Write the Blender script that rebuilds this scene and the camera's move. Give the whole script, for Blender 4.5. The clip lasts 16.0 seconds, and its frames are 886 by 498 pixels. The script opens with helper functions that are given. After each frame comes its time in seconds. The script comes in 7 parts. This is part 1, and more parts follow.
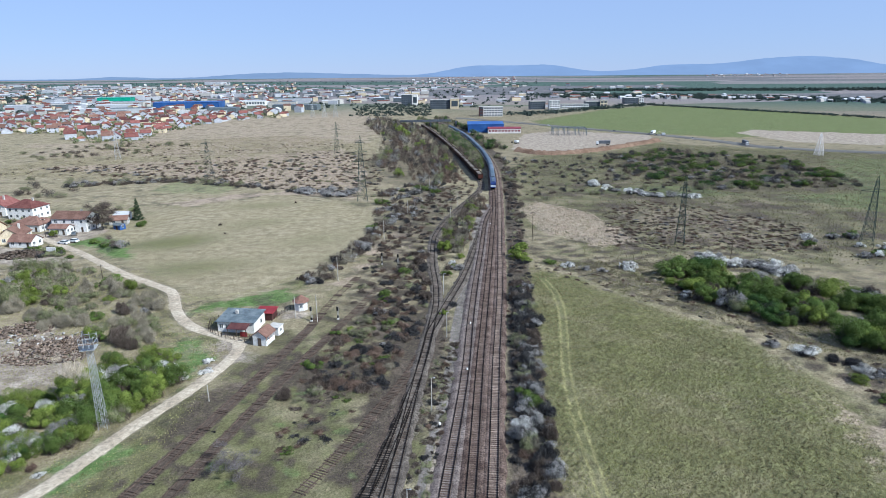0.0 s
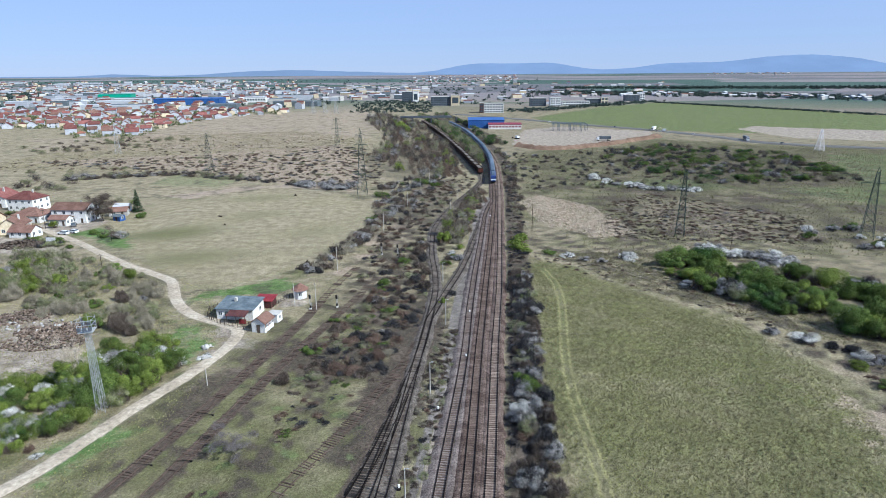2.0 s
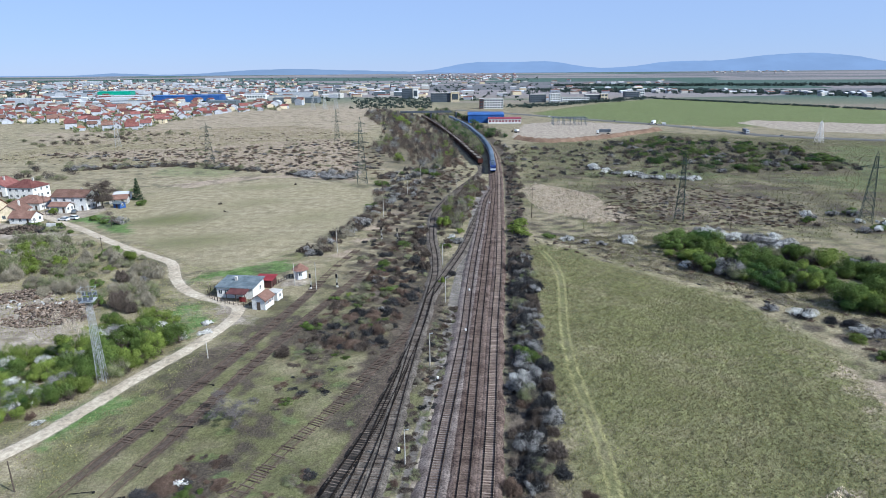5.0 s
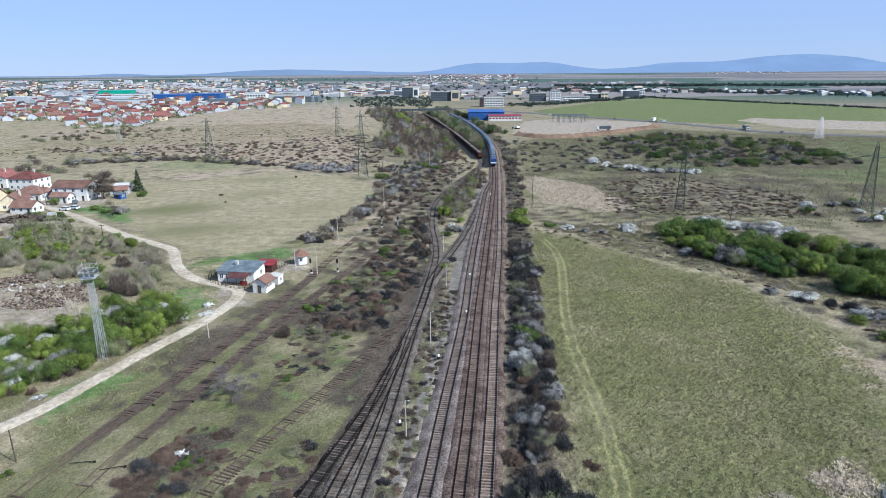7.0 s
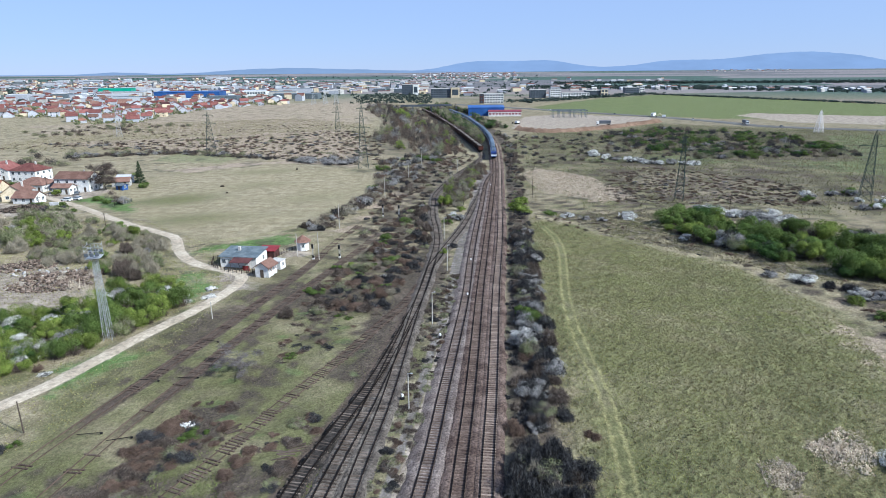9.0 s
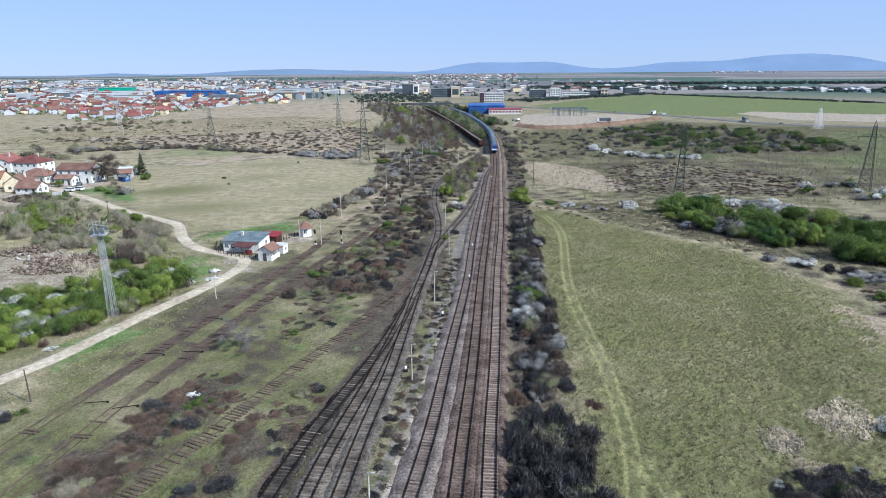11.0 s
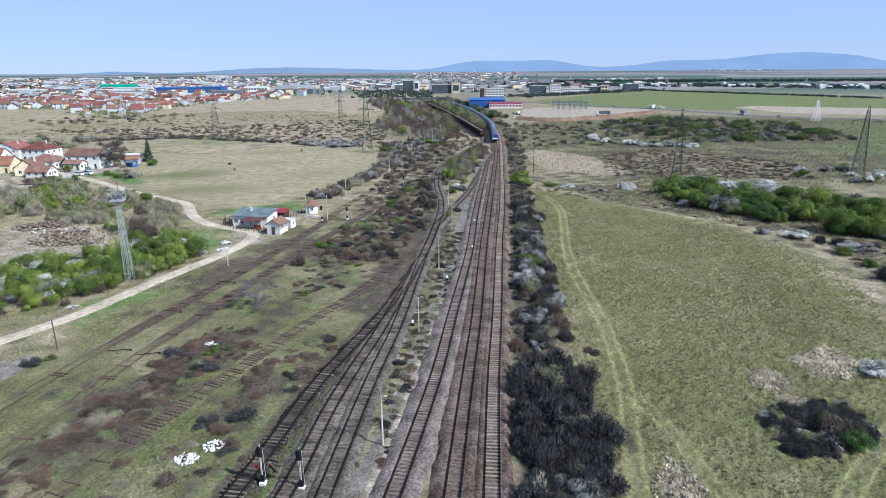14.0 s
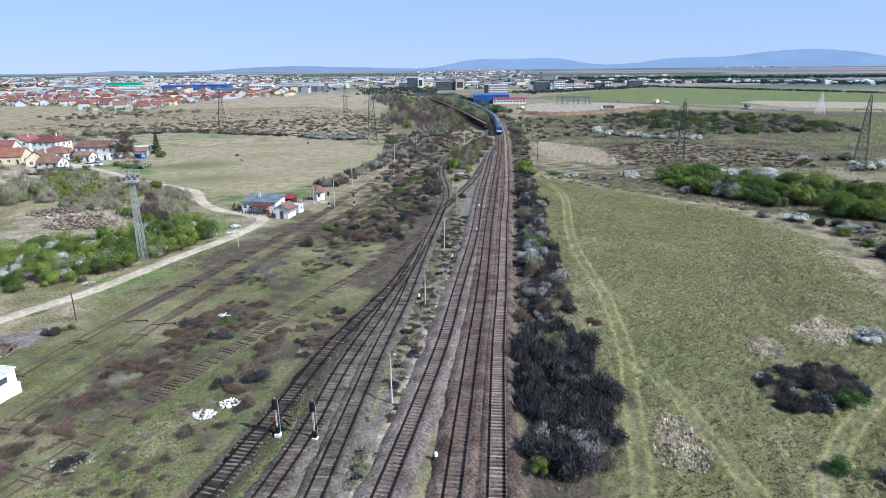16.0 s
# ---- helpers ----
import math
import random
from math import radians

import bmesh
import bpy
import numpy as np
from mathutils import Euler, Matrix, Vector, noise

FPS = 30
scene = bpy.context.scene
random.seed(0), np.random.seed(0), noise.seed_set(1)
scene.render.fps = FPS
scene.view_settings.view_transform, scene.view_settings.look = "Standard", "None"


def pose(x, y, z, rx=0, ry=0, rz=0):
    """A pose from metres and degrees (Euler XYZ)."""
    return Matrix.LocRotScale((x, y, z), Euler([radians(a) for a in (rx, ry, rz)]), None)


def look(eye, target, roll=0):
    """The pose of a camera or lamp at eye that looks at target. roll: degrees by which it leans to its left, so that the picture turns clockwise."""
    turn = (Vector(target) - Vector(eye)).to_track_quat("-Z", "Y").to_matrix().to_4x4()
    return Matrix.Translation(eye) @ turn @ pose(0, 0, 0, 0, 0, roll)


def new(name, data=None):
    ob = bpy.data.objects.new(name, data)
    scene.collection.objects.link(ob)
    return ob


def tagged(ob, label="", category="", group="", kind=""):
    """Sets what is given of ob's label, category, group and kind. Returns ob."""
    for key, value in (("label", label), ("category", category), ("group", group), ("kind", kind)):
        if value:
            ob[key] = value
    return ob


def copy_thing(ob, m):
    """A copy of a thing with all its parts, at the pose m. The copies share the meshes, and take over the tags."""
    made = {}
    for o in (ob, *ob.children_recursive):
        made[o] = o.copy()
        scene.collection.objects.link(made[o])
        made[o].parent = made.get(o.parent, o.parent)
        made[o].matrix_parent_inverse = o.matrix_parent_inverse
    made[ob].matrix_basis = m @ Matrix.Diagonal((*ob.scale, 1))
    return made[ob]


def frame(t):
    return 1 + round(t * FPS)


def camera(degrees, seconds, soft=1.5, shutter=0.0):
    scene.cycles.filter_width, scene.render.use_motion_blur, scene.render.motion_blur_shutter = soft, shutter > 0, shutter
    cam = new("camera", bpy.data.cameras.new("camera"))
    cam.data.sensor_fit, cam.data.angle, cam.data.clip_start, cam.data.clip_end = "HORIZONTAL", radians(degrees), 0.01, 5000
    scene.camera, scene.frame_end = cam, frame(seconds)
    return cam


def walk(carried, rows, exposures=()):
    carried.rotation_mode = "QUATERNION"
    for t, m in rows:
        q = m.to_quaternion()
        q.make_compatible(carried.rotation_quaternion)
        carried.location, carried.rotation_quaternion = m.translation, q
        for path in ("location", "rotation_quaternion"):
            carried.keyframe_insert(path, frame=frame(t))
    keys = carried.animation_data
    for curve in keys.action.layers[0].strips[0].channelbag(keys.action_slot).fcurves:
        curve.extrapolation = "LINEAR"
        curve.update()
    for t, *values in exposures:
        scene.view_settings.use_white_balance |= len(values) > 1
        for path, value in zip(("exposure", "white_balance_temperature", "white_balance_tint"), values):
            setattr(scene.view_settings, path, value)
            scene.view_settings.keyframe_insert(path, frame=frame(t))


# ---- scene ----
cam = camera(72.2, 16.0, soft=0.8)
PATH = [
    (0, (-0.121, -6.057, 62.725), (-0.033, -4.14, 62.164), -0.5),
    (0.5, (-0.032, -6.211, 62.221), (0.055, -4.294, 61.657), -0.4),
    (1, (0.045, -6.387, 61.563), (0.132, -4.47, 60.999), -0.4),
    (1.5, (0.133, -6.585, 60.811), (0.218, -4.669, 60.245), -0.5),
    (2, (0.171, -6.66, 60.058), (0.257, -4.744, 59.492), -0.4),
    (2.5, (0.187, -6.838, 59.287), (0.272, -4.922, 58.721), -0.5),
    (3, (0.186, -7.159, 58.531), (0.271, -5.243, 57.964), -0.5),
    (3.5, (0.189, -7.615, 57.819), (0.274, -5.699, 57.252), -0.5),
    (4, (0.198, -8.055, 57.148), (0.283, -6.14, 56.578), -0.5),
    (6.5, (-0.057, -9.343, 51.75), (0.03, -7.426, 51.186), -0.4),
    (7, (-0.119, -9.878, 51.031), (-0.033, -7.961, 50.467), -0.4),
    (7.5, (-0.192, -10.36, 50.278), (-0.106, -8.444, 49.712), -0.4),
    (8, (-0.316, -10.851, 49.465), (-0.23, -8.935, 48.899), -0.4),
    (8.5, (-0.436, -11.325, 48.703), (-0.35, -9.408, 48.136), -0.5),
    (9, (-0.524, -11.827, 47.987), (-0.438, -9.911, 47.419), -0.5),
    (11.5, (-1.323, -14.658, 43.238), (-1.236, -12.74, 42.676), -0.4),
    (12, (-1.469, -15.668, 42.51), (-1.382, -13.751, 41.946), -0.5),
    (12.5, (-1.624, -16.748, 41.725), (-1.538, -14.831, 41.16), -0.5),
    (13, (-1.88, -17.857, 40.89), (-1.793, -15.941, 40.324), -0.4),
    (13.5, (-2.099, -18.907, 40.103), (-2.012, -16.99, 39.538), -0.4),
    (14, (-2.296, -20.009, 39.308), (-2.209, -18.093, 38.743), -0.4),
    (14.5, (-2.44, -21.079, 38.487), (-2.353, -19.162, 37.922), -0.4),
    (15, (-2.545, -22.009, 37.684), (-2.459, -20.093, 37.118), -0.5),
    (15.5, (-2.628, -22.882, 36.936), (-2.553, -20.965, 36.369), -0.5),
    (16, (-2.74, -23.647, 36.413), (-2.667, -21.731, 35.844), -0.6),
]
walk(cam, [(t, look(eye, target, roll)) for t, eye, target, roll in PATH], exposures=((0.0, 0.64, 5640, 6), (16.0, 0.77, 5640, 6)))

# ---- light ----
SUN_EL, SUN_AZ = radians(40), math.atan2(0.85, -0.53)
world = bpy.data.worlds.new("world")
scene.world = world
world.use_nodes = True
wn = world.node_tree
sky = wn.nodes.new("ShaderNodeTexSky")
sky.sky_type = "NISHITA"
sky.sun_disc = False
sky.sun_elevation, sky.sun_rotation = SUN_EL, SUN_AZ
sky.altitude, sky.air_density, sky.dust_density, sky.ozone_density = 300, 1.0, 0.0, 3.0
tint = wn.nodes.new("ShaderNodeMix")
tint.data_type, tint.blend_type = "RGBA", "MULTIPLY"
tint.inputs[0].default_value = 1.0
tint.inputs[7].default_value = (0.61, 0.69, 1.0, 1.0)
haze = wn.nodes.new("ShaderNodeMix")
haze.data_type = "RGBA"
haze.inputs[0].default_value = 0.62
haze.inputs[7].default_value = (6.0, 7.4, 10.5, 1.0)
wn.links.new(sky.outputs[0], tint.inputs[6])
wn.links.new(tint.outputs[2], haze.inputs[6])
wn.links.new(haze.outputs[2], wn.nodes["Background"].inputs[0])
wn.nodes["Background"].inputs[1].default_value = 0.058
sun_lamp = bpy.data.lights.new("sun", "SUN")
sun_lamp.energy, sun_lamp.angle, sun_lamp.color = 5.0, radians(0.53), (1.0, 0.94, 0.85)
sun = new("sun", sun_lamp)
sun_way = Vector((math.sin(SUN_AZ) * math.cos(SUN_EL), math.cos(SUN_AZ) * math.cos(SUN_EL), math.sin(SUN_EL)))
sun.matrix_world = look(sun_way * 200, (0, 0, 0))
scene.view_settings.exposure = 0.0


# ---- materials ----
ALBEDO = 0.62


def link(nt, a, b):
    nt.links.new(a, b)


def noise_tex(nt, scale, detail=4.0, rough=0.6, vec=None, stretch=None):
    if vec is None:
        vec = nt.nodes.new("ShaderNodeNewGeometry").outputs["Position"]
    if stretch:
        mp = nt.nodes.new("ShaderNodeMapping")
        link(nt, vec, mp.inputs[0])
        mp.inputs["Scale"].default_value = stretch
        vec = mp.outputs[0]
    n = nt.nodes.new("ShaderNodeTexNoise")
    n.inputs["Scale"].default_value, n.inputs["Detail"].default_value, n.inputs["Roughness"].default_value = scale, detail, rough
    link(nt, vec, n.inputs["Vector"])
    return n.outputs["Fac"]


def maprange(nt, v, a, b, c=0.0, d=1.0, smooth=False):
    m = nt.nodes.new("ShaderNodeMapRange")
    m.interpolation_type = "SMOOTHSTEP" if smooth else "LINEAR"
    link(nt, v, m.inputs[0])
    m.inputs[1].default_value, m.inputs[2].default_value, m.inputs[3].default_value, m.inputs[4].default_value = a, b, c, d
    return m.outputs[0]


def maths(nt, op, a, b):
    m = nt.nodes.new("ShaderNodeMath")
    m.operation = op
    for k, v in ((0, a), (1, b)):
        if isinstance(v, (int, float)):
            m.inputs[k].default_value = v
        else:
            link(nt, v, m.inputs[k])
    return m.outputs[0]


def mixed(nt, fac, a, b, mode="MIX"):
    m = nt.nodes.new("ShaderNodeMix")
    m.data_type, m.blend_type = "RGBA", mode
    for k, v in ((0, fac), (6, a), (7, b)):
        if isinstance(v, (int, float)):
            m.inputs[k].default_value = v
        elif isinstance(v, tuple):
            m.inputs[k].default_value = (*v, 1.0)
        else:
            link(nt, v, m.inputs[k])
    return m.outputs[2]


def grey(nt, v):
    c = nt.nodes.new("ShaderNodeCombineColor")
    for k in range(3):
        link(nt, v, c.inputs[k])
    return c.outputs[0]


def bumped(nt, bsdf, height, strength, dist):
    b = nt.nodes.new("ShaderNodeBump")
    b.inputs["Strength"].default_value, b.inputs["Distance"].default_value = strength, dist
    link(nt, height, b.inputs["Height"])
    link(nt, b.outputs[0], bsdf.inputs["Normal"])


def blank(name, rough=0.8, metal=0.0):
    m = bpy.data.materials.new(name)
    m.use_nodes = True
    nt = m.node_tree
    b = nt.nodes["Principled BSDF"]
    b.inputs["Roughness"].default_value, b.inputs["Metallic"].default_value = rough, metal
    b.inputs["Specular IOR Level"].default_value = 0.25 if rough < 0.74 else 0.08
    return m, nt, b


def surface(name, c1, c2, fine=8.0, coarse=0.6, rough=0.8, metal=0.0, bump=0.3, dist=0.02, vary=0.15, island=False, grain=0.22):
    """Two tones blended by coarse stains, fine grain over them, and a small shift from piece to piece."""
    if max(c2) < 0.45:
        c1, c2 = tuple(v * ALBEDO for v in c1), tuple(v * ALBEDO for v in c2)
    else:
        c1, c2 = tuple(v * 0.88 for v in c1), tuple(v * 0.88 for v in c2)
    m, nt, b = blank(name, rough, metal)
    st = maprange(nt, noise_tex(nt, coarse, 5.0), 0.35, 0.65, smooth=True)
    col = mixed(nt, st, c1, c2)
    gr = maprange(nt, noise_tex(nt, fine, 4.0, 0.75), 0.36, 0.64, 1 - grain, 1 + grain)
    col = mixed(nt, 1.0, col, grey(nt, gr), "MULTIPLY")
    if vary:
        if island:
            rnd = nt.nodes.new("ShaderNodeNewGeometry").outputs["Random Per Island"]
        else:
            rnd = nt.nodes.new("ShaderNodeObjectInfo").outputs["Random"]
        col = mixed(nt, 1.0, col, grey(nt, maprange(nt, rnd, 0, 1, 1 - vary, 1 + vary)), "MULTIPLY")
    link(nt, col, b.inputs["Base Color"])
    if bump:
        bumped(nt, b, noise_tex(nt, fine * 1.3, 4.0, 0.65), bump, dist)
    return m


def leafy(name, a, b_, c, trans=0.25, vary=0.22, drift=None):
    """Leaves or twigs: a tone for each one, shifted a little from plant to plant."""
    if max(b_) < 0.6:
        a, b_, c = (tuple(v * ALBEDO for v in w) for w in (a, b_, c))
    m, nt, b = blank(name, 0.75)
    rnd = nt.nodes.new("ShaderNodeNewGeometry").outputs["Random Per Island"]
    col = mixed(nt, maprange(nt, rnd, 0.0, 0.6), a, b_)
    col = mixed(nt, maprange(nt, rnd, 0.6, 1.0), col, c)
    if drift:
        col = mixed(nt, maprange(nt, noise_tex(nt, 0.045, 5.0), 0.42, 0.6, 0.0, 0.75), col, drift)
        dry = tuple(0.5 * v + 0.5 * w for v, w in zip(c, (0.36, 0.30, 0.19)))
        col = mixed(nt, maprange(nt, noise_tex(nt, 0.11, 6.0, 0.7), 0.5, 0.64, 0.0, 0.7), col, dry)
    ob = nt.nodes.new("ShaderNodeObjectInfo").outputs["Random"]
    col = mixed(nt, 1.0, col, grey(nt, maprange(nt, ob, 0, 1, 1 - vary, 1 + vary)), "MULTIPLY")
    col = mixed(nt, 1.0, col, grey(nt, maprange(nt, noise_tex(nt, 0.5, 3.0), 0.36, 0.64, 0.72, 1.28)), "MULTIPLY")
    link(nt, col, b.inputs["Base Color"])
    if trans:
        t = nt.nodes.new("ShaderNodeBsdfTranslucent")
        link(nt, col, t.inputs[0])
        mx = nt.nodes.new("ShaderNodeMixShader")
        mx.inputs[0].default_value = trans
        link(nt, b.outputs[0], mx.inputs[1])
        link(nt, t.outputs[0], mx.inputs[2])
        link(nt, mx.outputs[0], nt.nodes["Material Output"].inputs[0])
    return m


def glass(name, tint=(0.03, 0.04, 0.05)):
    m, nt, b = blank(name, 0.08)
    b.inputs["Specular IOR Level"].default_value = 0.5
    link(nt, mixed(nt, maprange(nt, noise_tex(nt, 1.2), 0.4, 0.6), tint, tuple(v * 2 for v in tint)), b.inputs["Base Color"])
    return m


M = {}
M["rail"] = surface("rail_steel", (0.012, 0.010, 0.009), (0.026, 0.020, 0.017), 3.0, 0.3, 0.9, 0.0, 0.1, 0.005)
M["rail_main"] = surface("worn_rail_steel", (0.012, 0.010, 0.010), (0.026, 0.021, 0.019), 3.0, 0.3, 0.9, 0.0, 0.1, 0.005)
M["sleeper"] = surface("sleeper_concrete", (0.24, 0.187, 0.155), (0.36, 0.287, 0.24), 4.0, 0.5, 0.9, vary=0.35)
M["sleeper_rotten"] = surface("rotten_sleeper_timber", (0.105, 0.08, 0.066), (0.18, 0.14, 0.115), 4.0, 0.6, 0.95, vary=0.4)
M["rail_rust"] = surface("rusted_rail_steel", (0.10, 0.070, 0.054), (0.16, 0.115, 0.09), 3.0, 0.3, 0.9, 0.0, 0.1, 0.005)
M["sleeper_rusty"] = surface("sleeper_rust_stained", (0.11, 0.078, 0.064), (0.205, 0.158, 0.132), 4.0, 0.5, 0.9, vary=0.3)
M["sleepers_rusty_far"] = surface("sleeper_rust_stained_far", (0.11, 0.078, 0.064), (0.205, 0.158, 0.132), 4.0, 0.5, 0.9, vary=0.3, island=True)
M["sleeper_old"] = surface("sleeper_timber", (0.11, 0.085, 0.068), (0.21, 0.175, 0.15), 4.0, 0.6, 0.9, vary=0.5)
M["sleepers_far"] = surface("sleeper_concrete_far", (0.24, 0.187, 0.155), (0.36, 0.287, 0.24), 4.0, 0.5, 0.9, vary=0.35, island=True)
M["sleepers_old_far"] = surface("sleeper_timber_far", (0.11, 0.085, 0.068), (0.21, 0.175, 0.15), 4.0, 0.6, 0.9, vary=0.5, island=True)
M["ballast"] = surface("ballast_stone", (0.104, 0.072, 0.060), (0.232, 0.175, 0.148), 3.0, 0.3, 0.95, bump=1.0, dist=0.25, vary=0, grain=0.6)
M["ballast_grey"] = surface("grey_ballast_stone", (0.158, 0.128, 0.116), (0.30, 0.253, 0.23), 3.0, 0.3, 0.95, bump=1.0, dist=0.25, vary=0, grain=0.55)
M["yard_soil"] = surface("brown_yard_soil", (0.095, 0.068, 0.052), (0.17, 0.135, 0.10), 2.0, 0.3, 0.95, bump=0.9, dist=0.25, vary=0, grain=0.5)
M["ballast_old"] = surface("weedy_ballast", (0.112, 0.096, 0.083), (0.205, 0.18, 0.154), 2.5, 0.3, 0.95, bump=0.9, dist=0.25, vary=0, grain=0.55)
M["ballast_dark"] = surface("oily_ballast", (0.03, 0.028, 0.026), (0.08, 0.07, 0.062), 2.5, 0.4, 0.95, bump=0.9, dist=0.25, vary=0, grain=0.5)
M["dirt_road"] = surface("dirt_road", (0.35, 0.298, 0.228), (0.46, 0.402, 0.315), 1.0, 0.15, 0.95, bump=0.6, dist=0.15, vary=0, grain=0.28)
M["asphalt"] = surface("asphalt", (0.16, 0.155, 0.15), (0.22, 0.215, 0.205), 0.8, 0.05, 0.95, vary=0)
M["white"] = surface("whitewashed_plaster", (0.62, 0.62, 0.60), (0.72, 0.72, 0.71), 3.0, 0.5, 0.85, vary=0.1)
# White plaster for the far town, with haze mixed into its grey-blue tone.
M["town_wall"] = surface("haze_grey_plaster", (0.36, 0.38, 0.42), (0.45, 0.47, 0.51), 3.0, 0.5, 0.85, vary=0.15)
M["cream"] = surface("cream_plaster", (0.52, 0.44, 0.30), (0.62, 0.54, 0.40), 3.0, 0.5, 0.85, vary=0.15)
M["concrete"] = surface("bare_concrete", (0.38, 0.37, 0.35), (0.50, 0.49, 0.46), 4.0, 0.5, 0.9)
M["roof_red"] = surface("red_roof_tile", (0.20, 0.078, 0.070), (0.28, 0.125, 0.11), 2.0, 0.4, 0.85, vary=0.4)
M["roof_brown"] = surface("brown_roof_tile", (0.20, 0.115, 0.09), (0.28, 0.17, 0.135), 2.0, 0.4, 0.85, vary=0.25)
M["roof_orange"] = surface("orange_clay_tile", (0.28, 0.13, 0.09), (0.36, 0.18, 0.125), 2.0, 0.4, 0.85, vary=0.2)
M["roof_dark"] = surface("dark_red_sheet", (0.085, 0.032, 0.032), (0.125, 0.05, 0.045), 3.0, 0.4, 0.7, vary=0.2)
M["roof_blue"] = surface("grey_blue_sheet", (0.12, 0.155, 0.18), (0.20, 0.24, 0.265), 1.2, 0.4, 0.65, vary=0.1)
M["sheet_red"] = surface("red_painted_sheet", (0.27, 0.028, 0.035), (0.36, 0.05, 0.055), 3.0, 0.4, 0.6)
M["sheet_crimson"] = surface("dull_crimson_sheet", (0.20, 0.035, 0.055), (0.28, 0.06, 0.085), 2.0, 0.2, 0.6)
M["blue_hall"] = surface("blue_cladding", (0.03, 0.10, 0.33), (0.05, 0.15, 0.42), 2.0, 0.1, 0.5, vary=0.1)
M["green_hall"] = surface("green_cladding", (0.02, 0.36, 0.24), (0.03, 0.42, 0.28), 2.0, 0.1, 0.5, vary=0.1)
M["pale_roof"] = surface("pale_sheet_roof", (0.46, 0.48, 0.51), (0.55, 0.57, 0.60), 2.0, 0.1, 0.6, vary=0.15)
M["dark_front"] = surface("dark_cladding", (0.085, 0.10, 0.125), (0.13, 0.15, 0.18), 2.0, 0.1, 0.5, vary=0.1)
M["galvanised"] = surface("galvanised_steel", (0.40, 0.42, 0.43), (0.52, 0.54, 0.55), 4.0, 0.5, 0.5, 0.4, bump=0.05)
M["pylon_green"] = surface("dull_green_steel", (0.055, 0.085, 0.075), (0.10, 0.13, 0.115), 4.0, 0.3, 0.7, 0.2, bump=0.05)
M["pylon_white"] = surface("white_painted_steel", (0.62, 0.60, 0.60), (0.75, 0.74, 0.74), 4.0, 0.3, 0.6, bump=0.05)
M["timber"] = surface("weathered_timber", (0.09, 0.07, 0.055), (0.15, 0.12, 0.10), 6.0, 0.6, 0.9)
M["pole"] = surface("pole_concrete", (0.36, 0.34, 0.31), (0.46, 0.44, 0.40), 6.0, 0.6, 0.9)
M["black"] = surface("black_enamel", (0.012, 0.012, 0.013), (0.02, 0.02, 0.022), 5.0, 0.5, 0.5)
M["glass"] = glass("window_glass")
M["wagon"] = surface("grimy_wagon_steel", (0.035, 0.022, 0.018), (0.075, 0.045, 0.035), 3.0, 0.3, 0.8, 0.1, vary=0.25)
M["wagon_end"] = surface("rusty_red_steel", (0.07, 0.026, 0.021), (0.11, 0.042, 0.034), 3.0, 0.4, 0.8, vary=0.2)
M["load"] = surface("gravel_load", (0.13, 0.115, 0.10), (0.25, 0.225, 0.195), 1.5, 0.4, 0.95, bump=0.8, dist=0.1, vary=0.3)
M["coach_blue"] = surface("blue_coach_paint", (0.02, 0.10, 0.32), (0.03, 0.15, 0.42), 1.5, 0.2, 0.35, vary=0.1)
M["engine_blue"] = surface("deep_blue_engine_paint", (0.015, 0.035, 0.14), (0.025, 0.055, 0.20), 1.5, 0.2, 0.4, vary=0.1)
M["coach_white"] = surface("white_coach_paint", (0.66, 0.70, 0.74), (0.74, 0.77, 0.80), 1.5, 0.2, 0.4, vary=0.05)
M["coach_roof"] = surface("grey_coach_roof", (0.10, 0.15, 0.21), (0.16, 0.21, 0.27), 1.5, 0.2, 0.6, vary=0.15)
M["under"] = surface("underframe_black", (0.015, 0.014, 0.014), (0.03, 0.028, 0.026), 3.0, 0.4, 0.8)
M["earth"] = surface("turned_earth", (0.20, 0.13, 0.092), (0.31, 0.215, 0.155), 1.0, 0.1, 0.95, bump=0.8, dist=0.3, vary=0)
M["rubble"] = surface("broken_masonry", (0.17, 0.125, 0.095), (0.31, 0.25, 0.205), 2.0, 0.8, 0.95, vary=0.5, island=True)
M["car_white"] = surface("white_car_paint", (0.66, 0.67, 0.68), (0.72, 0.73, 0.74), 3.0, 0.4, 0.25, vary=0.05)
M["car_grey"] = surface("grey_car_paint", (0.18, 0.19, 0.20), (0.24, 0.25, 0.26), 3.0, 0.4, 0.25, vary=0.05)
M["tyre"] = surface("tyre_rubber", (0.015, 0.015, 0.015), (0.025, 0.025, 0.025), 5.0, 0.5, 0.9)
M["red_lens"] = surface("dull_red_enamel", (0.22, 0.02, 0.02), (0.30, 0.035, 0.03), 5.0, 0.5, 0.2)
M["fir"] = leafy("fir_needles", (0.025, 0.045, 0.022), (0.04, 0.07, 0.03), (0.06, 0.095, 0.045), 0.1)
M["bark"] = surface("bark", (0.07, 0.058, 0.048), (0.13, 0.11, 0.095), 7.0, 0.7, 0.95)
M["bark_pale"] = surface("pale_bark", (0.34, 0.31, 0.27), (0.46, 0.43, 0.38), 7.0, 0.7, 0.95)
M["leaf_green"] = leafy("fresh_green_leaves", (0.098, 0.16, 0.04), (0.145, 0.215, 0.054), (0.20, 0.265, 0.076))
M["leaf_lime"] = leafy("yellow_green_leaves", (0.165, 0.235, 0.045), (0.235, 0.31, 0.065), (0.33, 0.385, 0.11))
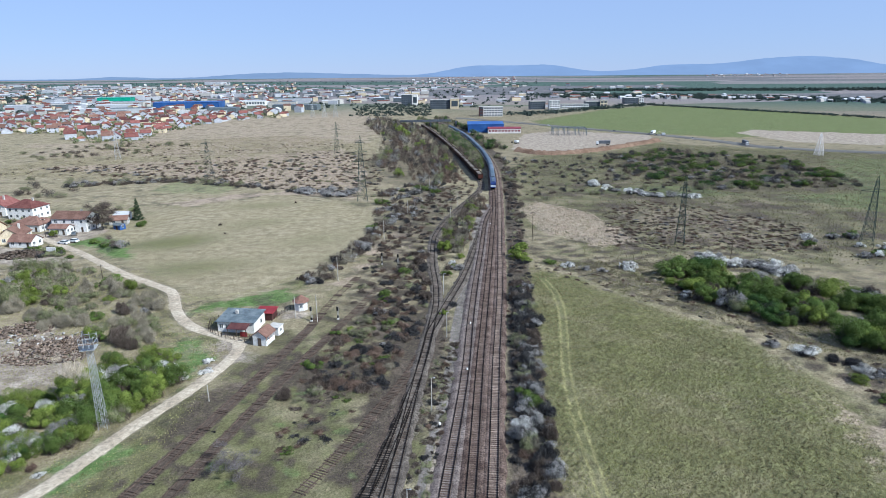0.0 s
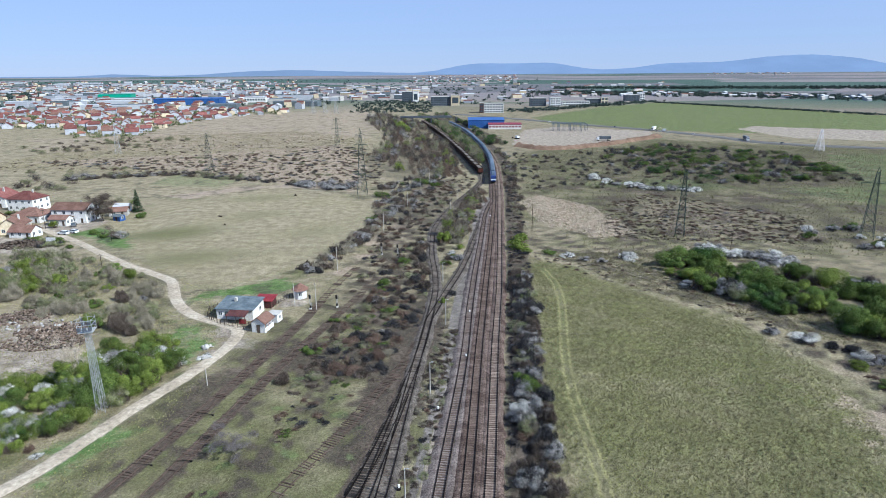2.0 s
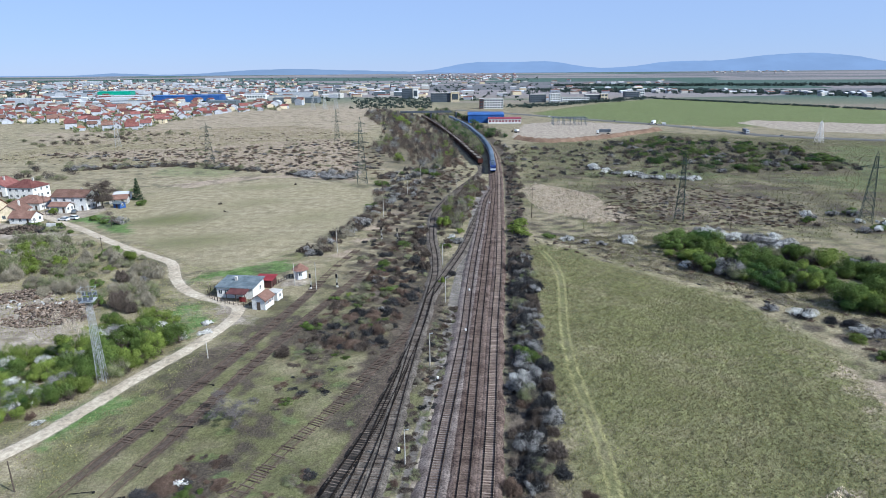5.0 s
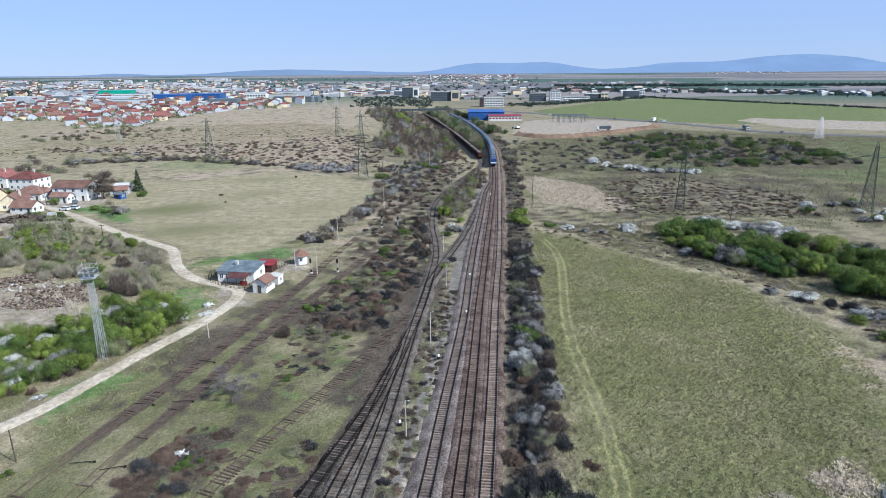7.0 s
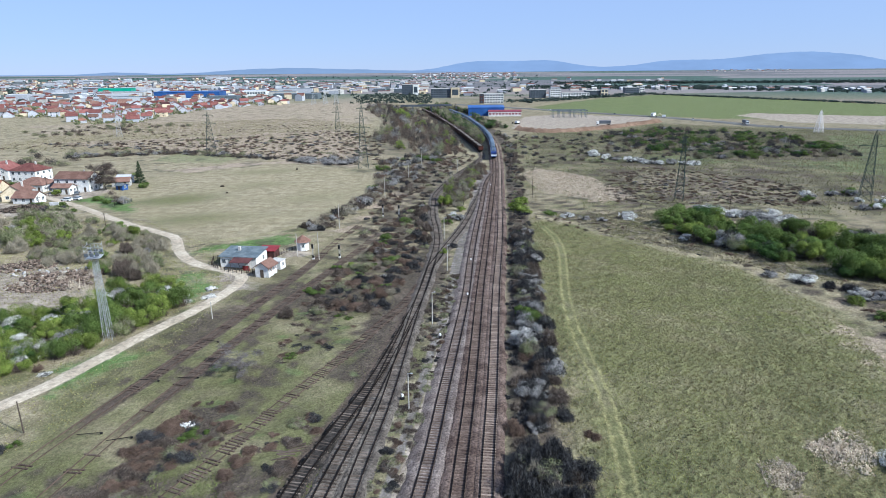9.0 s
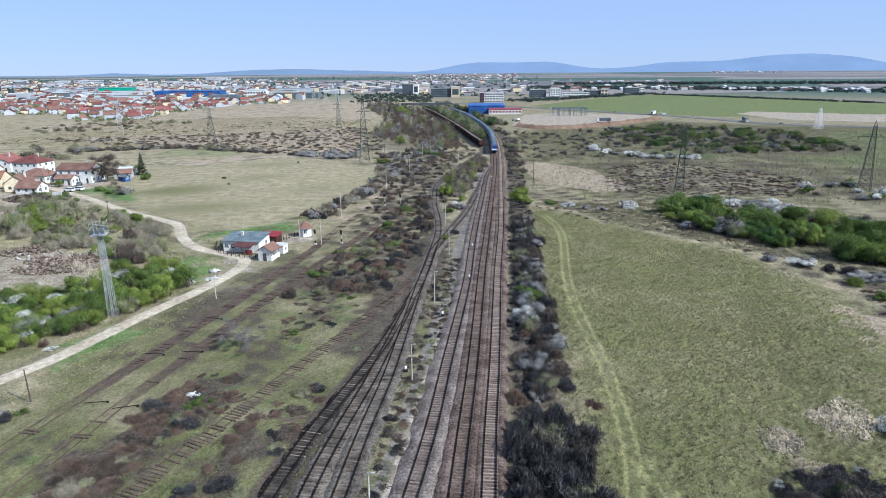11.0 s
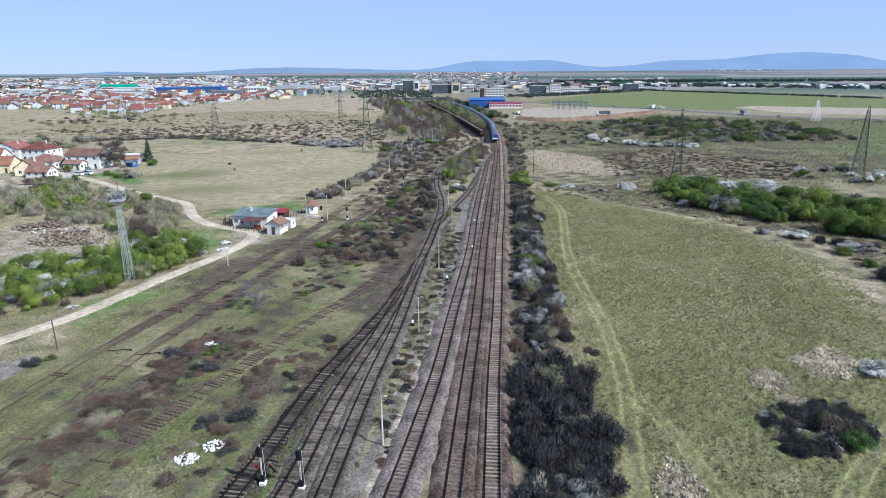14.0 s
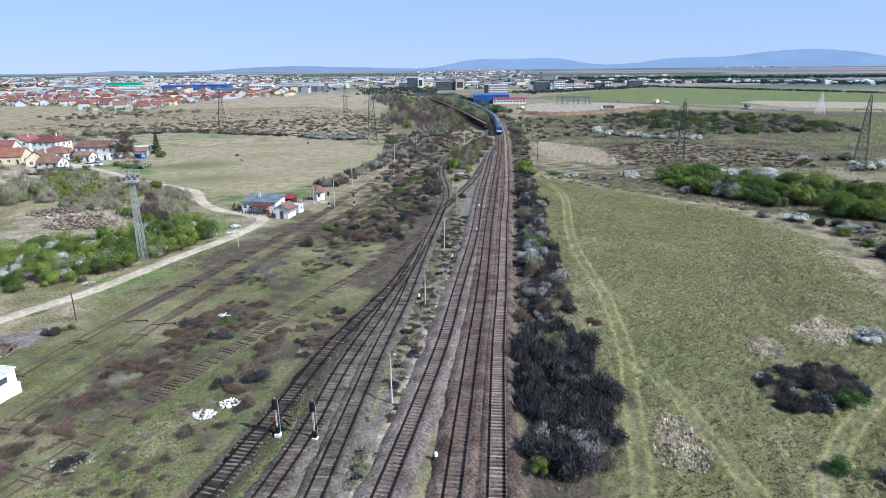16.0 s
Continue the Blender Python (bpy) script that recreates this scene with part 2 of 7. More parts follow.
M["leaf_dark"] = leafy("deep_green_leaves", (0.055, 0.115, 0.035), (0.085, 0.165, 0.045), (0.13, 0.21, 0.06))
# Leaves of far trees, shifted blue in the base colour for distance haze.
M["leaf_far"] = leafy("haze_blue_leaves", (0.055, 0.085, 0.075), (0.085, 0.12, 0.105), (0.12, 0.155, 0.14))
M["leaf_grey"] = leafy("grey_green_leaves", (0.21, 0.24, 0.12), (0.30, 0.325, 0.165), (0.38, 0.385, 0.23))
M["flower"] = leafy("white_blossom", (0.52, 0.52, 0.50), (0.66, 0.66, 0.64), (0.30, 0.31, 0.25), 0.2, 0.1)
M["flower_grey"] = leafy("greyish_blossom", (0.33, 0.325, 0.32), (0.48, 0.475, 0.47), (0.22, 0.21, 0.19), 0.15, 0.15)
M["twig"] = leafy("grey_brown_twigs", (0.068, 0.053, 0.043), (0.135, 0.107, 0.089), (0.28, 0.24, 0.205), 0.0)
M["twig_dark"] = leafy("dark_thorn_twigs", (0.028, 0.029, 0.031), (0.058, 0.058, 0.061), (0.17, 0.17, 0.172), 0.0)
M["twig_mauve"] = leafy("grey_mauve_twigs", (0.13, 0.115, 0.115), (0.20, 0.18, 0.18), (0.30, 0.275, 0.275), 0.0)
M["twig_fawn"] = leafy("pale_fawn_twigs", (0.23, 0.205, 0.15), (0.34, 0.31, 0.235), (0.46, 0.42, 0.33), 0.0)
M["tuft_dry"] = leafy("dry_yard_grass", (0.19, 0.168, 0.10), (0.26, 0.23, 0.145), (0.35, 0.305, 0.205), 0.35, drift=(0.185, 0.195, 0.085))
M["twig_red"] = leafy("russet_twigs", (0.12, 0.08, 0.062), (0.185, 0.13, 0.10), (0.28, 0.21, 0.165), 0.0)
M["twig_pale"] = leafy("pale_dry_stalks", (0.50, 0.43, 0.33), (0.62, 0.55, 0.44), (0.38, 0.315, 0.235), 0.3)
M["tuft_green"] = leafy("young_green_grass", (0.145, 0.18, 0.055), (0.21, 0.25, 0.08), (0.29, 0.315, 0.125), 0.25)
M["tuft"] = leafy("tussock_blades", (0.265, 0.25, 0.10), (0.35, 0.325, 0.145), (0.44, 0.395, 0.225), 0.4, drift=(0.25, 0.262, 0.095))
M["tuft_straw"] = leafy("straw_tussock_blades", (0.37, 0.325, 0.185), (0.46, 0.41, 0.25), (0.54, 0.48, 0.31), 0.4)


# ---- mesh helpers ----
def mesh_of(name, bm, material):
    me = bpy.data.meshes.new(name)
    bm.normal_update()
    bm.to_mesh(me)
    bm.free()
    me.materials.append(material)
    return me


def part(name, bm, material, parent=None, label=""):
    ob = new(name, mesh_of(name, bm, material))
    if parent is not None:
        ob.parent = parent
    return tagged(ob, label)


def thing(name, m, label, category, group="", kind=""):
    ob = new(name)
    ob.empty_display_size = 0.2
    ob.matrix_world = m
    return tagged(ob, label, category, group, kind)


def box(bm, x0, x1, y0, y1, z0, z1, bevel=0.0):
    r = bmesh.ops.create_cube(bm, size=1.0, matrix=Matrix.Translation(((x0 + x1) / 2, (y0 + y1) / 2, (z0 + z1) / 2)) @ Matrix.Diagonal((x1 - x0, y1 - y0, z1 - z0, 1)))
    if bevel:
        es = {e for v in r["verts"] for e in v.link_edges}
        bmesh.ops.bevel(bm, geom=list(es), offset=bevel, segments=1, affect="EDGES")
    return bm


def boxed(*a, bevel=0.0):
    return box(bmesh.new(), *a, bevel=bevel)


def tube(bm, a, b, r0, r1=None, sides=6):
    a, b = Vector(a), Vector(b)
    d = b - a
    m = Matrix.Translation((a + b) / 2) @ d.to_track_quat("Z", "Y").to_matrix().to_4x4()
    bmesh.ops.create_cone(bm, cap_ends=True, segments=sides, radius1=r0, radius2=r0 if r1 is None else r1, depth=d.length, matrix=m)
    return bm


def bar(bm, a, b, w):
    return tube(bm, a, b, w * 0.7, w * 0.7, 4)


def prism(bm, pts, x0, x1):
    """A profile in y, z drawn out along x."""
    lo = [bm.verts.new((x0, y, z)) for y, z in pts]
    hi = [bm.verts.new((x1, y, z)) for y, z in pts]
    n = len(pts)
    for i in range(n):
        bm.faces.new((lo[i], lo[(i + 1) % n], hi[(i + 1) % n], hi[i]))
    bm.faces.new(lo[::-1])
    bm.faces.new(hi)
    bmesh.ops.recalc_face_normals(bm, faces=bm.faces)
    return bm


def tri_mesh(name, v, material):
    """A mesh of loose triangles from an array of shape (n, 3, 3)."""
    me = bpy.data.meshes.new(name)
    n = len(v)
    me.vertices.add(n * 3)
    me.vertices.foreach_set("co", np.ascontiguousarray(v, dtype=np.float32).ravel())
    me.loops.add(n * 3)
    me.loops.foreach_set("vertex_index", np.arange(n * 3, dtype=np.int32))
    me.polygons.add(n)
    me.polygons.foreach_set("loop_start", np.arange(0, n * 3, 3, dtype=np.int32))
    me.update(calc_edges=True)
    me.materials.append(material)
    return me


def quad_mesh(name, verts, faces, material):
    me = bpy.data.meshes.new(name)
    me.vertices.add(len(verts))
    me.vertices.foreach_set("co", np.ascontiguousarray(verts, dtype=np.float32).ravel())
    faces = np.ascontiguousarray(faces, dtype=np.int32)
    me.loops.add(faces.size)
    me.loops.foreach_set("vertex_index", faces.ravel())
    me.polygons.add(len(faces))
    me.polygons.foreach_set("loop_start", np.arange(0, faces.size, 4, dtype=np.int32))
    me.update(calc_edges=True)
    me.materials.append(material)
    return me


def curve_points(ctrl, step):
    """Points at even steps along a smooth line through the control points."""
    c = np.array(ctrl, float)
    p = np.vstack([2 * c[0] - c[1], c, 2 * c[-1] - c[-2]])
    out = []
    for i in range(1, len(p) - 2):
        t = np.linspace(0, 1, 24, endpoint=False)[:, None]
        a, b, d, e = p[i - 1], p[i], p[i + 1], p[i + 2]
        out.append(0.5 * (2 * b + (d - a) * t + (2 * a - 5 * b + 4 * d - e) * t ** 2 + (3 * b - a - 3 * d + e) * t ** 3))
    q = np.vstack(out + [c[-1:]])
    for _ in range(12):
        q[1:-1] = 0.25 * q[:-2] + 0.5 * q[1:-1] + 0.25 * q[2:]
    s = np.concatenate([[0], np.cumsum(np.hypot(*np.diff(q, axis=0).T))])
    n = max(2, int(s[-1] / step))
    u = np.linspace(0, s[-1], n)
    return np.stack([np.interp(u, s, q[:, 0]), np.interp(u, s, q[:, 1])], 1)


def normals_of(q):
    d = np.gradient(q, axis=0)
    d /= np.hypot(d[:, 0], d[:, 1])[:, None]
    return d, np.stack([d[:, 1], -d[:, 0]], 1)


def strip(name, q, section, material, jitter=0.0, seed=1):
    """A band swept along q; section: pairs of offset to the right and height."""
    _, n = normals_of(q)
    rng = np.random.default_rng(seed)
    k = len(section)
    rows = []
    for j, (o, z) in enumerate(section):
        off = o + (jitter * 2.0 * wave(q[:, 0], q[:, 1], 6.0, seed + j) if jitter and j in (0, k - 1) else 0)
        rows.append(np.column_stack([q + n * np.reshape(off, (-1, 1)) if np.ndim(off) else q + n * off, np.full(len(q), z)]))
    v = np.stack(rows, 1).reshape(-1, 3)
    i = np.arange(len(q) - 1)[:, None] * k + np.arange(k - 1)[None, :]
    f = np.stack([i, i + k, i + k + 1, i + 1], -1).reshape(-1, 4)
    return quad_mesh(name, v, f[:, ::-1], material)


def wave(x, y, size, seed):
    """Smooth uneven field between about -1 and 1."""
    rng = np.random.default_rng(seed)
    s = np.zeros_like(x)
    for k in range(9):
        a, f, ph = rng.uniform(0, 6.28), rng.uniform(0.6, 2.2) / size, rng.uniform(0, 6.28)
        s += np.sin(6.28 * f * (x * np.cos(a) + y * np.sin(a)) + ph)
    return s / 4.0


def inside(x, y, poly):
    p = np.array(poly, float)
    hit = np.zeros(x.shape, bool)
    for (x0, y0), (x1, y1) in zip(p, np.roll(p, -1, 0)):
        c = (y0 > y) != (y1 > y)
        hit ^= c & (x < (x1 - x0) * (y - y0) / ((y1 - y0) or 1e-9) + x0)
    return hit


def gap(x, y, poly, closed=True):
    """Distance to an outline or a line."""
    p = np.array(poly, float)
    d = np.full(x.shape, 1e9)
    pairs = zip(p, np.roll(p, -1, 0)) if closed else zip(p[:-1], p[1:])
    for (x0, y0), (x1, y1) in pairs:
        dx, dy = x1 - x0, y1 - y0
        t = np.clip(((x - x0) * dx + (y - y0) * dy) / (dx * dx + dy * dy + 1e-9), 0, 1)
        d = np.minimum(d, np.hypot(x - x0 - t * dx, y - y0 - t * dy))
    return d


def area(x, y, poly, soft=3.0, rough=3.0, seed=5):
    p = np.array(poly, float)
    lo, hi = p.min(0) - 4 * (soft + rough), p.max(0) + 4 * (soft + rough)
    k = np.flatnonzero((x > lo[0]) & (x < hi[0]) & (y > lo[1]) & (y < hi[1]))
    out = np.zeros(x.shape)
    u, v = x[k], y[k]
    d = gap(u, v, poly) * np.where(inside(u, v, poly), 1, -1) + rough * wave(u, v, rough * 4, seed)
    out[k] = np.clip(d / soft * 0.5 + 0.5, 0, 1)
    return out


def band(x, y, line, width, soft=0.8):
    p = np.array(line, float)
    lo, hi = p.min(0) - 10, p.max(0) + 10
    k = np.flatnonzero((x > lo[0]) & (x < hi[0]) & (y > lo[1]) & (y < hi[1]))
    out = np.zeros(x.shape)
    out[k] = np.clip((width - gap(x[k], y[k], line, False)) / soft + 0.5, 0, 1)
    return out


# ---- lines of the plan ----
TRACKS = {
    "main_right": [(0.5, 0), (3.5, 21.5), (7.4, 50.5), (10.9, 73), (17.0, 115), (19.2, 129), (24.8, 165), (35.2, 241), (44.2, 308), (51.5, 372), (55, 420), (56.3, 476), (55, 540), (51.5, 620), (39.5, 725), (22, 838)],
    "main_middle": [(-3.6, 0), (-0.4, 21.7), (4.0, 50.7), (7.5, 73), (13.4, 115), (15.6, 129.7), (21.7, 170), (29.8, 224), (37.3, 275), (44.0, 333), (50.2, 395), (52.4, 450), (52.3, 502), (49, 600), (36, 720), (18.5, 837)],
    "main_left": [(-12, 0), (-6.6, 22), (-0.3, 51), (3.4, 73), (9.6, 110), (13.6, 140), (18.1, 171), (23.9, 208), (29, 242), (33.2, 263), (38.5, 283)],
    "siding_right": [(-15, 4), (-12.6, 22.3), (-8.7, 51.5), (-5.6, 70), (-2.2, 97), (2.5, 132), (5.1, 153), (5.6, 172), (5.2, 189), (6, 210), (8, 230), (16.5, 264), (29, 302), (36, 325), (38.8, 348), (37, 385), (33.5, 452), (25, 570), (11.4, 702), (-6, 800)],
    "siding_middle": [(-22, 4), (-17, 23.3), (-14.9, 32.8), (-13.2, 45), (-11.0, 56), (-8.5, 67), (-6.0, 80), (-2.6, 98)],
    "siding_left": [(-28, 6), (-22.5, 22.8), (-20.8, 29.2), (-18.7, 37.7), (-15.6, 51.9), (-12, 63.4), (-8.0, 76), (-3.6, 95), (0.8, 118), (3.9, 141)],
    "crossover": [(2.5, 132.5), (8, 152.7), (14.7, 176.7), (23.2, 216), (29.6, 247), (36.5, 275)],
    "overgrown": [(-47, 12), (-41, 24), (-36, 37), (-31.4, 48), (-26.7, 58), (-20.4, 72.4), (-14, 85), (-9, 97), (-4, 108.5), (0, 121.5), (3, 135)],
    "yard_left": [(-60, 24), (-54, 47), (-48.5, 67), (-42, 88), (-35.8, 109), (-28.2, 138), (-24.0, 160), (-18.5, 180)],
    "yard_right": [(-51, 16), (-46.8, 41), (-42.8, 62), (-38, 80), (-31.5, 104), (-24.7, 126), (-17, 150), (-12, 168)],
}
ROAD = [(-76, 52), (-67.8, 65.8), (-60, 78), (-53, 96), (-47.2, 109), (-43.2, 122), (-43.5, 131), (-49, 135.5), (-58, 141.5), (-65.5, 151.5), (-72.5, 167), (-78, 173), (-92.5, 184.5), (-106, 197), (-121, 211.5), (-135, 224), (-158, 242), (-190, 262), (-240, 300)]
FIELD_TRACK = [(10, 5), (16.5, 20.8), (21.1, 37.9), (24.4, 49.5), (27.2, 66), (28.6, 82), (30.2, 101), (33.2, 118), (38.3, 142), (40.3, 158), (39.5, 172)]
BRANCH_TRACK = [(24.2, 47), (25.8, 39), (26.4, 28.7), (26.9, 20), (27, 10)]
LANE_TRACK = [(66, 48), (51.1, 37.5), (40.6, 29), (35.3, 23.7), (32.3, 20), (29, 10)]
MEADOW_TRACK = [(-70, 160), (-60, 163), (-48, 170), (-38, 183)]
MAIN_ROAD = [(60, 860), (108, 795), (154, 728), (197, 663), (245, 595), (276, 531), (292, 487), (360, 443), (480, 400), (700, 330)]
MEADOW = [(-137, 262), (-110, 288), (-78, 312), (-26, 282), (-17, 262), (-21, 222), (-28, 202), (-37, 182), (-49, 168), (-66, 162), (-75, 175), (-107, 206), (-121, 228)]
FIELD = [(13, 10), (70, 10), (74, 60), (84, 100), (78, 130), (62, 150), (48, 176), (38, 186), (28, 160), (24, 110), (20, 70)]
GREEN_FIELD = [(152, 789), (304, 1003), (439, 1109), (550, 951), (600, 770), (640, 640), (640, 420), (405, 505), (354, 560), (302, 565), (228, 612), (149, 705)]
SITE = [(80, 500), (99, 470), (152, 488), (221, 542), (236, 596), (194, 628), (160, 660), (112, 624)]
TOWN = [(-620, 700), (-456, 705), (-377, 680), (-322, 588), (-264, 584), (-268, 684), (-266, 810), (-215, 897), (-180, 892), (-225, 1098), (-360, 1213), (-1142, 1782), (-1300, 1300)]
LINES = {k: curve_points(v, 0.6) for k, v in TRACKS.items()}
ROAD_LINE = curve_points(ROAD, 1.5)


RAIL_POINTS = np.concatenate([q[::3] for q in LINES.values()])
ROAD_POINTS = curve_points(ROAD, 0.8)


def least(x, y, pts):
    """Distance of each place to the nearest of the points, in the part of the plan round them."""
    x, y = np.atleast_1d(np.asarray(x, float)), np.atleast_1d(np.asarray(y, float))
    d = np.full(x.shape, 1e3)
    lo, hi = pts.min(0) - 25, pts.max(0) + 25
    for k in np.array_split(np.flatnonzero((x > lo[0]) & (x < hi[0]) & (y > lo[1]) & (y < hi[1])), max(1, len(x) // 2000)):
        if len(k):
            box_lo, box_hi = np.array([x[k].min(), y[k].min()]) - 25, np.array([x[k].max(), y[k].max()]) + 25
            p = pts[np.all((pts > box_lo) & (pts < box_hi), axis=1)]
            if len(p):
                d[k] = np.sqrt(((x[k][:, None] - p[:, 0]) ** 2 + (y[k][:, None] - p[:, 1]) ** 2).min(1))
    return d


def track_gap(x, y):
    return least(x, y, RAIL_POINTS)


# ---- ground ----
def ticks(lo, hi, flo, fhi, step, grow):
    a = list(np.arange(flo, fhi + step / 2, step))
    s, v = step, a[-1]
    while v < hi:
        s *= grow
        v += s
        a.append(min(v, hi))
    s, v, b = step, a[0], []
    while v > lo:
        s *= grow
        v -= s
        b.append(max(v, lo))
    return np.array(b[::-1] + a)


GROUND = {}


def height(x, y):
    """Height of the ground at places of the plan."""
    gx, gy, z = GROUND["gx"], GROUND["gy"], GROUND["z"]
    x, y = np.atleast_1d(np.asarray(x, float)), np.atleast_1d(np.asarray(y, float))
    i = np.clip(np.searchsorted(gx, x) - 1, 0, len(gx) - 2)
    j = np.clip(np.searchsorted(gy, y) - 1, 0, len(gy) - 2)
    u, v = (x - gx[i]) / (gx[i + 1] - gx[i]), (y - gy[j]) / (gy[j + 1] - gy[j])
    return (z[j, i] * (1 - u) + z[j, i + 1] * u) * (1 - v) + (z[j + 1, i] * (1 - u) + z[j + 1, i + 1] * u) * v


def build_ground():
    gx = ticks(-4600, 4600, -72, 104, 0.55, 1.035)
    gy = ticks(-400, 4750, 15, 196, 0.55, 1.028)
    X, Y = np.meshgrid(gx, gy)
    x, y = X.ravel(), Y.ravel()
    pace = np.maximum(*np.meshgrid(np.gradient(gx), np.gradient(gy))).ravel()

    def ripple(size, seed):
        """A wave that fades out where the sheet's mesh grows too wide to carry it."""
        return wave(x, y, size, seed) * np.clip(size / (9.0 * pace) - 0.3, 0, 1)

    dt = np.minimum(least(x, y, LINES["main_right"][::2]), least(x, y, LINES["main_left"][::2]))
    dall = track_gap(x, y)
    dr = least(x, y, ROAD_POINTS)
    far = np.clip((y - 2000) / 2750, 0, 1)
    z = 0.10 * ripple(5, 2) + 0.25 * ripple(30, 3) + 0.05 * ripple(1.9, 4)
    rough = np.random.default_rng(91).normal(0, 1, len(x)) * np.clip(1.1 / pace, 0, 1) ** 2
    tuss = 0.6 + 0.75 * area(x, y, FIELD, 4, 2) - 0.42 * area(x, y, MEADOW, 3, 1)
    z += 0.085 * tuss * np.clip(rough, -2, 2) + 0.07 * tuss * ripple(2.2, 15)
    flat = np.clip((np.minimum(dall - 1.8, dr - 2.2)) / 3, 0, 1)
    z = z * flat - 0.03 - 0.12 * (1 - np.clip((dall - 1.5) / 3, 0, 1)) + 26 * far * far * (3 - 2 * far)
    # land cover
    a = lambda poly, soft=3, rough=3, seed=5: area(x, y, poly, soft, rough, seed)
    n1, n2, n3 = ripple(9, 11), ripple(28, 12), ripple(70, 13)
    n4 = ripple(7, 61)
    fld, mdw = a(FIELD, 4, 2), a(MEADOW, 3, 1.2)
    grass = np.clip(0.30 + 0.25 * n2 + 0.2 * n1, 0, 1) * np.where((x < -20) & (y > 300), 0.45, 1.0)
    grass = grass * (1 - fld) + fld * np.clip(0.70 + 0.12 * n2 + 0.08 * n1, 0, 1)
    grass = grass * (1 - mdw) + mdw * np.clip(0.27 + 0.22 * n3, 0, 1)
    gf = a(GREEN_FIELD, 8, 5)
    grass = np.maximum(grass, gf * 0.95)
    upper = a([(-300, 480), (-130, 480), (-40, 560), (-25, 800), (-110, 1130), (-190, 940), (-285, 880), (-300, 610), (-380, 600)], 12, 10)
    grass = grass * (1 - upper) + upper * np.clip(0.22 + 0.2 * n3, 0, 1)
    lush = 0.5 * gf
    for poly in ([(-60, 135), (-54, 134), (-47, 124), (-49, 113), (-57, 119)], [(-64, 149), (-60, 158), (-40, 169), (-33, 161), (-42, 154), (-54, 154)], [(-135, 226), (-120, 218), (-108, 205), (-100, 203), (-112, 226), (-128, 238)],
                 [(-150, 330), (-105, 320), (-95, 350), (-150, 380)], [(-24, 26), (-20, 26), (-13, 42), (-12, 50), (-18, 44)], [(-62, 84), (-56, 92), (-50, 88), (-58, 74)], [(60, 320), (150, 330), (210, 250), (330, 230), (420, 420), (290, 420), (230, 300), (140, 290)]):
        lush = np.maximum(lush, a(poly, 4, 1.5) * np.where(y > 240, 0.5, 1.0))
    lush = np.maximum(lush, 0.5 * np.clip(n1 * 1.5 - 0.6, 0, 1) * (np.abs(x + 30) < 40) * (y < 120))
    tan = np.zeros_like(x)
    for poly, w in (([(50, 232), (68, 205), (84, 214), (80, 262), (60, 290), (48, 270)], 1), ([(19.8, 29.3), (23.6, 33.8), (26.6, 31.9), (26.1, 27), (23.3, 23.7), (20, 24.7)], 0.7), ([(41.8, 52.1), (45.3, 53.4), (46.9, 49.9), (43.9, 46.7), (40.7, 47.8)], 1), ([(49.8, 55.4), (57.3, 59), (58.1, 52.8), (54.3, 48.5), (50.7, 51.4)], 0.9),
                    ([(-130, 300), (-95, 325), (-60, 330), (-30, 305), (-78, 318), (-112, 292)], 0.9), ([(-280, 430), (-150, 470), (-60, 520), (-30, 400), (-28, 300), (-75, 330), (-125, 375)], 0.95),
                    ([(92, 215), (125, 190), (165, 205), (150, 260), (110, 290), (84, 260)], 0.5), ([(-100, 196), (-84, 182), (-60, 120), (-66, 100), (-95, 128), (-115, 160), (-140, 190), (-135, 220)], 0.35), ([(-30, 168), (-22, 190), (-18, 225), (-9, 225), (-14, 190), (-22, 166)], 0.7),
                    ([(36, 172), (50, 172), (80, 150), (90, 128), (100, 110), (110, 122), (80, 160), (60, 180), (45, 184)], 0.5), ([(66, 55), (80, 60), (90, 90), (80, 100), (70, 75)], 0.6)):
        tan = np.maximum(tan, w * a(poly, 5, 3))
    tan = np.maximum(tan, upper * np.clip(0.62 + 0.2 * n3, 0, 0.8))
    tan = np.maximum(tan, 0.22 * fld * np.clip(n1 * 1.3 + ripple(4, 31) * 0.8 - 0.35, 0, 1))
    scrub = np.clip(1.25 - np.abs(x - np.interp(y, [0, 60, 140, 220, 330], [-26, -20, -10, -2, 14])) / 24, 0, 0.95) * (y < 340) * np.clip(0.72 + 0.45 * n1, 0, 1)
    verge = np.clip(1.4 - least(x, y, LINES["main_right"][::2] + np.array([6.0, 0])) / 5, 0, 1)
    scrub = np.maximum(scrub, verge * 0.9)
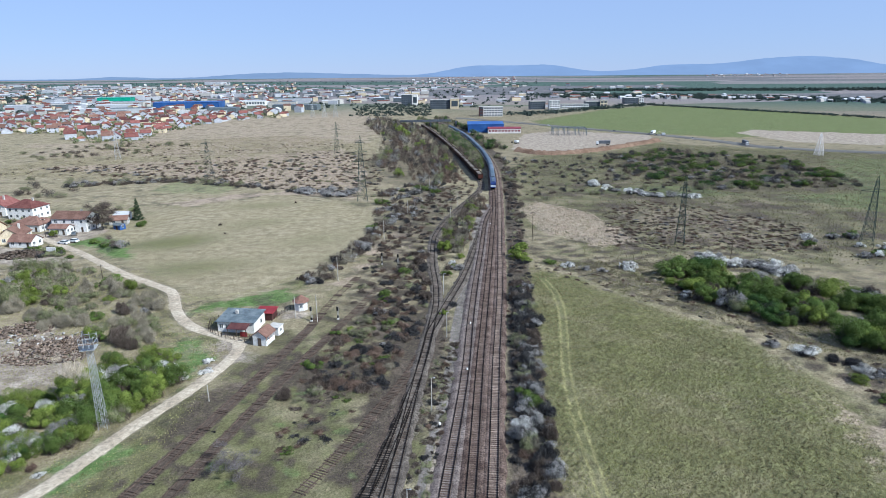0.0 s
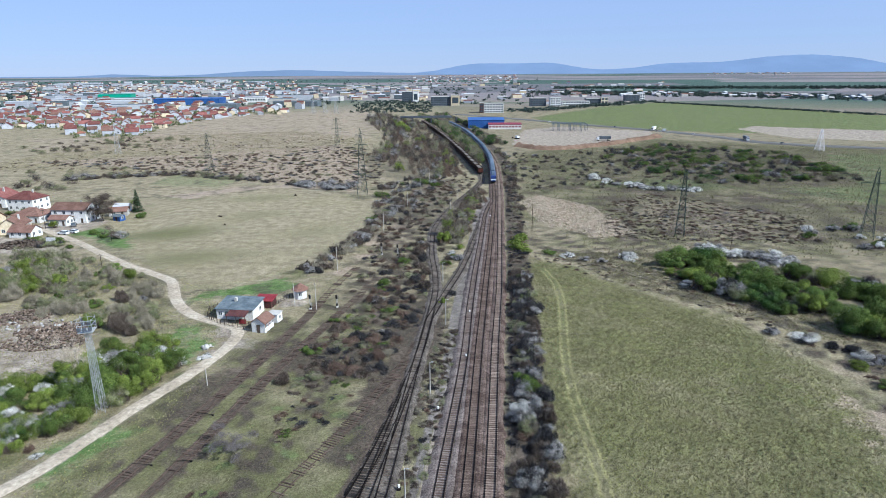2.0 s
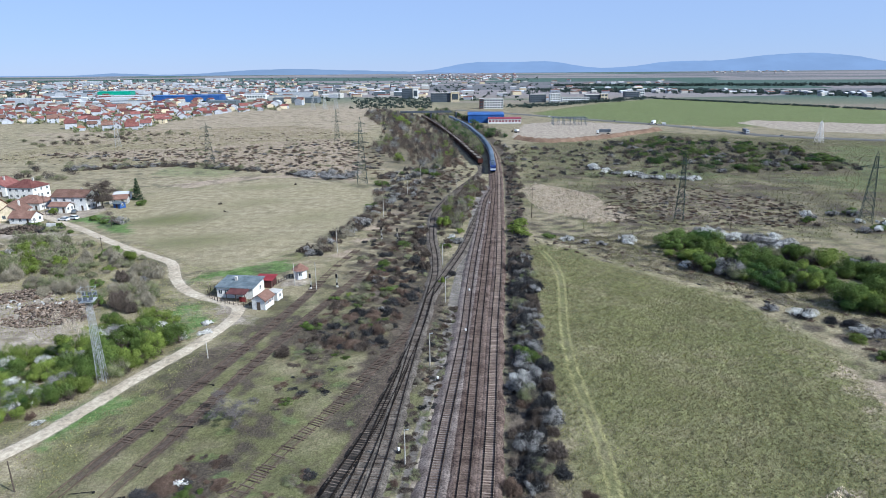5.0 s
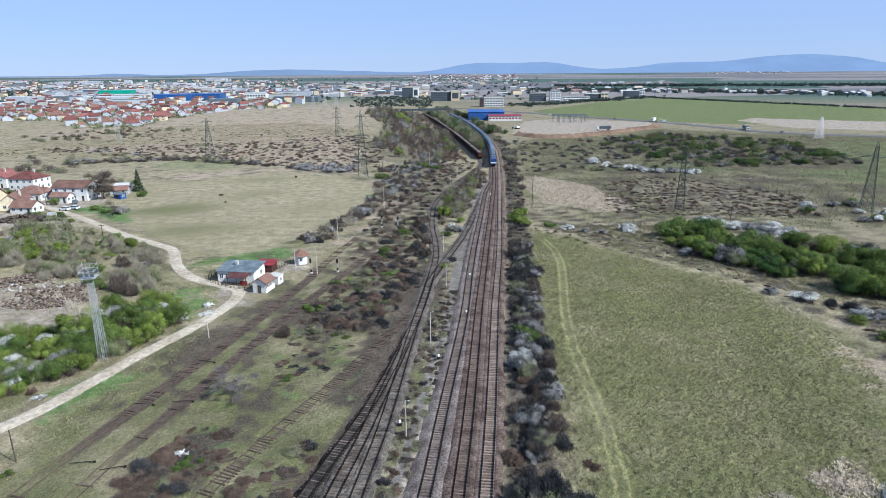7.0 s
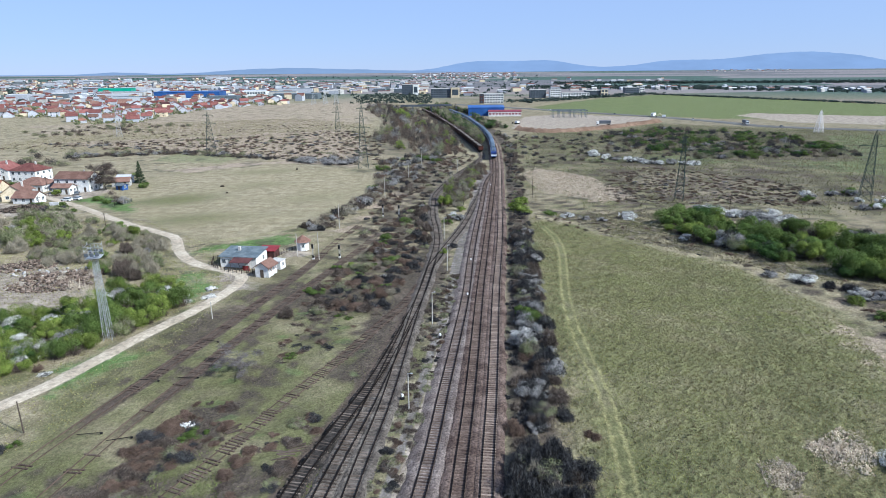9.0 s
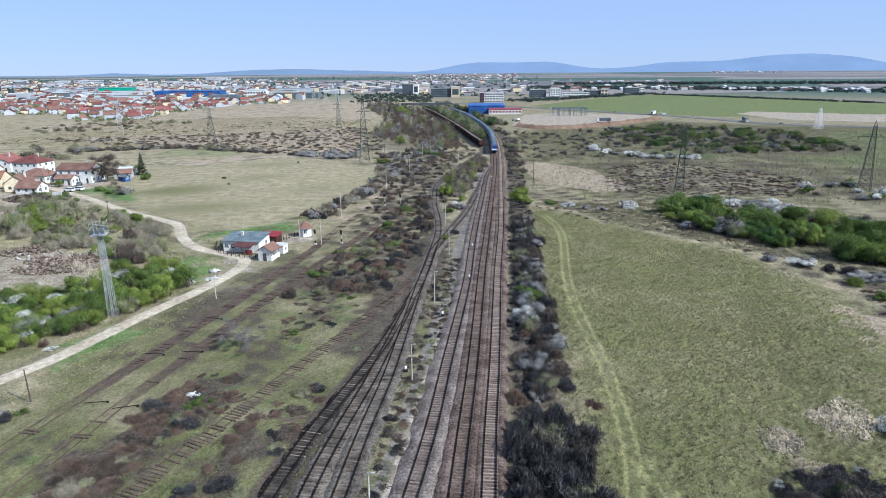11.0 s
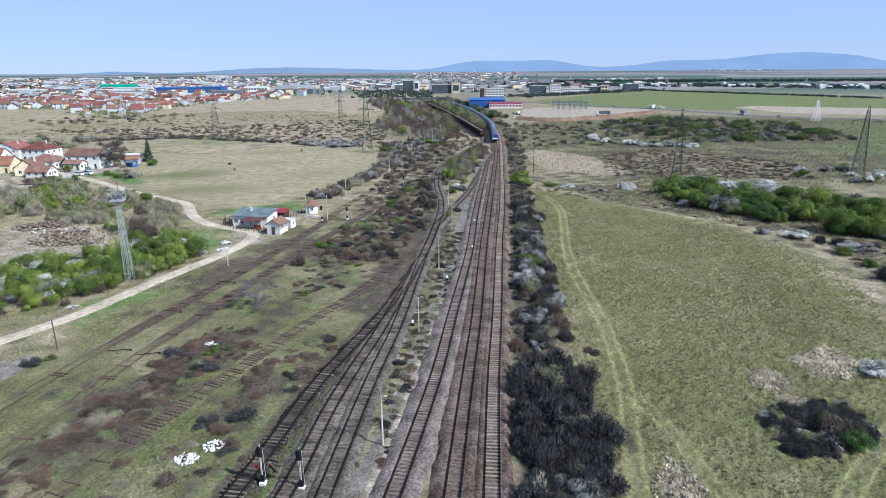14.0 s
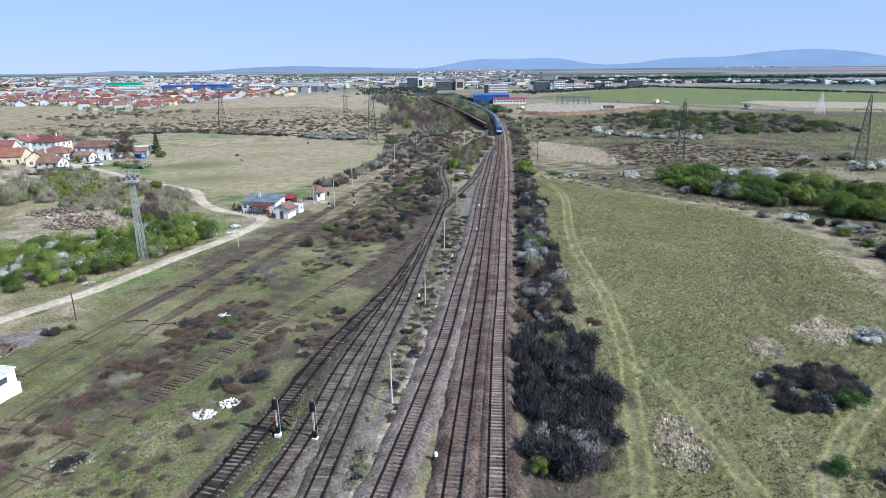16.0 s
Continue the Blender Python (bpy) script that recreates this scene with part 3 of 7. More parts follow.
    for poly, w in (([(-280, 430), (-150, 450), (-40, 500), (-20, 400), (-26, 300), (-60, 325), (-125, 365), (-200, 400)], 0.85), ([(-115, 155), (-85, 180), (-64, 120), (-75, 108), (-100, 135)], 0.5), ([(6, 24), (16, 23), (21, 38), (22, 53), (15, 57), (9, 54)], 1), ([(36, 32), (50, 36), (50, 43), (44, 45), (35, 41)], 1),
                    ([(150, 300), (260, 300), (270, 420), (190, 480), (140, 420)], 0.95), ([(84, 205), (160, 190), (190, 240), (150, 300), (110, 300), (84, 280)], 0.85), ([(-45, 18), (-26, 18), (-12, 60), (-4, 105), (2, 150), (-4, 190), (-24, 130), (-34, 80), (-40, 50)], 0.8), ([(44, 190), (62, 152), (74, 140), (97, 112), (125, 90), (150, 140), (110, 190), (70, 200)], 0.8), ([(-30, 350), (0, 330), (30, 380), (22, 560), (0, 720), (-30, 600)], 0.8)):
        scrub = np.maximum(scrub, w * a(poly, 5, 3) * np.clip(0.75 + 0.5 * n1, 0.1, 1))
    scrub = np.maximum(scrub, np.clip(0.42 + 0.3 * n1, 0, 0.8) * (1 - fld) * (1 - mdw) * (1 - upper) * (1 - gf) * np.where(x > 40, 1.25, 0.75))
    in_yard = a([(-70, 10), (-12, 10), (0, 90), (0, 125), (-25, 150), (-40, 118), (-52, 90)], 6, 3)
    patch = np.clip(np.interp(y, [30, 55, 80, 110], [0.15, 0.26, 0.52, 0.8]) + 0.35 * n4 + 0.45 * n2, 0, 1)
    grass = grass * (1 - in_yard) + in_yard * np.clip(0.74 + 0.25 * n2 + 0.12 * n1, 0, 1)
    scrub = scrub * (1 - in_yard) + in_yard * 0.85 * patch
    for poly in ([(-52, 24), (-43, 22), (-34, 44), (-27, 60), (-26, 72), (-36, 72), (-42, 56), (-47, 42)], [(-27, 40), (-20, 44), (-18, 54), (-24, 56), (-29, 48)], [(-19, 119), (-6, 118), (-8, 130), (-14, 131)], [(-42, 24), (-34, 26), (-32, 34), (-38, 34)], [(-16, 78), (-7, 70), (2, 96), (9, 135), (8, 160), (0, 160), (-8, 122)]):
        scrub = np.maximum(scrub, np.interp(y, [25, 48], [0.5, 0.95]) * a(poly, 3, 2))
    scrub = np.maximum(scrub, (0.5 + 0.25 * n4) * a([(-40, 25), (-30, 24), (-21, 26), (-20, 37), (-30, 40), (-38, 36)], 4, 3))
    scrub = np.maximum(scrub, (0.6 + 0.3 * n1) * a([(8, 24), (19, 26), (22, 50), (25, 78), (28, 112), (35, 168), (30, 170), (21, 120), (13, 70)], 4, 2))
    lush = np.maximum(lush, in_yard * 0.6 * np.clip(-0.35 - 0.7 * n4 - 0.5 * n2, 0, 1) * np.interp(y, [20, 60, 100], [1, 0.7, 0.25]))
    far_right = a([(60, 190), (170, 185), (330, 210), (460, 330), (430, 430), (280, 480), (210, 530), (150, 470), (90, 460), (66, 400), (56, 300)], 12, 8)
    grass = grass * (1 - far_right) + far_right * np.clip(0.72 + 0.35 * n2 + 0.2 * n1, 0, 1)
    scrub = np.maximum(scrub, far_right * np.clip(0.6 + 0.5 * n2 + 0.35 * n1, 0, 1))
    dirt = np.zeros_like(x)
    for poly, w in (([(-112, 141), (-100, 152), (-90, 140), (-80, 130), (-88, 119), (-101, 121)], 1), ([(-100, 131), (-90, 140), (-78, 131), (-75, 113), (-88, 107), (-105, 118)], 0.9), (SITE, 1), ([(327, 610), (362, 638), (640, 470), (620, 440), (396, 488), (334, 522)], 0.9), ([(-160, 240), (-134, 222), (-125, 244), (-140, 262)], 0.8), ([(-165, 205), (-128, 196), (-118, 205), (-140, 222), (-165, 226)], 0.8),
                    ([(-38.5, 151), (-30, 149.5), (-30.4, 144), (-38, 145)], 0.9), ([(-40, 128), (-37.5, 120), (-46, 118), (-49, 134), (-44, 134.5)], 0.9)):
        dirt = np.maximum(dirt, w * a(poly, 4, 2))
    gravel = np.maximum(np.clip((4.2 - least(x, y, LINES["main_left"][::2] - np.array([1.2, 0]))) / 1.2, 0, 1), np.clip((2.4 - dt) / 0.8, 0, 1))
    gravel = np.maximum(gravel, 0.8 * np.clip((3.0 - np.minimum(least(x, y, LINES["siding_right"][::2]), least(x, y, LINES["siding_middle"][::2]))) / 1.4, 0, 1) * np.interp(y, [60, 100], [1, 0]))
    gravel = np.maximum(gravel, a([(-64, 60), (-59, 63.4), (-56.2, 61), (-57.5, 56), (-62, 51), (-68, 54)], 1.5, 0.6))
    sandy = band(x, y, curve_points([(-9.2, 20), (-8.9, 22.5), (-7.4, 29.2), (-5.3, 39.4), (-2.8, 51.8), (-0.7, 63.4), (1.1, 73.1), (3.4, 88)], 2), 0.75, 0.7)
    gravel = gravel * (1 - sandy)
    rut = np.zeros_like(x)
    for line, w, e in ((FIELD_TRACK, 0.85, 0.85), (BRANCH_TRACK, 0.7, 0.7), (LANE_TRACK, 0.9, 0.8), (MEADOW_TRACK, 0.7, 0.7), ([(38, 60), (36, 50), (31.5, 40), (30, 30), (33, 20)], 0.7, 0.35)):
        c = curve_points(line, 2)
        _, side = normals_of(c)
        rut = np.maximum(rut, e * np.maximum(band(x, y, c + side * w, 0.32, 0.4), band(x, y, c - side * w, 0.32, 0.4)))
        rut = np.maximum(rut, 0.3 * e * band(x, y, c, w + 0.3, 0.8))
    rut = np.maximum(rut, 0.8 * band(x, y, curve_points([(120, 560), (140, 590), (160, 560), (200, 590)], 6), 3, 3))
    lane = band(x, y, curve_points(LANE_TRACK, 4), 1.3, 1.0)
    dirt = np.maximum(dirt, lane * 0.45)
    dirt = np.maximum(dirt, 0.62 * np.clip((2.9 - dr) / 1.4, 0, 1))
    dirt = np.maximum(dirt, sandy)
    dirt = np.maximum(dirt, 0.35 * band(x, y, curve_points([(-26, 60), (-20.4, 72.4), (-14, 85), (-9, 97), (-4, 108.5)], 2), 2.2, 2.0))
    worn_in = np.interp(y, [20, 55, 78, 130, 160], [0.3, 0.36, 0.9, 0.9, 0.4])
    dark = np.clip(3.2 - least(x, y, LINES["siding_left"][::2]), 0, 1) * 0.75 * (y < 175)
    dark = np.maximum(dark, worn_in * np.clip(2.2 - least(x, y, LINES["yard_left"][::2]), 0, 1) * (y < 175))
    dark = np.maximum(dark, worn_in * np.clip(2.0 - least(x, y, LINES["yard_right"][::2]), 0, 1) * (y < 168))
    dark = np.maximum(dark, 0.62 * np.clip(2.1 - least(x, y, LINES["overgrown"][::2]), 0, 1) * (0.75 + 0.35 * n1))
    # Grows with distance and brings in the haze-tinted field tones.
    hazed_fields = np.clip((np.hypot(x, y) - 900) / 500, 0, 1) * (1 - gf)
    i = np.arange(len(gy) - 1)[:, None] * len(gx) + np.arange(len(gx) - 1)[None, :]
    f = np.stack([i, i + 1, i + 1 + len(gx), i + len(gx)], -1).reshape(-1, 4)
    GROUND.update(gx=gx, gy=gy, z=z.reshape(len(gy), len(gx)))
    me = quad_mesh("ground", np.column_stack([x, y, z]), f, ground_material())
    for name, chan in (("cover_a", (grass, lush, tan, scrub)), ("cover_b", (dirt, gravel, rut, dark))):
        at = me.attributes.new(name, "FLOAT_COLOR", "POINT")
        at.data.foreach_set("color", np.stack(chan, 1).astype(np.float32).ravel())
    # Follows the random height: lighter on raised points, darker in low ones.
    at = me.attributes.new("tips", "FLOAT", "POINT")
    at.data.foreach_set("value", (tuss * np.clip(rough, -2, 2) * (1 - np.clip(hazed_fields * 3, 0, 1)) * (1 - 0.85 * np.clip(rut * 1.6, 0, 1))).astype(np.float32))
    at = me.attributes.new("wild", "FLOAT", "POINT")
    at.data.foreach_set("value", ((1 - fld) * (1 - mdw) * (1 - 0.8 * gf) * (1 - 0.6 * in_yard) * (1 - hazed_fields) * np.where((x > 45) | (y > 100), 1, 0.5)).astype(np.float32))
    at = me.attributes.new("hazed_fields", "FLOAT", "POINT")
    at.data.foreach_set("value", hazed_fields.astype(np.float32))
    me.polygons.foreach_set("use_smooth", np.ones(len(me.polygons), bool))
    return tagged(new("ground", me), "dry spring grassland with paths, scrub and far fields", "ground", kind="structure")


def ground_material():
    m, nt, b = blank("ground_cover", 0.95)
    b.inputs["Specular IOR Level"].default_value = 0.1
    at = []
    for name in ("cover_a", "cover_b"):
        n = nt.nodes.new("ShaderNodeAttribute")
        n.attribute_name = name
        s = nt.nodes.new("ShaderNodeSeparateColor")
        link(nt, n.outputs["Color"], s.inputs[0])
        at += [s.outputs[0], s.outputs[1], s.outputs[2], n.outputs["Alpha"]]
    grass, lush, tan, scrub, dirt, gravel, rut, dark = at
    fine = noise_tex(nt, 1.6, 6.0, 0.72)
    mid = noise_tex(nt, 0.28, 5.0, 0.65)
    wide = noise_tex(nt, 0.035, 4.0, 0.6)
    speck = noise_tex(nt, 2.6, 4.0, 0.75)

    def worn(w, amount=0.9, lo=0.35, hi=0.75):
        """The cover's edge, broken up by the grain of the ground."""
        s = maths(nt, "ADD", w, maths(nt, "MULTIPLY", maths(nt, "SUBTRACT", maths(nt, "MULTIPLY", maths(nt, "ADD", fine, mid), 0.5), 0.5), amount))
        return maprange(nt, s, lo, hi, smooth=True)

    straw = mixed(nt, maprange(nt, mid, 0.35, 0.65), (0.36, 0.308, 0.195), (0.47, 0.41, 0.278))
    green = mixed(nt, maprange(nt, fine, 0.35, 0.65), (0.158, 0.168, 0.072), (0.228, 0.228, 0.112))
    col = mixed(nt, worn(grass, 1.3, 0.2, 0.8), straw, green)
    col = mixed(nt, maths(nt, "MULTIPLY", maprange(nt, wide, 0.4, 0.65), 0.2), col, (0.31, 0.275, 0.14))
    col = mixed(nt, worn(scrub, 1.2, 0.4, 0.85), col, mixed(nt, maprange(nt, fine, 0.35, 0.65), (0.082, 0.066, 0.052), (0.165, 0.138, 0.108)))
    col = mixed(nt, worn(tan, 1.3, 0.4, 0.8), col, mixed(nt, maprange(nt, fine, 0.35, 0.65), (0.40, 0.315, 0.235), (0.58, 0.475, 0.37)))
    col = mixed(nt, worn(lush, 0.8, 0.3, 0.8), col, mixed(nt, maprange(nt, mid, 0.4, 0.6), (0.135, 0.22, 0.068), (0.19, 0.28, 0.10)))
    # uneven land: bare straw and dark brushy patches
    wl = nt.nodes.new("ShaderNodeAttribute")
    wl.attribute_name = "wild"
    rag = noise_tex(nt, 0.085, 9.0, 0.74)
    col = mixed(nt, maths(nt, "MULTIPLY", maths(nt, "MULTIPLY", maprange(nt, rag, 0.50, 0.60), 0.62), wl.outputs["Fac"]), col, (0.11, 0.10, 0.075))
    col = mixed(nt, maths(nt, "MULTIPLY", maths(nt, "MULTIPLY", maprange(nt, rag, 0.46, 0.38), 0.5), wl.outputs["Fac"]), col, (0.40, 0.325, 0.255))
    # far fields, one tone each, all cooled and greyed to carry distance haze
    pl = nt.nodes.new("ShaderNodeAttribute")
    pl.attribute_name = "hazed_fields"
    pos = nt.nodes.new("ShaderNodeNewGeometry").outputs["Position"]
    mp = nt.nodes.new("ShaderNodeMapping")
    mp.inputs["Scale"].default_value = (0.0011, 0.0042, 0.0)
    mp.inputs["Rotation"].default_value = (0, 0, 0.12)
    link(nt, pos, mp.inputs[0])
    vo = nt.nodes.new("ShaderNodeTexVoronoi")
    vo.inputs["Scale"].default_value = 1.0
    link(nt, mp.outputs[0], vo.inputs["Vector"])
    sp = nt.nodes.new("ShaderNodeSeparateColor")
    link(nt, vo.outputs["Color"], sp.inputs[0])
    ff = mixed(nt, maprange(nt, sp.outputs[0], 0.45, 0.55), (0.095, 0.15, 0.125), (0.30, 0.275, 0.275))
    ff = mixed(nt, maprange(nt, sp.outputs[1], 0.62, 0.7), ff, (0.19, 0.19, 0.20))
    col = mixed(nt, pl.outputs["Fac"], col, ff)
    col = mixed(nt, maths(nt, "MULTIPLY", worn(rut, 0.7, 0.25, 0.85), 0.9), col, mixed(nt, maprange(nt, fine, 0.4, 0.6), (0.33, 0.315, 0.13), (0.43, 0.40, 0.20)))
    col = mixed(nt, worn(dirt, 1.0, 0.4, 0.75), col, mixed(nt, maprange(nt, mid, 0.35, 0.65), (0.36, 0.30, 0.235), (0.53, 0.465, 0.385)))
    col = mixed(nt, worn(gravel, 0.9, 0.4, 0.75), col, mixed(nt, maprange(nt, mid, 0.35, 0.65), (0.21, 0.188, 0.168), (0.335, 0.305, 0.275)))
    col = mixed(nt, worn(dark, 1.1, 0.4, 0.8), col, mixed(nt, maprange(nt, fine, 0.35, 0.65), (0.10, 0.078, 0.062), (0.17, 0.135, 0.11)))
    col = mixed(nt, 1.0, col, grey(nt, maprange(nt, speck, 0.36, 0.64, 0.68, 1.28)), "MULTIPLY")
    col = mixed(nt, 1.0, col, grey(nt, maprange(nt, mid, 0.36, 0.64, 0.86, 1.13)), "MULTIPLY")
    # Multiplies every cover, from 0.62 at low points to 1.36 at raised ones.
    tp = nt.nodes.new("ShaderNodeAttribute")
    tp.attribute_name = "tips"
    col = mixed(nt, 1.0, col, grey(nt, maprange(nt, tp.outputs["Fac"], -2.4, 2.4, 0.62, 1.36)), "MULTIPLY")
    col = mixed(nt, 1.0, col, (ALBEDO, ALBEDO, ALBEDO), "MULTIPLY")
    link(nt, col, b.inputs["Base Color"])
    bumped(nt, b, maths(nt, "ADD", fine, maths(nt, "MULTIPLY", speck, 0.35)), 0.8, 0.5)
    return m


build_ground()


def build_hills(name, near, crest, seed, label, c):
    """A ridge behind the plain; crest gives its height by the bearing."""
    rng = np.random.default_rng(seed)
    u = np.linspace(-3700, 3700, 260)
    hgt = crest(u) + 3 * wave(u, u * 0, 700, seed) + 1.5 * wave(u, u * 0, 160, seed + 1)
    rows = []
    for k, (dy, part_h) in enumerate(((0, 0), (40, 0.45), (90, 0.8), (140, 1.0), (230, 0.9))):
        rows.append(np.column_stack([u, np.full_like(u, near + dy * 0.9), 20 + np.maximum(hgt, 0) * part_h]))
    v = np.stack(rows, 0).reshape(-1, 3)
    n = len(u)
    i = np.arange(4)[:, None] * n + np.arange(n - 1)[None, :]
    f = np.stack([i, i + 1, i + 1 + n, i + n], -1).reshape(-1, 4)
    # Distance haze is painted as a blue glow of the ridge itself.
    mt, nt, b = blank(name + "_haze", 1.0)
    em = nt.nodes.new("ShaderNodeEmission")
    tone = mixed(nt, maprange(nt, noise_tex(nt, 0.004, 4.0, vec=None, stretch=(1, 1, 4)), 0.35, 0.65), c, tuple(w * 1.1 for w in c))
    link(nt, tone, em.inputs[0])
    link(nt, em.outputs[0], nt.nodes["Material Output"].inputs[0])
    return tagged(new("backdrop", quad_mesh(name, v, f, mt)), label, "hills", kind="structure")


def bell(u, c, w):
    return np.exp(-((u - c) / w) ** 2)


build_hills("far_hills", 4560, lambda u: 10 + 67 * bell(u, 480, 330) + 65 * bell(u, 1000, 330) + 62 * bell(u, 2000, 480) + 20 * bell(u, 2650, 300) + 118 * bell(u, 3080, 650), 71, "low wooded hills on the horizon, painted haze blue", (0.175, 0.25, 0.40))
build_hills("low_ridge", 4380, lambda u: 9 + 12 * bell(u, -2050, 240) + 34 * bell(u, -950, 520) + 11 * bell(u, -300, 420), 77, "wooded ridge before the horizon, painted haze blue", (0.165, 0.23, 0.35))


# ---- dirt road and highway ----
tagged(new("road", strip("road", ROAD_LINE, ((-1.6, -0.06), (-1.2, 0.04), (-0.75, 0.02), (-0.3, 0.08), (0.3, 0.08), (0.75, 0.02), (1.2, 0.04), (1.6, -0.06)), M["dirt_road"], 0.05, 9)), "pale unpaved lane of packed dust and stones", "road", kind="structure")
tagged(new("road", strip("highway", curve_points(MAIN_ROAD, 12), ((-7, 0.0), (-6, 0.5), (6, 0.5), (7, 0.0)), M["asphalt"])), "grey asphalt highway across the plain", "road", kind="structure")


# ---- railway ----
def sleeper_mesh(name, length, width, height, material):
    bm = bmesh.new()
    prism(bm, [(-width / 2, 0), (width / 2, 0), (width * 0.36, height), (-width * 0.36, height)], -length / 2, length / 2)
    return mesh_of(name, bm, material)


SLEEPER = sleeper_mesh("sleeper", 2.5, 0.28, 0.16, M["sleeper"])
ROTTEN_SLEEPER = sleeper_mesh("rotten_sleeper", 2.4, 0.26, 0.16, M["sleeper_rotten"])
RUSTY_SLEEPER = sleeper_mesh("rusty_sleeper", 2.5, 0.28, 0.16, M["sleeper_rusty"])
OLD_SLEEPER = sleeper_mesh("old_sleeper", 2.5, 0.27, 0.16, M["sleeper_old"])


def build_track(key, top, bed, old, label, parts_range, rails=True, order=0, rail_mat="rail", side=2.55, sunk=0.11, half=1.75, heap_=0.07, rail_top=0.19, buried=0.0, mesh=None, far_mat=None, missing=0.06, sunk_to=0.0):
    q = LINES[key]
    d, n = normals_of(q)
    z = top + 0.004 * order
    tr = tagged(new("railway_track", strip("trackbed", q[::3], ((-side, -0.15 - buried), (-half, z + heap_ - buried), (-0.98, z + heap_ - buried), (-0.86, z - buried), (0.86, z - buried), (0.98, z + heap_ - buried), (half, z + heap_ - buried), (side, -0.15 - buried)), M[bed], 0.2, order)), label, "railway track", "railway tracks", "structure")
    rng = np.random.default_rng(order + 40)
    if rails:
        for s in (-0.753, 0.753):
            b = z + 0.14 - sunk
            r = strip("rail", q[::3], ((s - 0.075, b), (s - 0.025, b + 0.03), (s - 0.05, b + rail_top * 0.6), (s - 0.045, b + rail_top), (s + 0.045, b + rail_top), (s + 0.05, b + rail_top * 0.6), (s + 0.025, b + 0.03), (s + 0.075, b)), M[rail_mat])
            ro = new("rail", r)
            ro.parent = tr
    rest = []
    base = np.array([[-1.25, -0.14], [1.25, -0.14], [1.25, 0.14], [-1.25, 0.14]])
    made = 0
    for i in range(len(q)):
        if old and rng.random() < (max(missing, 0.88) if q[i][1] < sunk_to else missing):
            continue
        ang = math.atan2(n[i][1], n[i][0]) + (rng.normal(0, 0.05) if old else rng.normal(0, 0.008))
        x, y = q[i] + (n[i] * rng.normal(0, 0.07) if old else 0)
        zz = z - sunk + (rng.normal(0, 0.02) if old else 0)
        if parts_range[0] <= q[i][1] <= parts_range[1] and made < 290:
            o = new("sleeper", mesh or (OLD_SLEEPER if old else SLEEPER))
            o.parent = tr
            o.matrix_world = Matrix.Translation((x, y, zz)) @ Matrix.Rotation(ang, 4, "Z")
            made += 1
        elif y < 620:
            rest.append((x, y, zz, ang))
    if rest:
        r = np.array(rest)
        c, s = np.cos(r[:, 3]), np.sin(r[:, 3])
        vs = []
        for hz, k in ((0.0, 1.0), (0.16, 0.72)):
            for bx, by in base:
                vs.append(np.column_stack([r[:, 0] + c * bx - s * by * k, r[:, 1] + s * bx + c * by * k, r[:, 2] + hz]))
        v = np.stack(vs, 1).reshape(-1, 3)
        f0 = np.array([[4, 5, 6, 7], [0, 1, 5, 4], [1, 2, 6, 5], [2, 3, 7, 6], [3, 0, 4, 7]])
        f = (np.arange(len(r))[:, None, None] * 8 + f0[None]).reshape(-1, 4)
        so = new("sleepers", quad_mesh("sleepers", v, f, M[far_mat or ("sleepers_old_far" if old else "sleepers_far")]))
        so.parent = tr
        tagged(so, "more sleepers along the track", kind="stuff")
    return tr


build_track("main_right", 0.36, "ballast", False, "straight main track with concrete sleepers on brown ballast", (18, 180), order=1, rail_mat="rail_main", side=2.15, half=1.5)
build_track("main_middle", 0.36, "ballast", False, "straight main track with worn rails on brown ballast", (18, 180), order=2, rail_mat="rail_main", mesh=RUSTY_SLEEPER, far_mat="sleepers_rusty_far")
build_track("main_left", 0.30, "ballast_grey", False, "outer main track on grey ballast", (18, 180), order=3, rail_mat="rail_main", mesh=RUSTY_SLEEPER, far_mat="sleepers_rusty_far")
build_track("siding_right", 0.14, "ballast_old", True, "old siding track with timber sleepers in grey gravel", (18, 140), order=4, side=2.0, sunk=0.13, half=1.35)
build_track("siding_middle", 0.10, "ballast_old", True, "short old siding with timber sleepers and weeds", (18, 98), order=5, side=1.9, sunk=0.07, half=1.4, heap_=0.0)
build_track("siding_left", 0.11, "ballast_dark", True, "dark oily siding track merging into the junction", (18, 141), order=6, side=1.5, sunk=0.14, half=0.95)
build_track("crossover", 0.15, "ballast_old", True, "curved connecting track between siding and main line", (132, 275), order=7, side=1.9, sunk=0.13, half=1.25)
build_track("overgrown", 0.0, "yard_soil", True, "overgrown track with rotten sleepers and low rusty rails", (18, 135), True, 8, rail_mat="rail_rust", side=1.5, sunk=0.215, half=1.0, heap_=0.0, rail_top=0.085, buried=0.5, missing=0.25, mesh=ROTTEN_SLEEPER, sunk_to=40)
build_track("yard_left", 0.01, "yard_soil", True, "rusty yard track sunk in brown soil", (24, 180), order=9, side=1.7, sunk=0.19, half=1.1, heap_=0.0, rail_top=0.09, buried=0.5, rail_mat="rail_rust", missing=0.6, sunk_to=76, mesh=ROTTEN_SLEEPER)
build_track("yard_right", 0.005, "yard_soil", True, "rusty yard track half buried in grass", (16, 160), order=10, side=1.6, sunk=0.19, half=0.9, heap_=0.01, rail_top=0.09, buried=0.5, rail_mat="rail_rust", missing=0.65, sunk_to=74, mesh=ROTTEN_SLEEPER)


# ---- plants ----
def unit(rng, n):
    v = rng.normal(size=(n, 3))
    return v / np.linalg.norm(v, axis=1)[:, None]


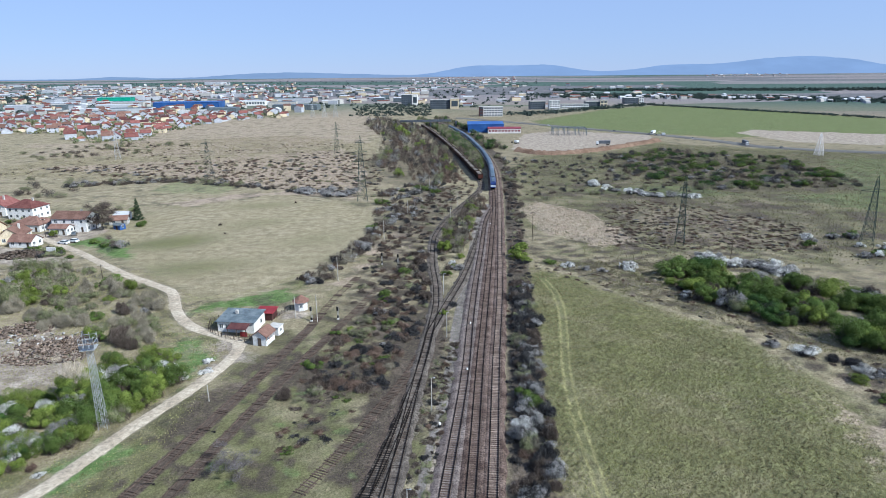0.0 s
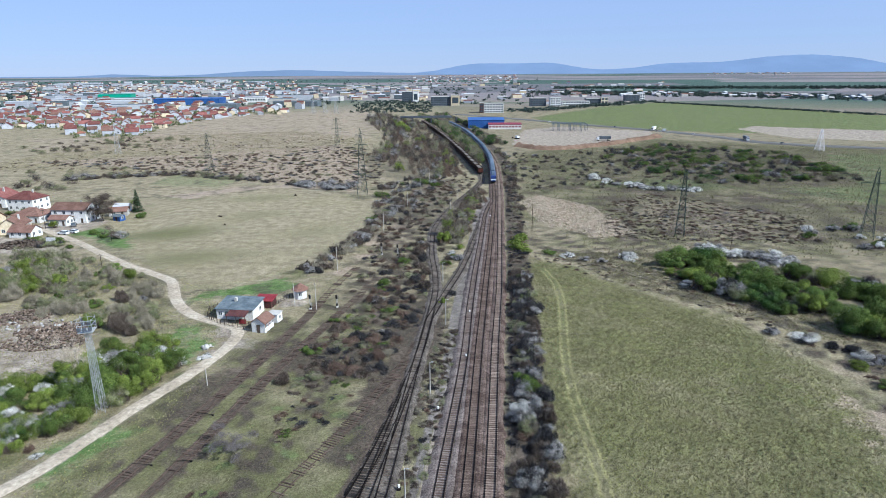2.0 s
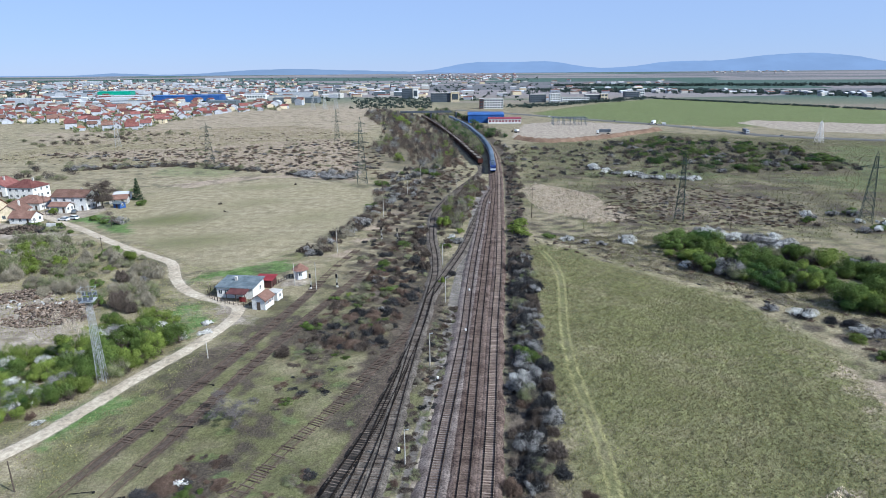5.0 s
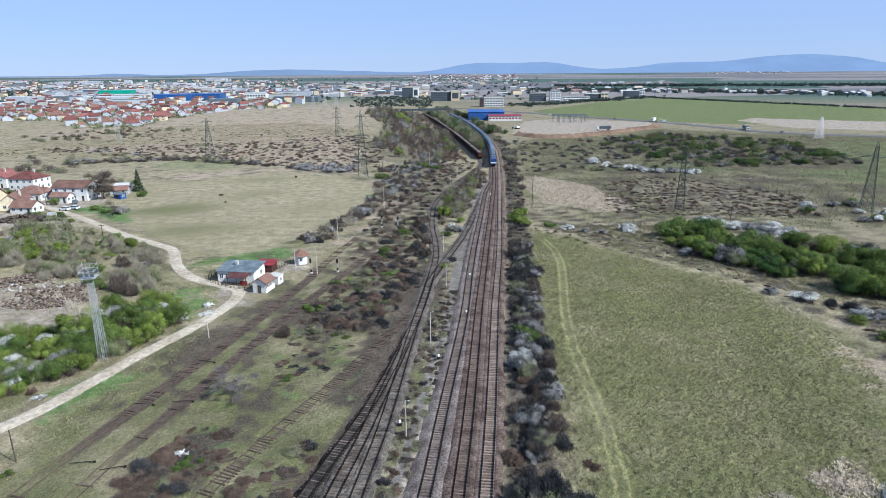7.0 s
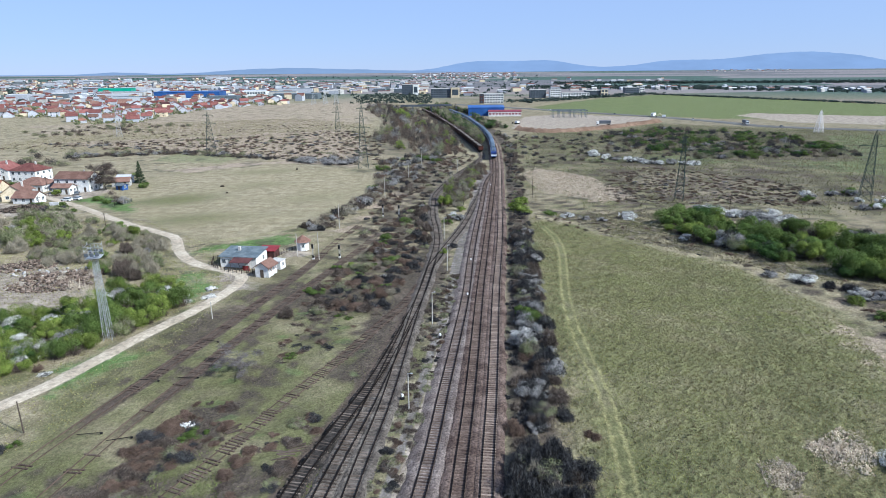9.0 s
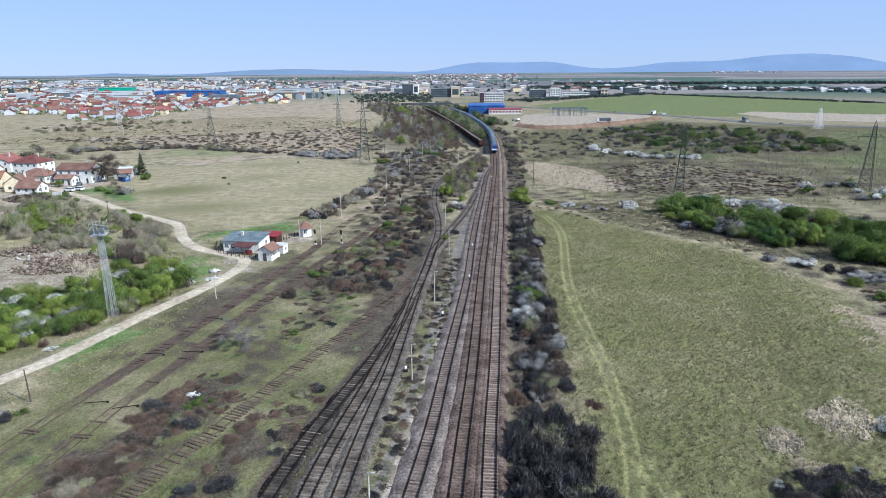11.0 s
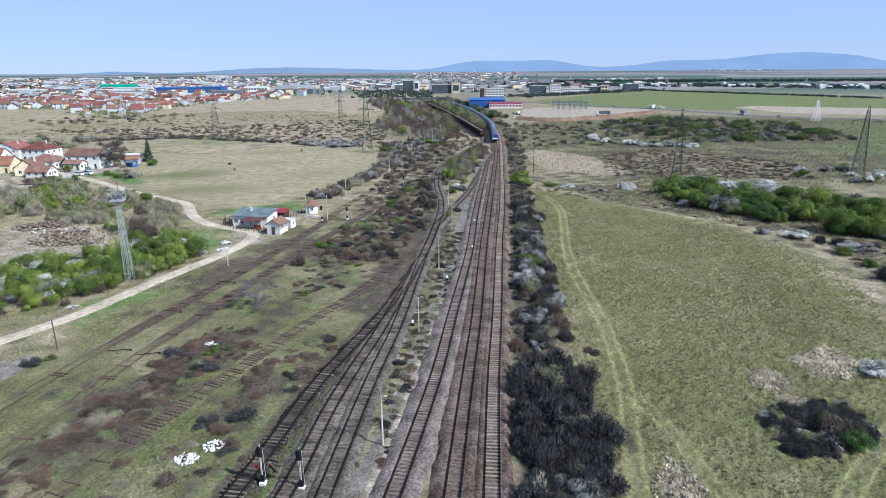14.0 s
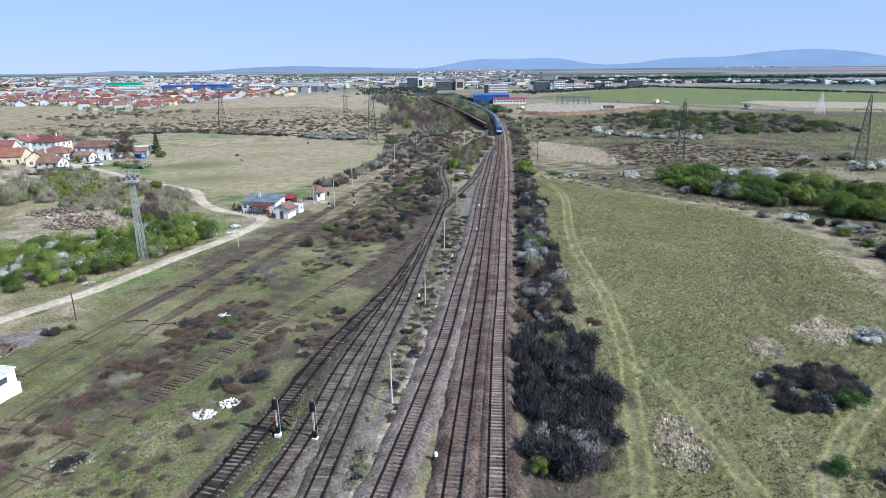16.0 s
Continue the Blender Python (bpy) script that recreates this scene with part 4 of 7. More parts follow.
def leaf_tris(rng, n, r, h, size, lobes, low=0.15):
    """Small leaf clumps over uneven lobes; r: half width, h: height."""
    k = rng.integers(0, lobes, n)
    ca = rng.uniform(0, 6.28, lobes)
    cr = r * np.sqrt(rng.uniform(0.0, 0.7, lobes))
    lr = r * rng.uniform(0.2, 0.52, lobes)
    cz = h * rng.uniform(0.25, 0.8, lobes) * (1 - 0.45 * cr / r)
    d = unit(rng, n)
    d[:, 2] = np.abs(d[:, 2]) * np.where(rng.random(n) < 0.72, 1, -1)
    rad = np.where(rng.random(n) < 0.7, rng.uniform(0.82, 1.08, n), rng.uniform(0.3, 1.2, n))
    p = np.column_stack([np.cos(ca[k]) * cr[k], np.sin(ca[k]) * cr[k], cz[k]]) + d * (lr[k] * rad)[:, None] * np.array([1, 1, h / r * 0.6])
    p[:, 2] = np.maximum(p[:, 2], rng.uniform(0, low * h, n))
    a = unit(rng, n)
    nrm = d * 1.1 + unit(rng, n) * 0.6
    a = np.cross(nrm, a)
    a /= np.linalg.norm(a, axis=1)[:, None] + 1e-6
    b = np.cross(nrm, a)
    b /= np.linalg.norm(b, axis=1)[:, None] + 1e-6
    s = (size * rng.uniform(0.6, 1.4, n))[:, None]
    return np.stack([p - a * s - b * s * 0.5, p + a * s - b * s * 0.5, p + b * s], 1)


def twig_tris(rng, n, r, h, length, width, stems=14):
    """Thin twigs that fan up and outwards from several feet."""
    feet = 6
    fa, fr = rng.uniform(0, 6.28, feet), r * rng.uniform(0.15, 0.6, feet)
    k = rng.integers(0, feet, n)
    fh = rng.uniform(0.5, 1.0, feet)
    lr = r * rng.uniform(0.3, 0.6, feet)
    ang, q = rng.uniform(0, 6.28, n), np.sqrt(rng.uniform(0, 1, n))
    foot = np.column_stack([np.cos(fa) * fr, np.sin(fa) * fr, np.zeros(feet)])
    top = h * fh[k] * np.sqrt(np.clip(1 - 0.85 * q ** 2, 0.05, 1)) * rng.uniform(0.35, 1.08, n)
    out = np.column_stack([np.cos(ang) * q * lr[k], np.sin(ang) * q * lr[k], np.zeros(n)])
    tip = foot[k] + out
    tip[:, 2] = top
    d = out + np.column_stack([np.zeros(n), np.zeros(n), top * 0.7 + 0.1]) + rng.normal(0, 0.3 * r, (n, 3)) * np.array([1, 1, 0.6])
    d[:, 2] = np.abs(d[:, 2])
    d /= np.linalg.norm(d, axis=1)[:, None]
    ln = (length * rng.uniform(0.5, 1.3, n))[:, None]
    base = tip - d * ln
    base[:, 2] = np.maximum(base[:, 2], 0)
    side = np.cross(d, unit(rng, n))
    side /= np.linalg.norm(side, axis=1)[:, None] + 1e-6
    side *= width
    t1 = np.stack([base - side, base + side, tip], 1)
    sa, sr = rng.uniform(0, 6.28, stems), r * 0.6 * np.sqrt(rng.uniform(0, 1, stems))
    e = np.column_stack([np.cos(sa) * sr, np.sin(sa) * sr, h * rng.uniform(0.5, 0.9, stems)])
    b0 = e * np.array([0.15, 0.15, 0.0])
    sd = np.cross(e, unit(rng, stems))
    sd /= np.linalg.norm(sd, axis=1)[:, None] + 1e-6
    t2 = np.stack([b0 - sd * 0.05, b0 + sd * 0.05, e], 1)
    return np.concatenate([t1, t2])


KINDS = {
    # name: (foliage material, stem material, leaf share, label)
    "green_bush": ("leaf_green", "twig", 1.0, "fresh green leafy bush in the grass"),
    "lime_bush": ("leaf_lime", "twig", 1.0, "yellow-green bush in young leaf"),
    "dark_bush": ("leaf_dark", "twig_dark", 1.0, "deep green dense bush"),
    "grey_bush": ("leaf_grey", "twig_fawn", 0.5, "grey-green bush with thin young leaves"),
    "blossom_bush": ("flower", "twig_dark", 0.75, "thorn bush covered in white blossom"),
    "pale_blossom_bush": ("flower_grey", "twig_dark", 0.55, "thorn bush with greyish fading blossom"),
    "bare_shrub": ("twig", "twig", 0.0, "leafless grey-brown twiggy shrub"),
    "fawn_shrub": ("twig_fawn", "twig_fawn", 0.0, "leafless fawn-grey brushy shrub"),
    "thorn_shrub": ("twig_dark", "twig_dark", 0.0, "dark leafless thorn thicket"),
    "russet_shrub": ("twig_red", "twig_red", 0.0, "reddish-brown dry shrub in the grass"),
    "dry_clump": ("twig_fawn", "twig_fawn", 0.0, "pale dry reed and weed clump"),
}
PLANTS = {}


def plant_model(kind, near, variant):
    key = (kind, near, variant)
    if key in PLANTS:
        return PLANTS[key]
    rng = np.random.default_rng(list(KINDS).index(kind) * 100 + variant * 10 + int(near))
    fol, stem, share, label = KINDS[kind]
    r, h = 2.0, 2.4
    if share > 0:
        n = int((6400 if near else 900) * share)
        size = (0.058 if near else 0.15) * (0.9 if "blossom" in kind else 1.0)
        leaves = leaf_tris(rng, n, r, h, size, int(rng.integers(10, 15)))
        twigs = twig_tris(rng, 500 if near else 90, r * 0.85, h * 0.85, 0.9, 0.022 if near else 0.04)
        if share < 1:
            twigs = twig_tris(rng, 1100 if near else 220, r * 0.95, h * 0.95, 0.8, 0.025 if near else 0.05)
        meshes = [("foliage", tri_mesh("foliage", leaves, M[fol])), ("brushwood", tri_mesh("brushwood", twigs, M[stem]))]
    else:
        n = 3300 if near else 480
        meshes = [("brushwood", tri_mesh("brushwood", twig_tris(rng, n, r, h, 0.55 if near else 0.7, 0.024 if near else 0.055), M[fol]))]
    PLANTS[key] = (meshes, label)
    return PLANTS[key]


def plant(kind, x, y, r, h, rng, near=None, group=""):
    """One bush of half width r and height h, standing on the ground."""
    near = y < 175 if near is None else near
    meshes, label = plant_model(kind, near, int(rng.integers(0, 4)))
    m = pose(x, y, float(height(x, y)[0]) - 0.08, 0, 0, rng.uniform(0, 360)) @ Matrix.Diagonal((r / 2.0 * rng.uniform(0.9, 1.1), r / 2.0 * rng.uniform(0.9, 1.1), h / 2.4, 1))
    if len(meshes) == 1:
        ob = tagged(new(kind, meshes[0][1]), label, "bush", group)
        ob.matrix_world = m
        return ob
    ob = tagged(new(kind, meshes[0][1]), label, "bush", group)
    ob.matrix_world = m
    tw = new("brushwood", meshes[1][1])
    tw.parent = ob
    return ob


def thicket(poly, count, kinds, size, seed, keep=2.6, high=1.0, near=None, group="", joined=False):
    """Bushes strewn over a stretch of ground, clear of tracks and lane; joined: as one mass of scrub."""
    rng = np.random.default_rng(seed)
    p = np.array(poly, float)
    names, weights = list(kinds), np.array(list(kinds.values()), float)
    weights /= weights.sum()
    made, mass, slots, index = 0, [], [], []
    for _ in range(count * 8):
        if made >= count:
            break
        x, y = rng.uniform(p[:, 0].min(), p[:, 0].max()), rng.uniform(p[:, 1].min(), p[:, 1].max())
        if not inside(np.array([x]), np.array([y]), poly)[0]:
            continue
        r = rng.uniform(*size) * (1.25 if rng.random() < 0.15 else 1.0)
        if track_gap(x, y)[0] < keep + r * 0.7 or least(x, y, ROAD_POINTS)[0] < 2.4 + r * 0.8:
            continue
        made += 1
        kind, h = names[rng.choice(len(names), p=weights)], r * high * rng.uniform(0.9, 1.3)
        if not joined:
            plant(kind, x, y, r, h, rng, near, group)
            continue
        fol, stem, share, _ = KINDS[kind]
        sets = [(twig_tris(rng, int(90 + 120 * r), r, h, 0.8, 0.05, 8), stem)]
        if share > 0:
            sets.append((leaf_tris(rng, int(330 * share * r), r, h, 0.085 * r ** 0.5, 9), fol))
        for v, mt in sets:
            if mt not in slots:
                slots.append(mt)
            mass.append(v + np.array([x, y, height(x, y)[0] - 0.08]))
            index += [slots.index(mt)] * len(v)
    if joined and mass:
        me = tri_mesh("scrub", np.concatenate(mass), M[slots[0]])
        for mt in slots[1:]:
            me.materials.append(M[mt])
        me.polygons.foreach_set("material_index", np.array(index, dtype=np.int32))
        me.update()
        tagged(new("scrub", me), "mixed mass of " + group, "scrub", kind="stuff")


prng = np.random.default_rng(3)
# hedge on the verge of the main line
verge = [(16.9, 70.5, "pale_blossom_bush", 3.0, 3.2), (12.5, 61, "russet_shrub", 2.2, 1.8), (17, 74, "bare_shrub", 2.4, 2.0), (19.0, 91, "blossom_bush", 2.2, 2.6), (17.0, 88, "pale_blossom_bush", 1.8, 1.8), (18.3, 83, "russet_shrub", 2.4, 1.6), (20.6, 101, "green_bush", 2.1, 3.2),
         (24.0, 112, "pale_blossom_bush", 2.4, 2.4), (22.8, 118, "bare_shrub", 2.6, 2.0), (25.4, 124, "pale_blossom_bush", 2.6, 2.6), (27, 131, "bare_shrub", 2.4, 2.0), (24.5, 138, "bare_shrub", 2.0, 1.8), (28.5, 150, "pale_blossom_bush", 2.2, 2.2), (30, 160, "blossom_bush", 2.0, 2.2), (30.5, 168, "bare_shrub", 2.4, 2.2),
         (35, 196, "lime_bush", 3.8, 4.4), (38, 203, "lime_bush", 3.4, 3.8), (37, 190, "lime_bush", 2.2, 2.4), (36.5, 188, "thorn_shrub", 2.2, 1.6), (11.5, 39, "russet_shrub", 0.9, 1.9), (8.3, 24.5, "lime_bush", 1.2, 1.8), (22.5, 59, "russet_shrub", 1.6, 1.0), (14, 57, "thorn_shrub", 2.0, 1.3)]
for x, y, k, r, h in verge:
    plant(k, x, y, r, h, prng, group="hedge along the main line")
thicket([(7.5, 26), (13, 23), (18.0, 36), (18.8, 51), (15, 57), (9.5, 53)], 118, {"thorn_shrub": 9, "bare_shrub": 1.0, "pale_blossom_bush": 0.06, "grey_bush": 0.3}, (1.4, 2.6), 11, 2.0, 1.15, group="dark thicket by the main line")
thicket([(15, 60), (20, 62), (26, 110), (33, 165), (29, 165), (22, 118)], 150, {"bare_shrub": 4, "pale_blossom_bush": 1.8, "thorn_shrub": 4, "grey_bush": 0.8, "green_bush": 0.3}, (1.3, 2.6), 12, 1.9, 1.15, group="hedge along the main line")
thicket([(38, 220), (42, 216), (60, 330), (66, 420), (66, 480), (60, 480), (58, 400), (48, 320)], 60, {"bare_shrub": 5, "grey_bush": 2, "thorn_shrub": 2, "pale_blossom_bush": 1}, (1.5, 3.0), 13, 2.5, 1.2, group="hedge along the main line", joined=True)
thicket([(21.5, 106), (26, 108), (31, 144), (26, 144)], 12, {"pale_blossom_bush": 3, "bare_shrub": 2.5, "thorn_shrub": 1.5, "grey_bush": 1}, (1.8, 2.7), 59, 2.0, 1.0, group="hedge along the main line")
# round thicket and scattered bushes in the right-hand field
thicket([(37, 34), (43, 32.5), (49, 38), (49, 43), (44, 44.5), (37, 41)], 46, {"thorn_shrub": 4, "dark_bush": 0.3, "bare_shrub": 2.5, "grey_bush": 1.6, "pale_blossom_bush": 0.7}, (1.0, 2.2), 14, 2.0, 0.85, group="round thicket in the field")
for x, y, k, r, h in [(42.4, 35.3, "blossom_bush", 1.3, 1.7), (40.2, 37.5, "blossom_bush", 0.7, 1.1), (38.2, 41.2, "blossom_bush", 0.7, 1.2), (58.5, 50, "blossom_bush", 2.2, 2.4), (62, 47, "dark_bush", 2.2, 2.0), (36, 23, "dark_bush", 1.6, 1.6), (39.5, 21.5, "pale_blossom_bush", 1.8, 2.0), (88, 116, "blossom_bush", 3.2, 2.6),
                      (95, 107, "blossom_bush", 2.2, 2.2), (83, 121, "pale_blossom_bush", 2.0, 1.8), (77, 155, "blossom_bush", 1.8, 2.6), (69.5, 180, "blossom_bush", 3.2, 3.2), (50, 184, "blossom_bush", 2.4, 2.0), (55, 180, "pale_blossom_bush", 2.2, 1.8), (45, 188, "green_bush", 2.4, 1.8), (60, 178, "pale_blossom_bush", 2.0, 1.6)]:
    plant(k, x, y, r, h, prng, group="bushes in the field")
thicket([(78, 178), (72, 158), (86, 144), (98, 126), (112, 110), (130, 92), (165, 110), (142, 142), (122, 156), (104, 168), (92, 178)], 150, {"green_bush": 6, "dark_bush": 2.0, "lime_bush": 2.2, "grey_bush": 1.0, "pale_blossom_bush": 0.8, "bare_shrub": 0.7}, (2.0, 4.8), 15, 2.5, 1.2, True, group="green belt of bushes")
thicket([(92, 196), (98, 186), (116, 168), (124, 172), (104, 190)], 40, {"blossom_bush": 1, "pale_blossom_bush": 2.2}, (1.8, 2.8), 16, 2.5, 0.9, False, "blossoming hedge")
thicket([(98, 346), (102, 312), (120, 296), (142, 284), (144, 290), (124, 303), (108, 318)], 34, {"blossom_bush": 3, "pale_blossom_bush": 3, "thorn_shrub": 1}, (1.8, 3.0), 17, 2.5, 0.9, False, "blossoming hedge")
thicket([(92, 118), (104, 104), (112, 96), (120, 80), (96, 70), (84, 84), (90, 100)], 44, {"thorn_shrub": 4, "green_bush": 3, "bare_shrub": 3, "lime_bush": 0.4, "pale_blossom_bush": 1}, (1.4, 2.6), 18, 2.5, 0.9, group="bushes in the field")
thicket([(150, 190), (140, 200), (150, 215), (170, 215), (185, 180), (165, 160)], 24, {"blossom_bush": 2, "pale_blossom_bush": 2, "green_bush": 2, "bare_shrub": 2}, (1.6, 3.0), 19, 2.5, 1.0, False, "blossoming hedge")
thicket([(150, 310), (250, 310), (270, 420), (200, 480), (120, 440), (140, 350)], 420, {"green_bush": 4, "grey_bush": 2.5, "bare_shrub": 5, "pale_blossom_bush": 1.2, "thorn_shrub": 7, "dark_bush": 3}, (1.8, 4.4), 20, 2.5, 0.9, False, "scrub beyond the field", joined=True)
thicket([(56, 290), (100, 300), (150, 300), (130, 400), (80, 450), (64, 420)], 170, {"grey_bush": 2, "bare_shrub": 4, "thorn_shrub": 3, "pale_blossom_bush": 0.6}, (1.2, 3.0), 21, 2.5, 0.8, False, "scrub beyond the field", joined=True)
thicket([(72, 205), (140, 195), (160, 230), (120, 290), (84, 262)], 760, {"bare_shrub": 4, "russet_shrub": 5, "fawn_shrub": 2.5, "thorn_shrub": 0.5, "pale_blossom_bush": 0.3}, (0.5, 1.5), 22, 2.5, 0.55, False, "scrub beyond the field", joined=True)
thicket([(38, 184), (58, 158), (78, 134), (92, 104), (84, 74), (92, 66), (106, 110), (86, 146), (62, 180), (48, 192)], 240, {"fawn_shrub": 3, "dry_clump": 3, "bare_shrub": 3, "russet_shrub": 2.5, "thorn_shrub": 0.6}, (0.35, 1.15), 72, 2.0, 0.55, True, "low dry growth at the field's edge", joined=True)
# belt of bushes beside the lane and the mast
thicket([(-84, 104), (-73, 104), (-69, 118), (-62, 126), (-53, 121), (-50, 112), (-56, 100), (-62, 90), (-68, 80), (-80, 66), (-96, 80)], 150, {"green_bush": 5, "lime_bush": 4.5, "grey_bush": 1.0, "blossom_bush": 0.9, "dark_bush": 0.3, "pale_blossom_bush": 0.8}, (1.6, 3.2), 23, 2.0, 1.4, True, "belt of bushes by the lane")
for x, y, k, r, h in [(-52.6, 113.4, "blossom_bush", 2.6, 3.0), (-55.5, 115.5, "blossom_bush", 2.4, 3.4), (-67.5, 88.5, "blossom_bush", 2.0, 3.2), (-72.5, 92, "blossom_bush", 2.4, 3.6), (-66.0, 92.0, "pale_blossom_bush", 2.0, 3.0), (-51, 114.5, "blossom_bush", 1.4, 1.5), (-46.6, 117.8, "blossom_bush", 0.9, 0.5), (-47.2, 115.8, "blossom_bush", 0.9, 0.5), (-69, 86, "blossom_bush", 2.0, 2.4), (-74, 85, "pale_blossom_bush", 2.2, 2.4), (-62.5, 82, "blossom_bush", 1.1, 0.9), (-64.5, 83.5, "russet_shrub", 1.0, 1.6)]:
    plant(k, x, y, r, h, prng, True, "belt of bushes by the lane")
thicket([(-128, 196), (-104, 192), (-84, 178), (-68, 150), (-64, 128), (-78, 134), (-100, 144), (-120, 160), (-140, 170)], 150, {"bare_shrub": 0.6, "fawn_shrub": 5, "grey_bush": 5, "lime_bush": 0.5, "green_bush": 0.5, "pale_blossom_bush": 0.5}, (1.3, 3.0), 24, 2.3, 1.25, group="scrub behind the lane")
thicket([(-150, 150), (-112, 150), (-104, 172), (-118, 196), (-165, 186)], 70, {"lime_bush": 4, "grey_bush": 5, "fawn_shrub": 3}, (2.0, 3.8), 25, 2.5, 1.5, True, group="willow scrub")
thicket([(-150, 216), (-132, 206), (-116, 204), (-122, 214), (-134, 224)], 22, {"thorn_shrub": 2, "green_bush": 2, "grey_bush": 2}, (1.4, 2.4), 26, 2.5, 0.9, group="scrub behind the lane")
for x, y, k, r, h in [(-118, 254, "green_bush", 2.6, 3.2), (-124, 226, "green_bush", 2.2, 2.2), (-112, 221, "pale_blossom_bush", 3.6, 3.6), (-118, 222, "green_bush", 2.2, 2.0), (-146, 238, "lime_bush", 2.2, 3.2), (-84, 252, "bare_shrub", 1.2, 1.6), (-78, 238, "bare_shrub", 0.8, 1.0), (-60, 296, "bare_shrub", 0.9, 1.6)]:
    plant(k, x, y, r, h, prng, False, "bushes at the meadow")
# corridor between the yard and the main line
thicket([(-51, 24), (-44, 22), (-35, 42), (-27.5, 58), (-26, 70), (-34, 72), (-38, 64), (-44, 44)], 140, {"bare_shrub": 4, "russet_shrub": 5, "dry_clump": 0.4, "thorn_shrub": 0.6, "grey_bush": 0.6}, (0.7, 1.9), 27, 1.7, 0.5, group="scrub in the railway yard")
thicket([(-30, 100), (-8, 108), (2, 135), (4, 175), (4, 215), (-6, 195), (-16, 160), (-22, 130)], 110, {"bare_shrub": 4, "russet_shrub": 2.5, "dry_clump": 0.6, "thorn_shrub": 3, "green_bush": 0.6, "grey_bush": 1.2}, (0.9, 2.3), 28, 1.8, 0.8, group="scrub in the railway yard")
thicket([(-9, 24), (-5, 26), (4, 80), (10, 128), (5, 128), (-3, 84), (-9, 45)], 100, {"bare_shrub": 5, "russet_shrub": 3, "thorn_shrub": 1.5, "grey_bush": 1.2, "dry_clump": 0.6}, (0.5, 1.3), 29, 1.7, 0.6, group="scrub between the tracks")
thicket([(7, 140), (12, 155), (18, 180), (26, 222), (30, 250), (12, 250), (8, 210), (7, 175)], 46, {"bare_shrub": 4, "fawn_shrub": 1.5, "grey_bush": 0.8, "lime_bush": 0.3, "thorn_shrub": 1, "pale_blossom_bush": 0.8}, (1.0, 2.4), 30, 2.0, 1.0, group="scrub between the tracks")
for x, y, k, r, h in [(2.0, 158, "bare_shrub", 2.6, 3.2), (-0.5, 163, "thorn_shrub", 2.4, 2.8), (2.2, 170, "bare_shrub", 2.4, 3.4), (0.0, 176, "bare_shrub", 2.6, 3.0), (1.8, 184, "thorn_shrub", 2.4, 3.0), (0.4, 192, "bare_shrub", 2.6, 3.2), (2.6, 199, "bare_shrub", 2.2, 2.6), (-4, 138, "russet_shrub", 2.0, 1.8), (-8, 136.5, "grey_bush", 1.4, 1.8), (-17.6, 137, "lime_bush", 1.0, 1.6), (-20.6, 134.5, "green_bush", 1.5, 1.6), (10, 152, "thorn_shrub", 1.8, 1.8), (13.2, 184, "pale_blossom_bush", 2.2, 2.6), (2.6, 100, "thorn_shrub", 1.2, 1.4), (4.7, 102, "grey_bush", 1.2, 1.2), (-23.4, 44.7, "thorn_shrub", 2.2, 1.4), (-21, 43, "grey_bush", 1.2, 0.9), (-32, 57.5, "thorn_shrub", 1.6, 1.4), (-37.4, 28.6, "thorn_shrub", 1.6, 1.2), (-56.6, 60.0, "thorn_shrub", 1.7, 1.2), (-54.8, 61.5, "green_bush", 0.9, 0.7), (-31.2, 62.6, "green_bush", 1.6, 1.0), (-32.6, 62, "green_bush", 1.2, 0.8), (-10, 122, "russet_shrub", 3.0, 1.8), (-15.5, 123, "russet_shrub", 2.8, 1.6), (-14.5, 108, "russet_shrub", 3.4, 1.4), (-18, 110, "russet_shrub", 2.8, 1.2), (10.5, 205, "lime_bush", 3.4, 5.4), (12, 190, "blossom_bush", 1.6, 1.6), (6.8, 146, "lime_bush", 1.2, 2.0), (9.5, 178, "green_bush", 1.8, 2.2), (-25.5, 118.5, "green_bush", 1.1, 1.4)]:
    plant(k, x, y, r, h, prng, True, "scrub in the railway yard")
thicket([(-31, 34), (-23, 36), (-17, 54), (-12, 66), (-18, 66), (-26, 54)], 34, {"russet_shrub": 4, "thorn_shrub": 2.5, "bare_shrub": 3, "grey_bush": 0.8}, (0.7, 1.8), 67, 1.6, 0.5, group="scrub in the railway yard")
thicket([(-22, 78), (-12, 92), (-6, 108), (-2, 150), (-8, 185), (-18, 140), (-26, 112), (-28, 92)], 150, {"russet_shrub": 4, "bare_shrub": 5, "dry_clump": 0.5, "thorn_shrub": 1.5, "green_bush": 0.8}, (0.6, 1.7), 47, 1.6, 0.45, True, "low dry scrub in the railway yard", joined=True)
thicket([(-10, 20), (-4, 24), (4, 75), (11, 125), (6, 130), (-2, 90), (-8, 50)], 190, {"bare_shrub": 4, "dry_clump": 2, "thorn_shrub": 1.2, "grey_bush": 1.5}, (0.35, 0.9), 48, 1.5, 0.7, True, "low weeds between the tracks", joined=True)
thicket([(-24, 100), (-4, 106), (3, 140), (4, 175), (4, 215), (10, 255), (26, 300), (10, 310), (-8, 262), (-14, 215), (-20, 175), (-20, 140)], 250, {"bare_shrub": 5, "thorn_shrub": 3, "russet_shrub": 2.5, "pale_blossom_bush": 0.5, "grey_bush": 0.6}, (0.7, 2.2), 64, 1.6, 0.8, False, "low brown scrub along the corridor", joined=True)
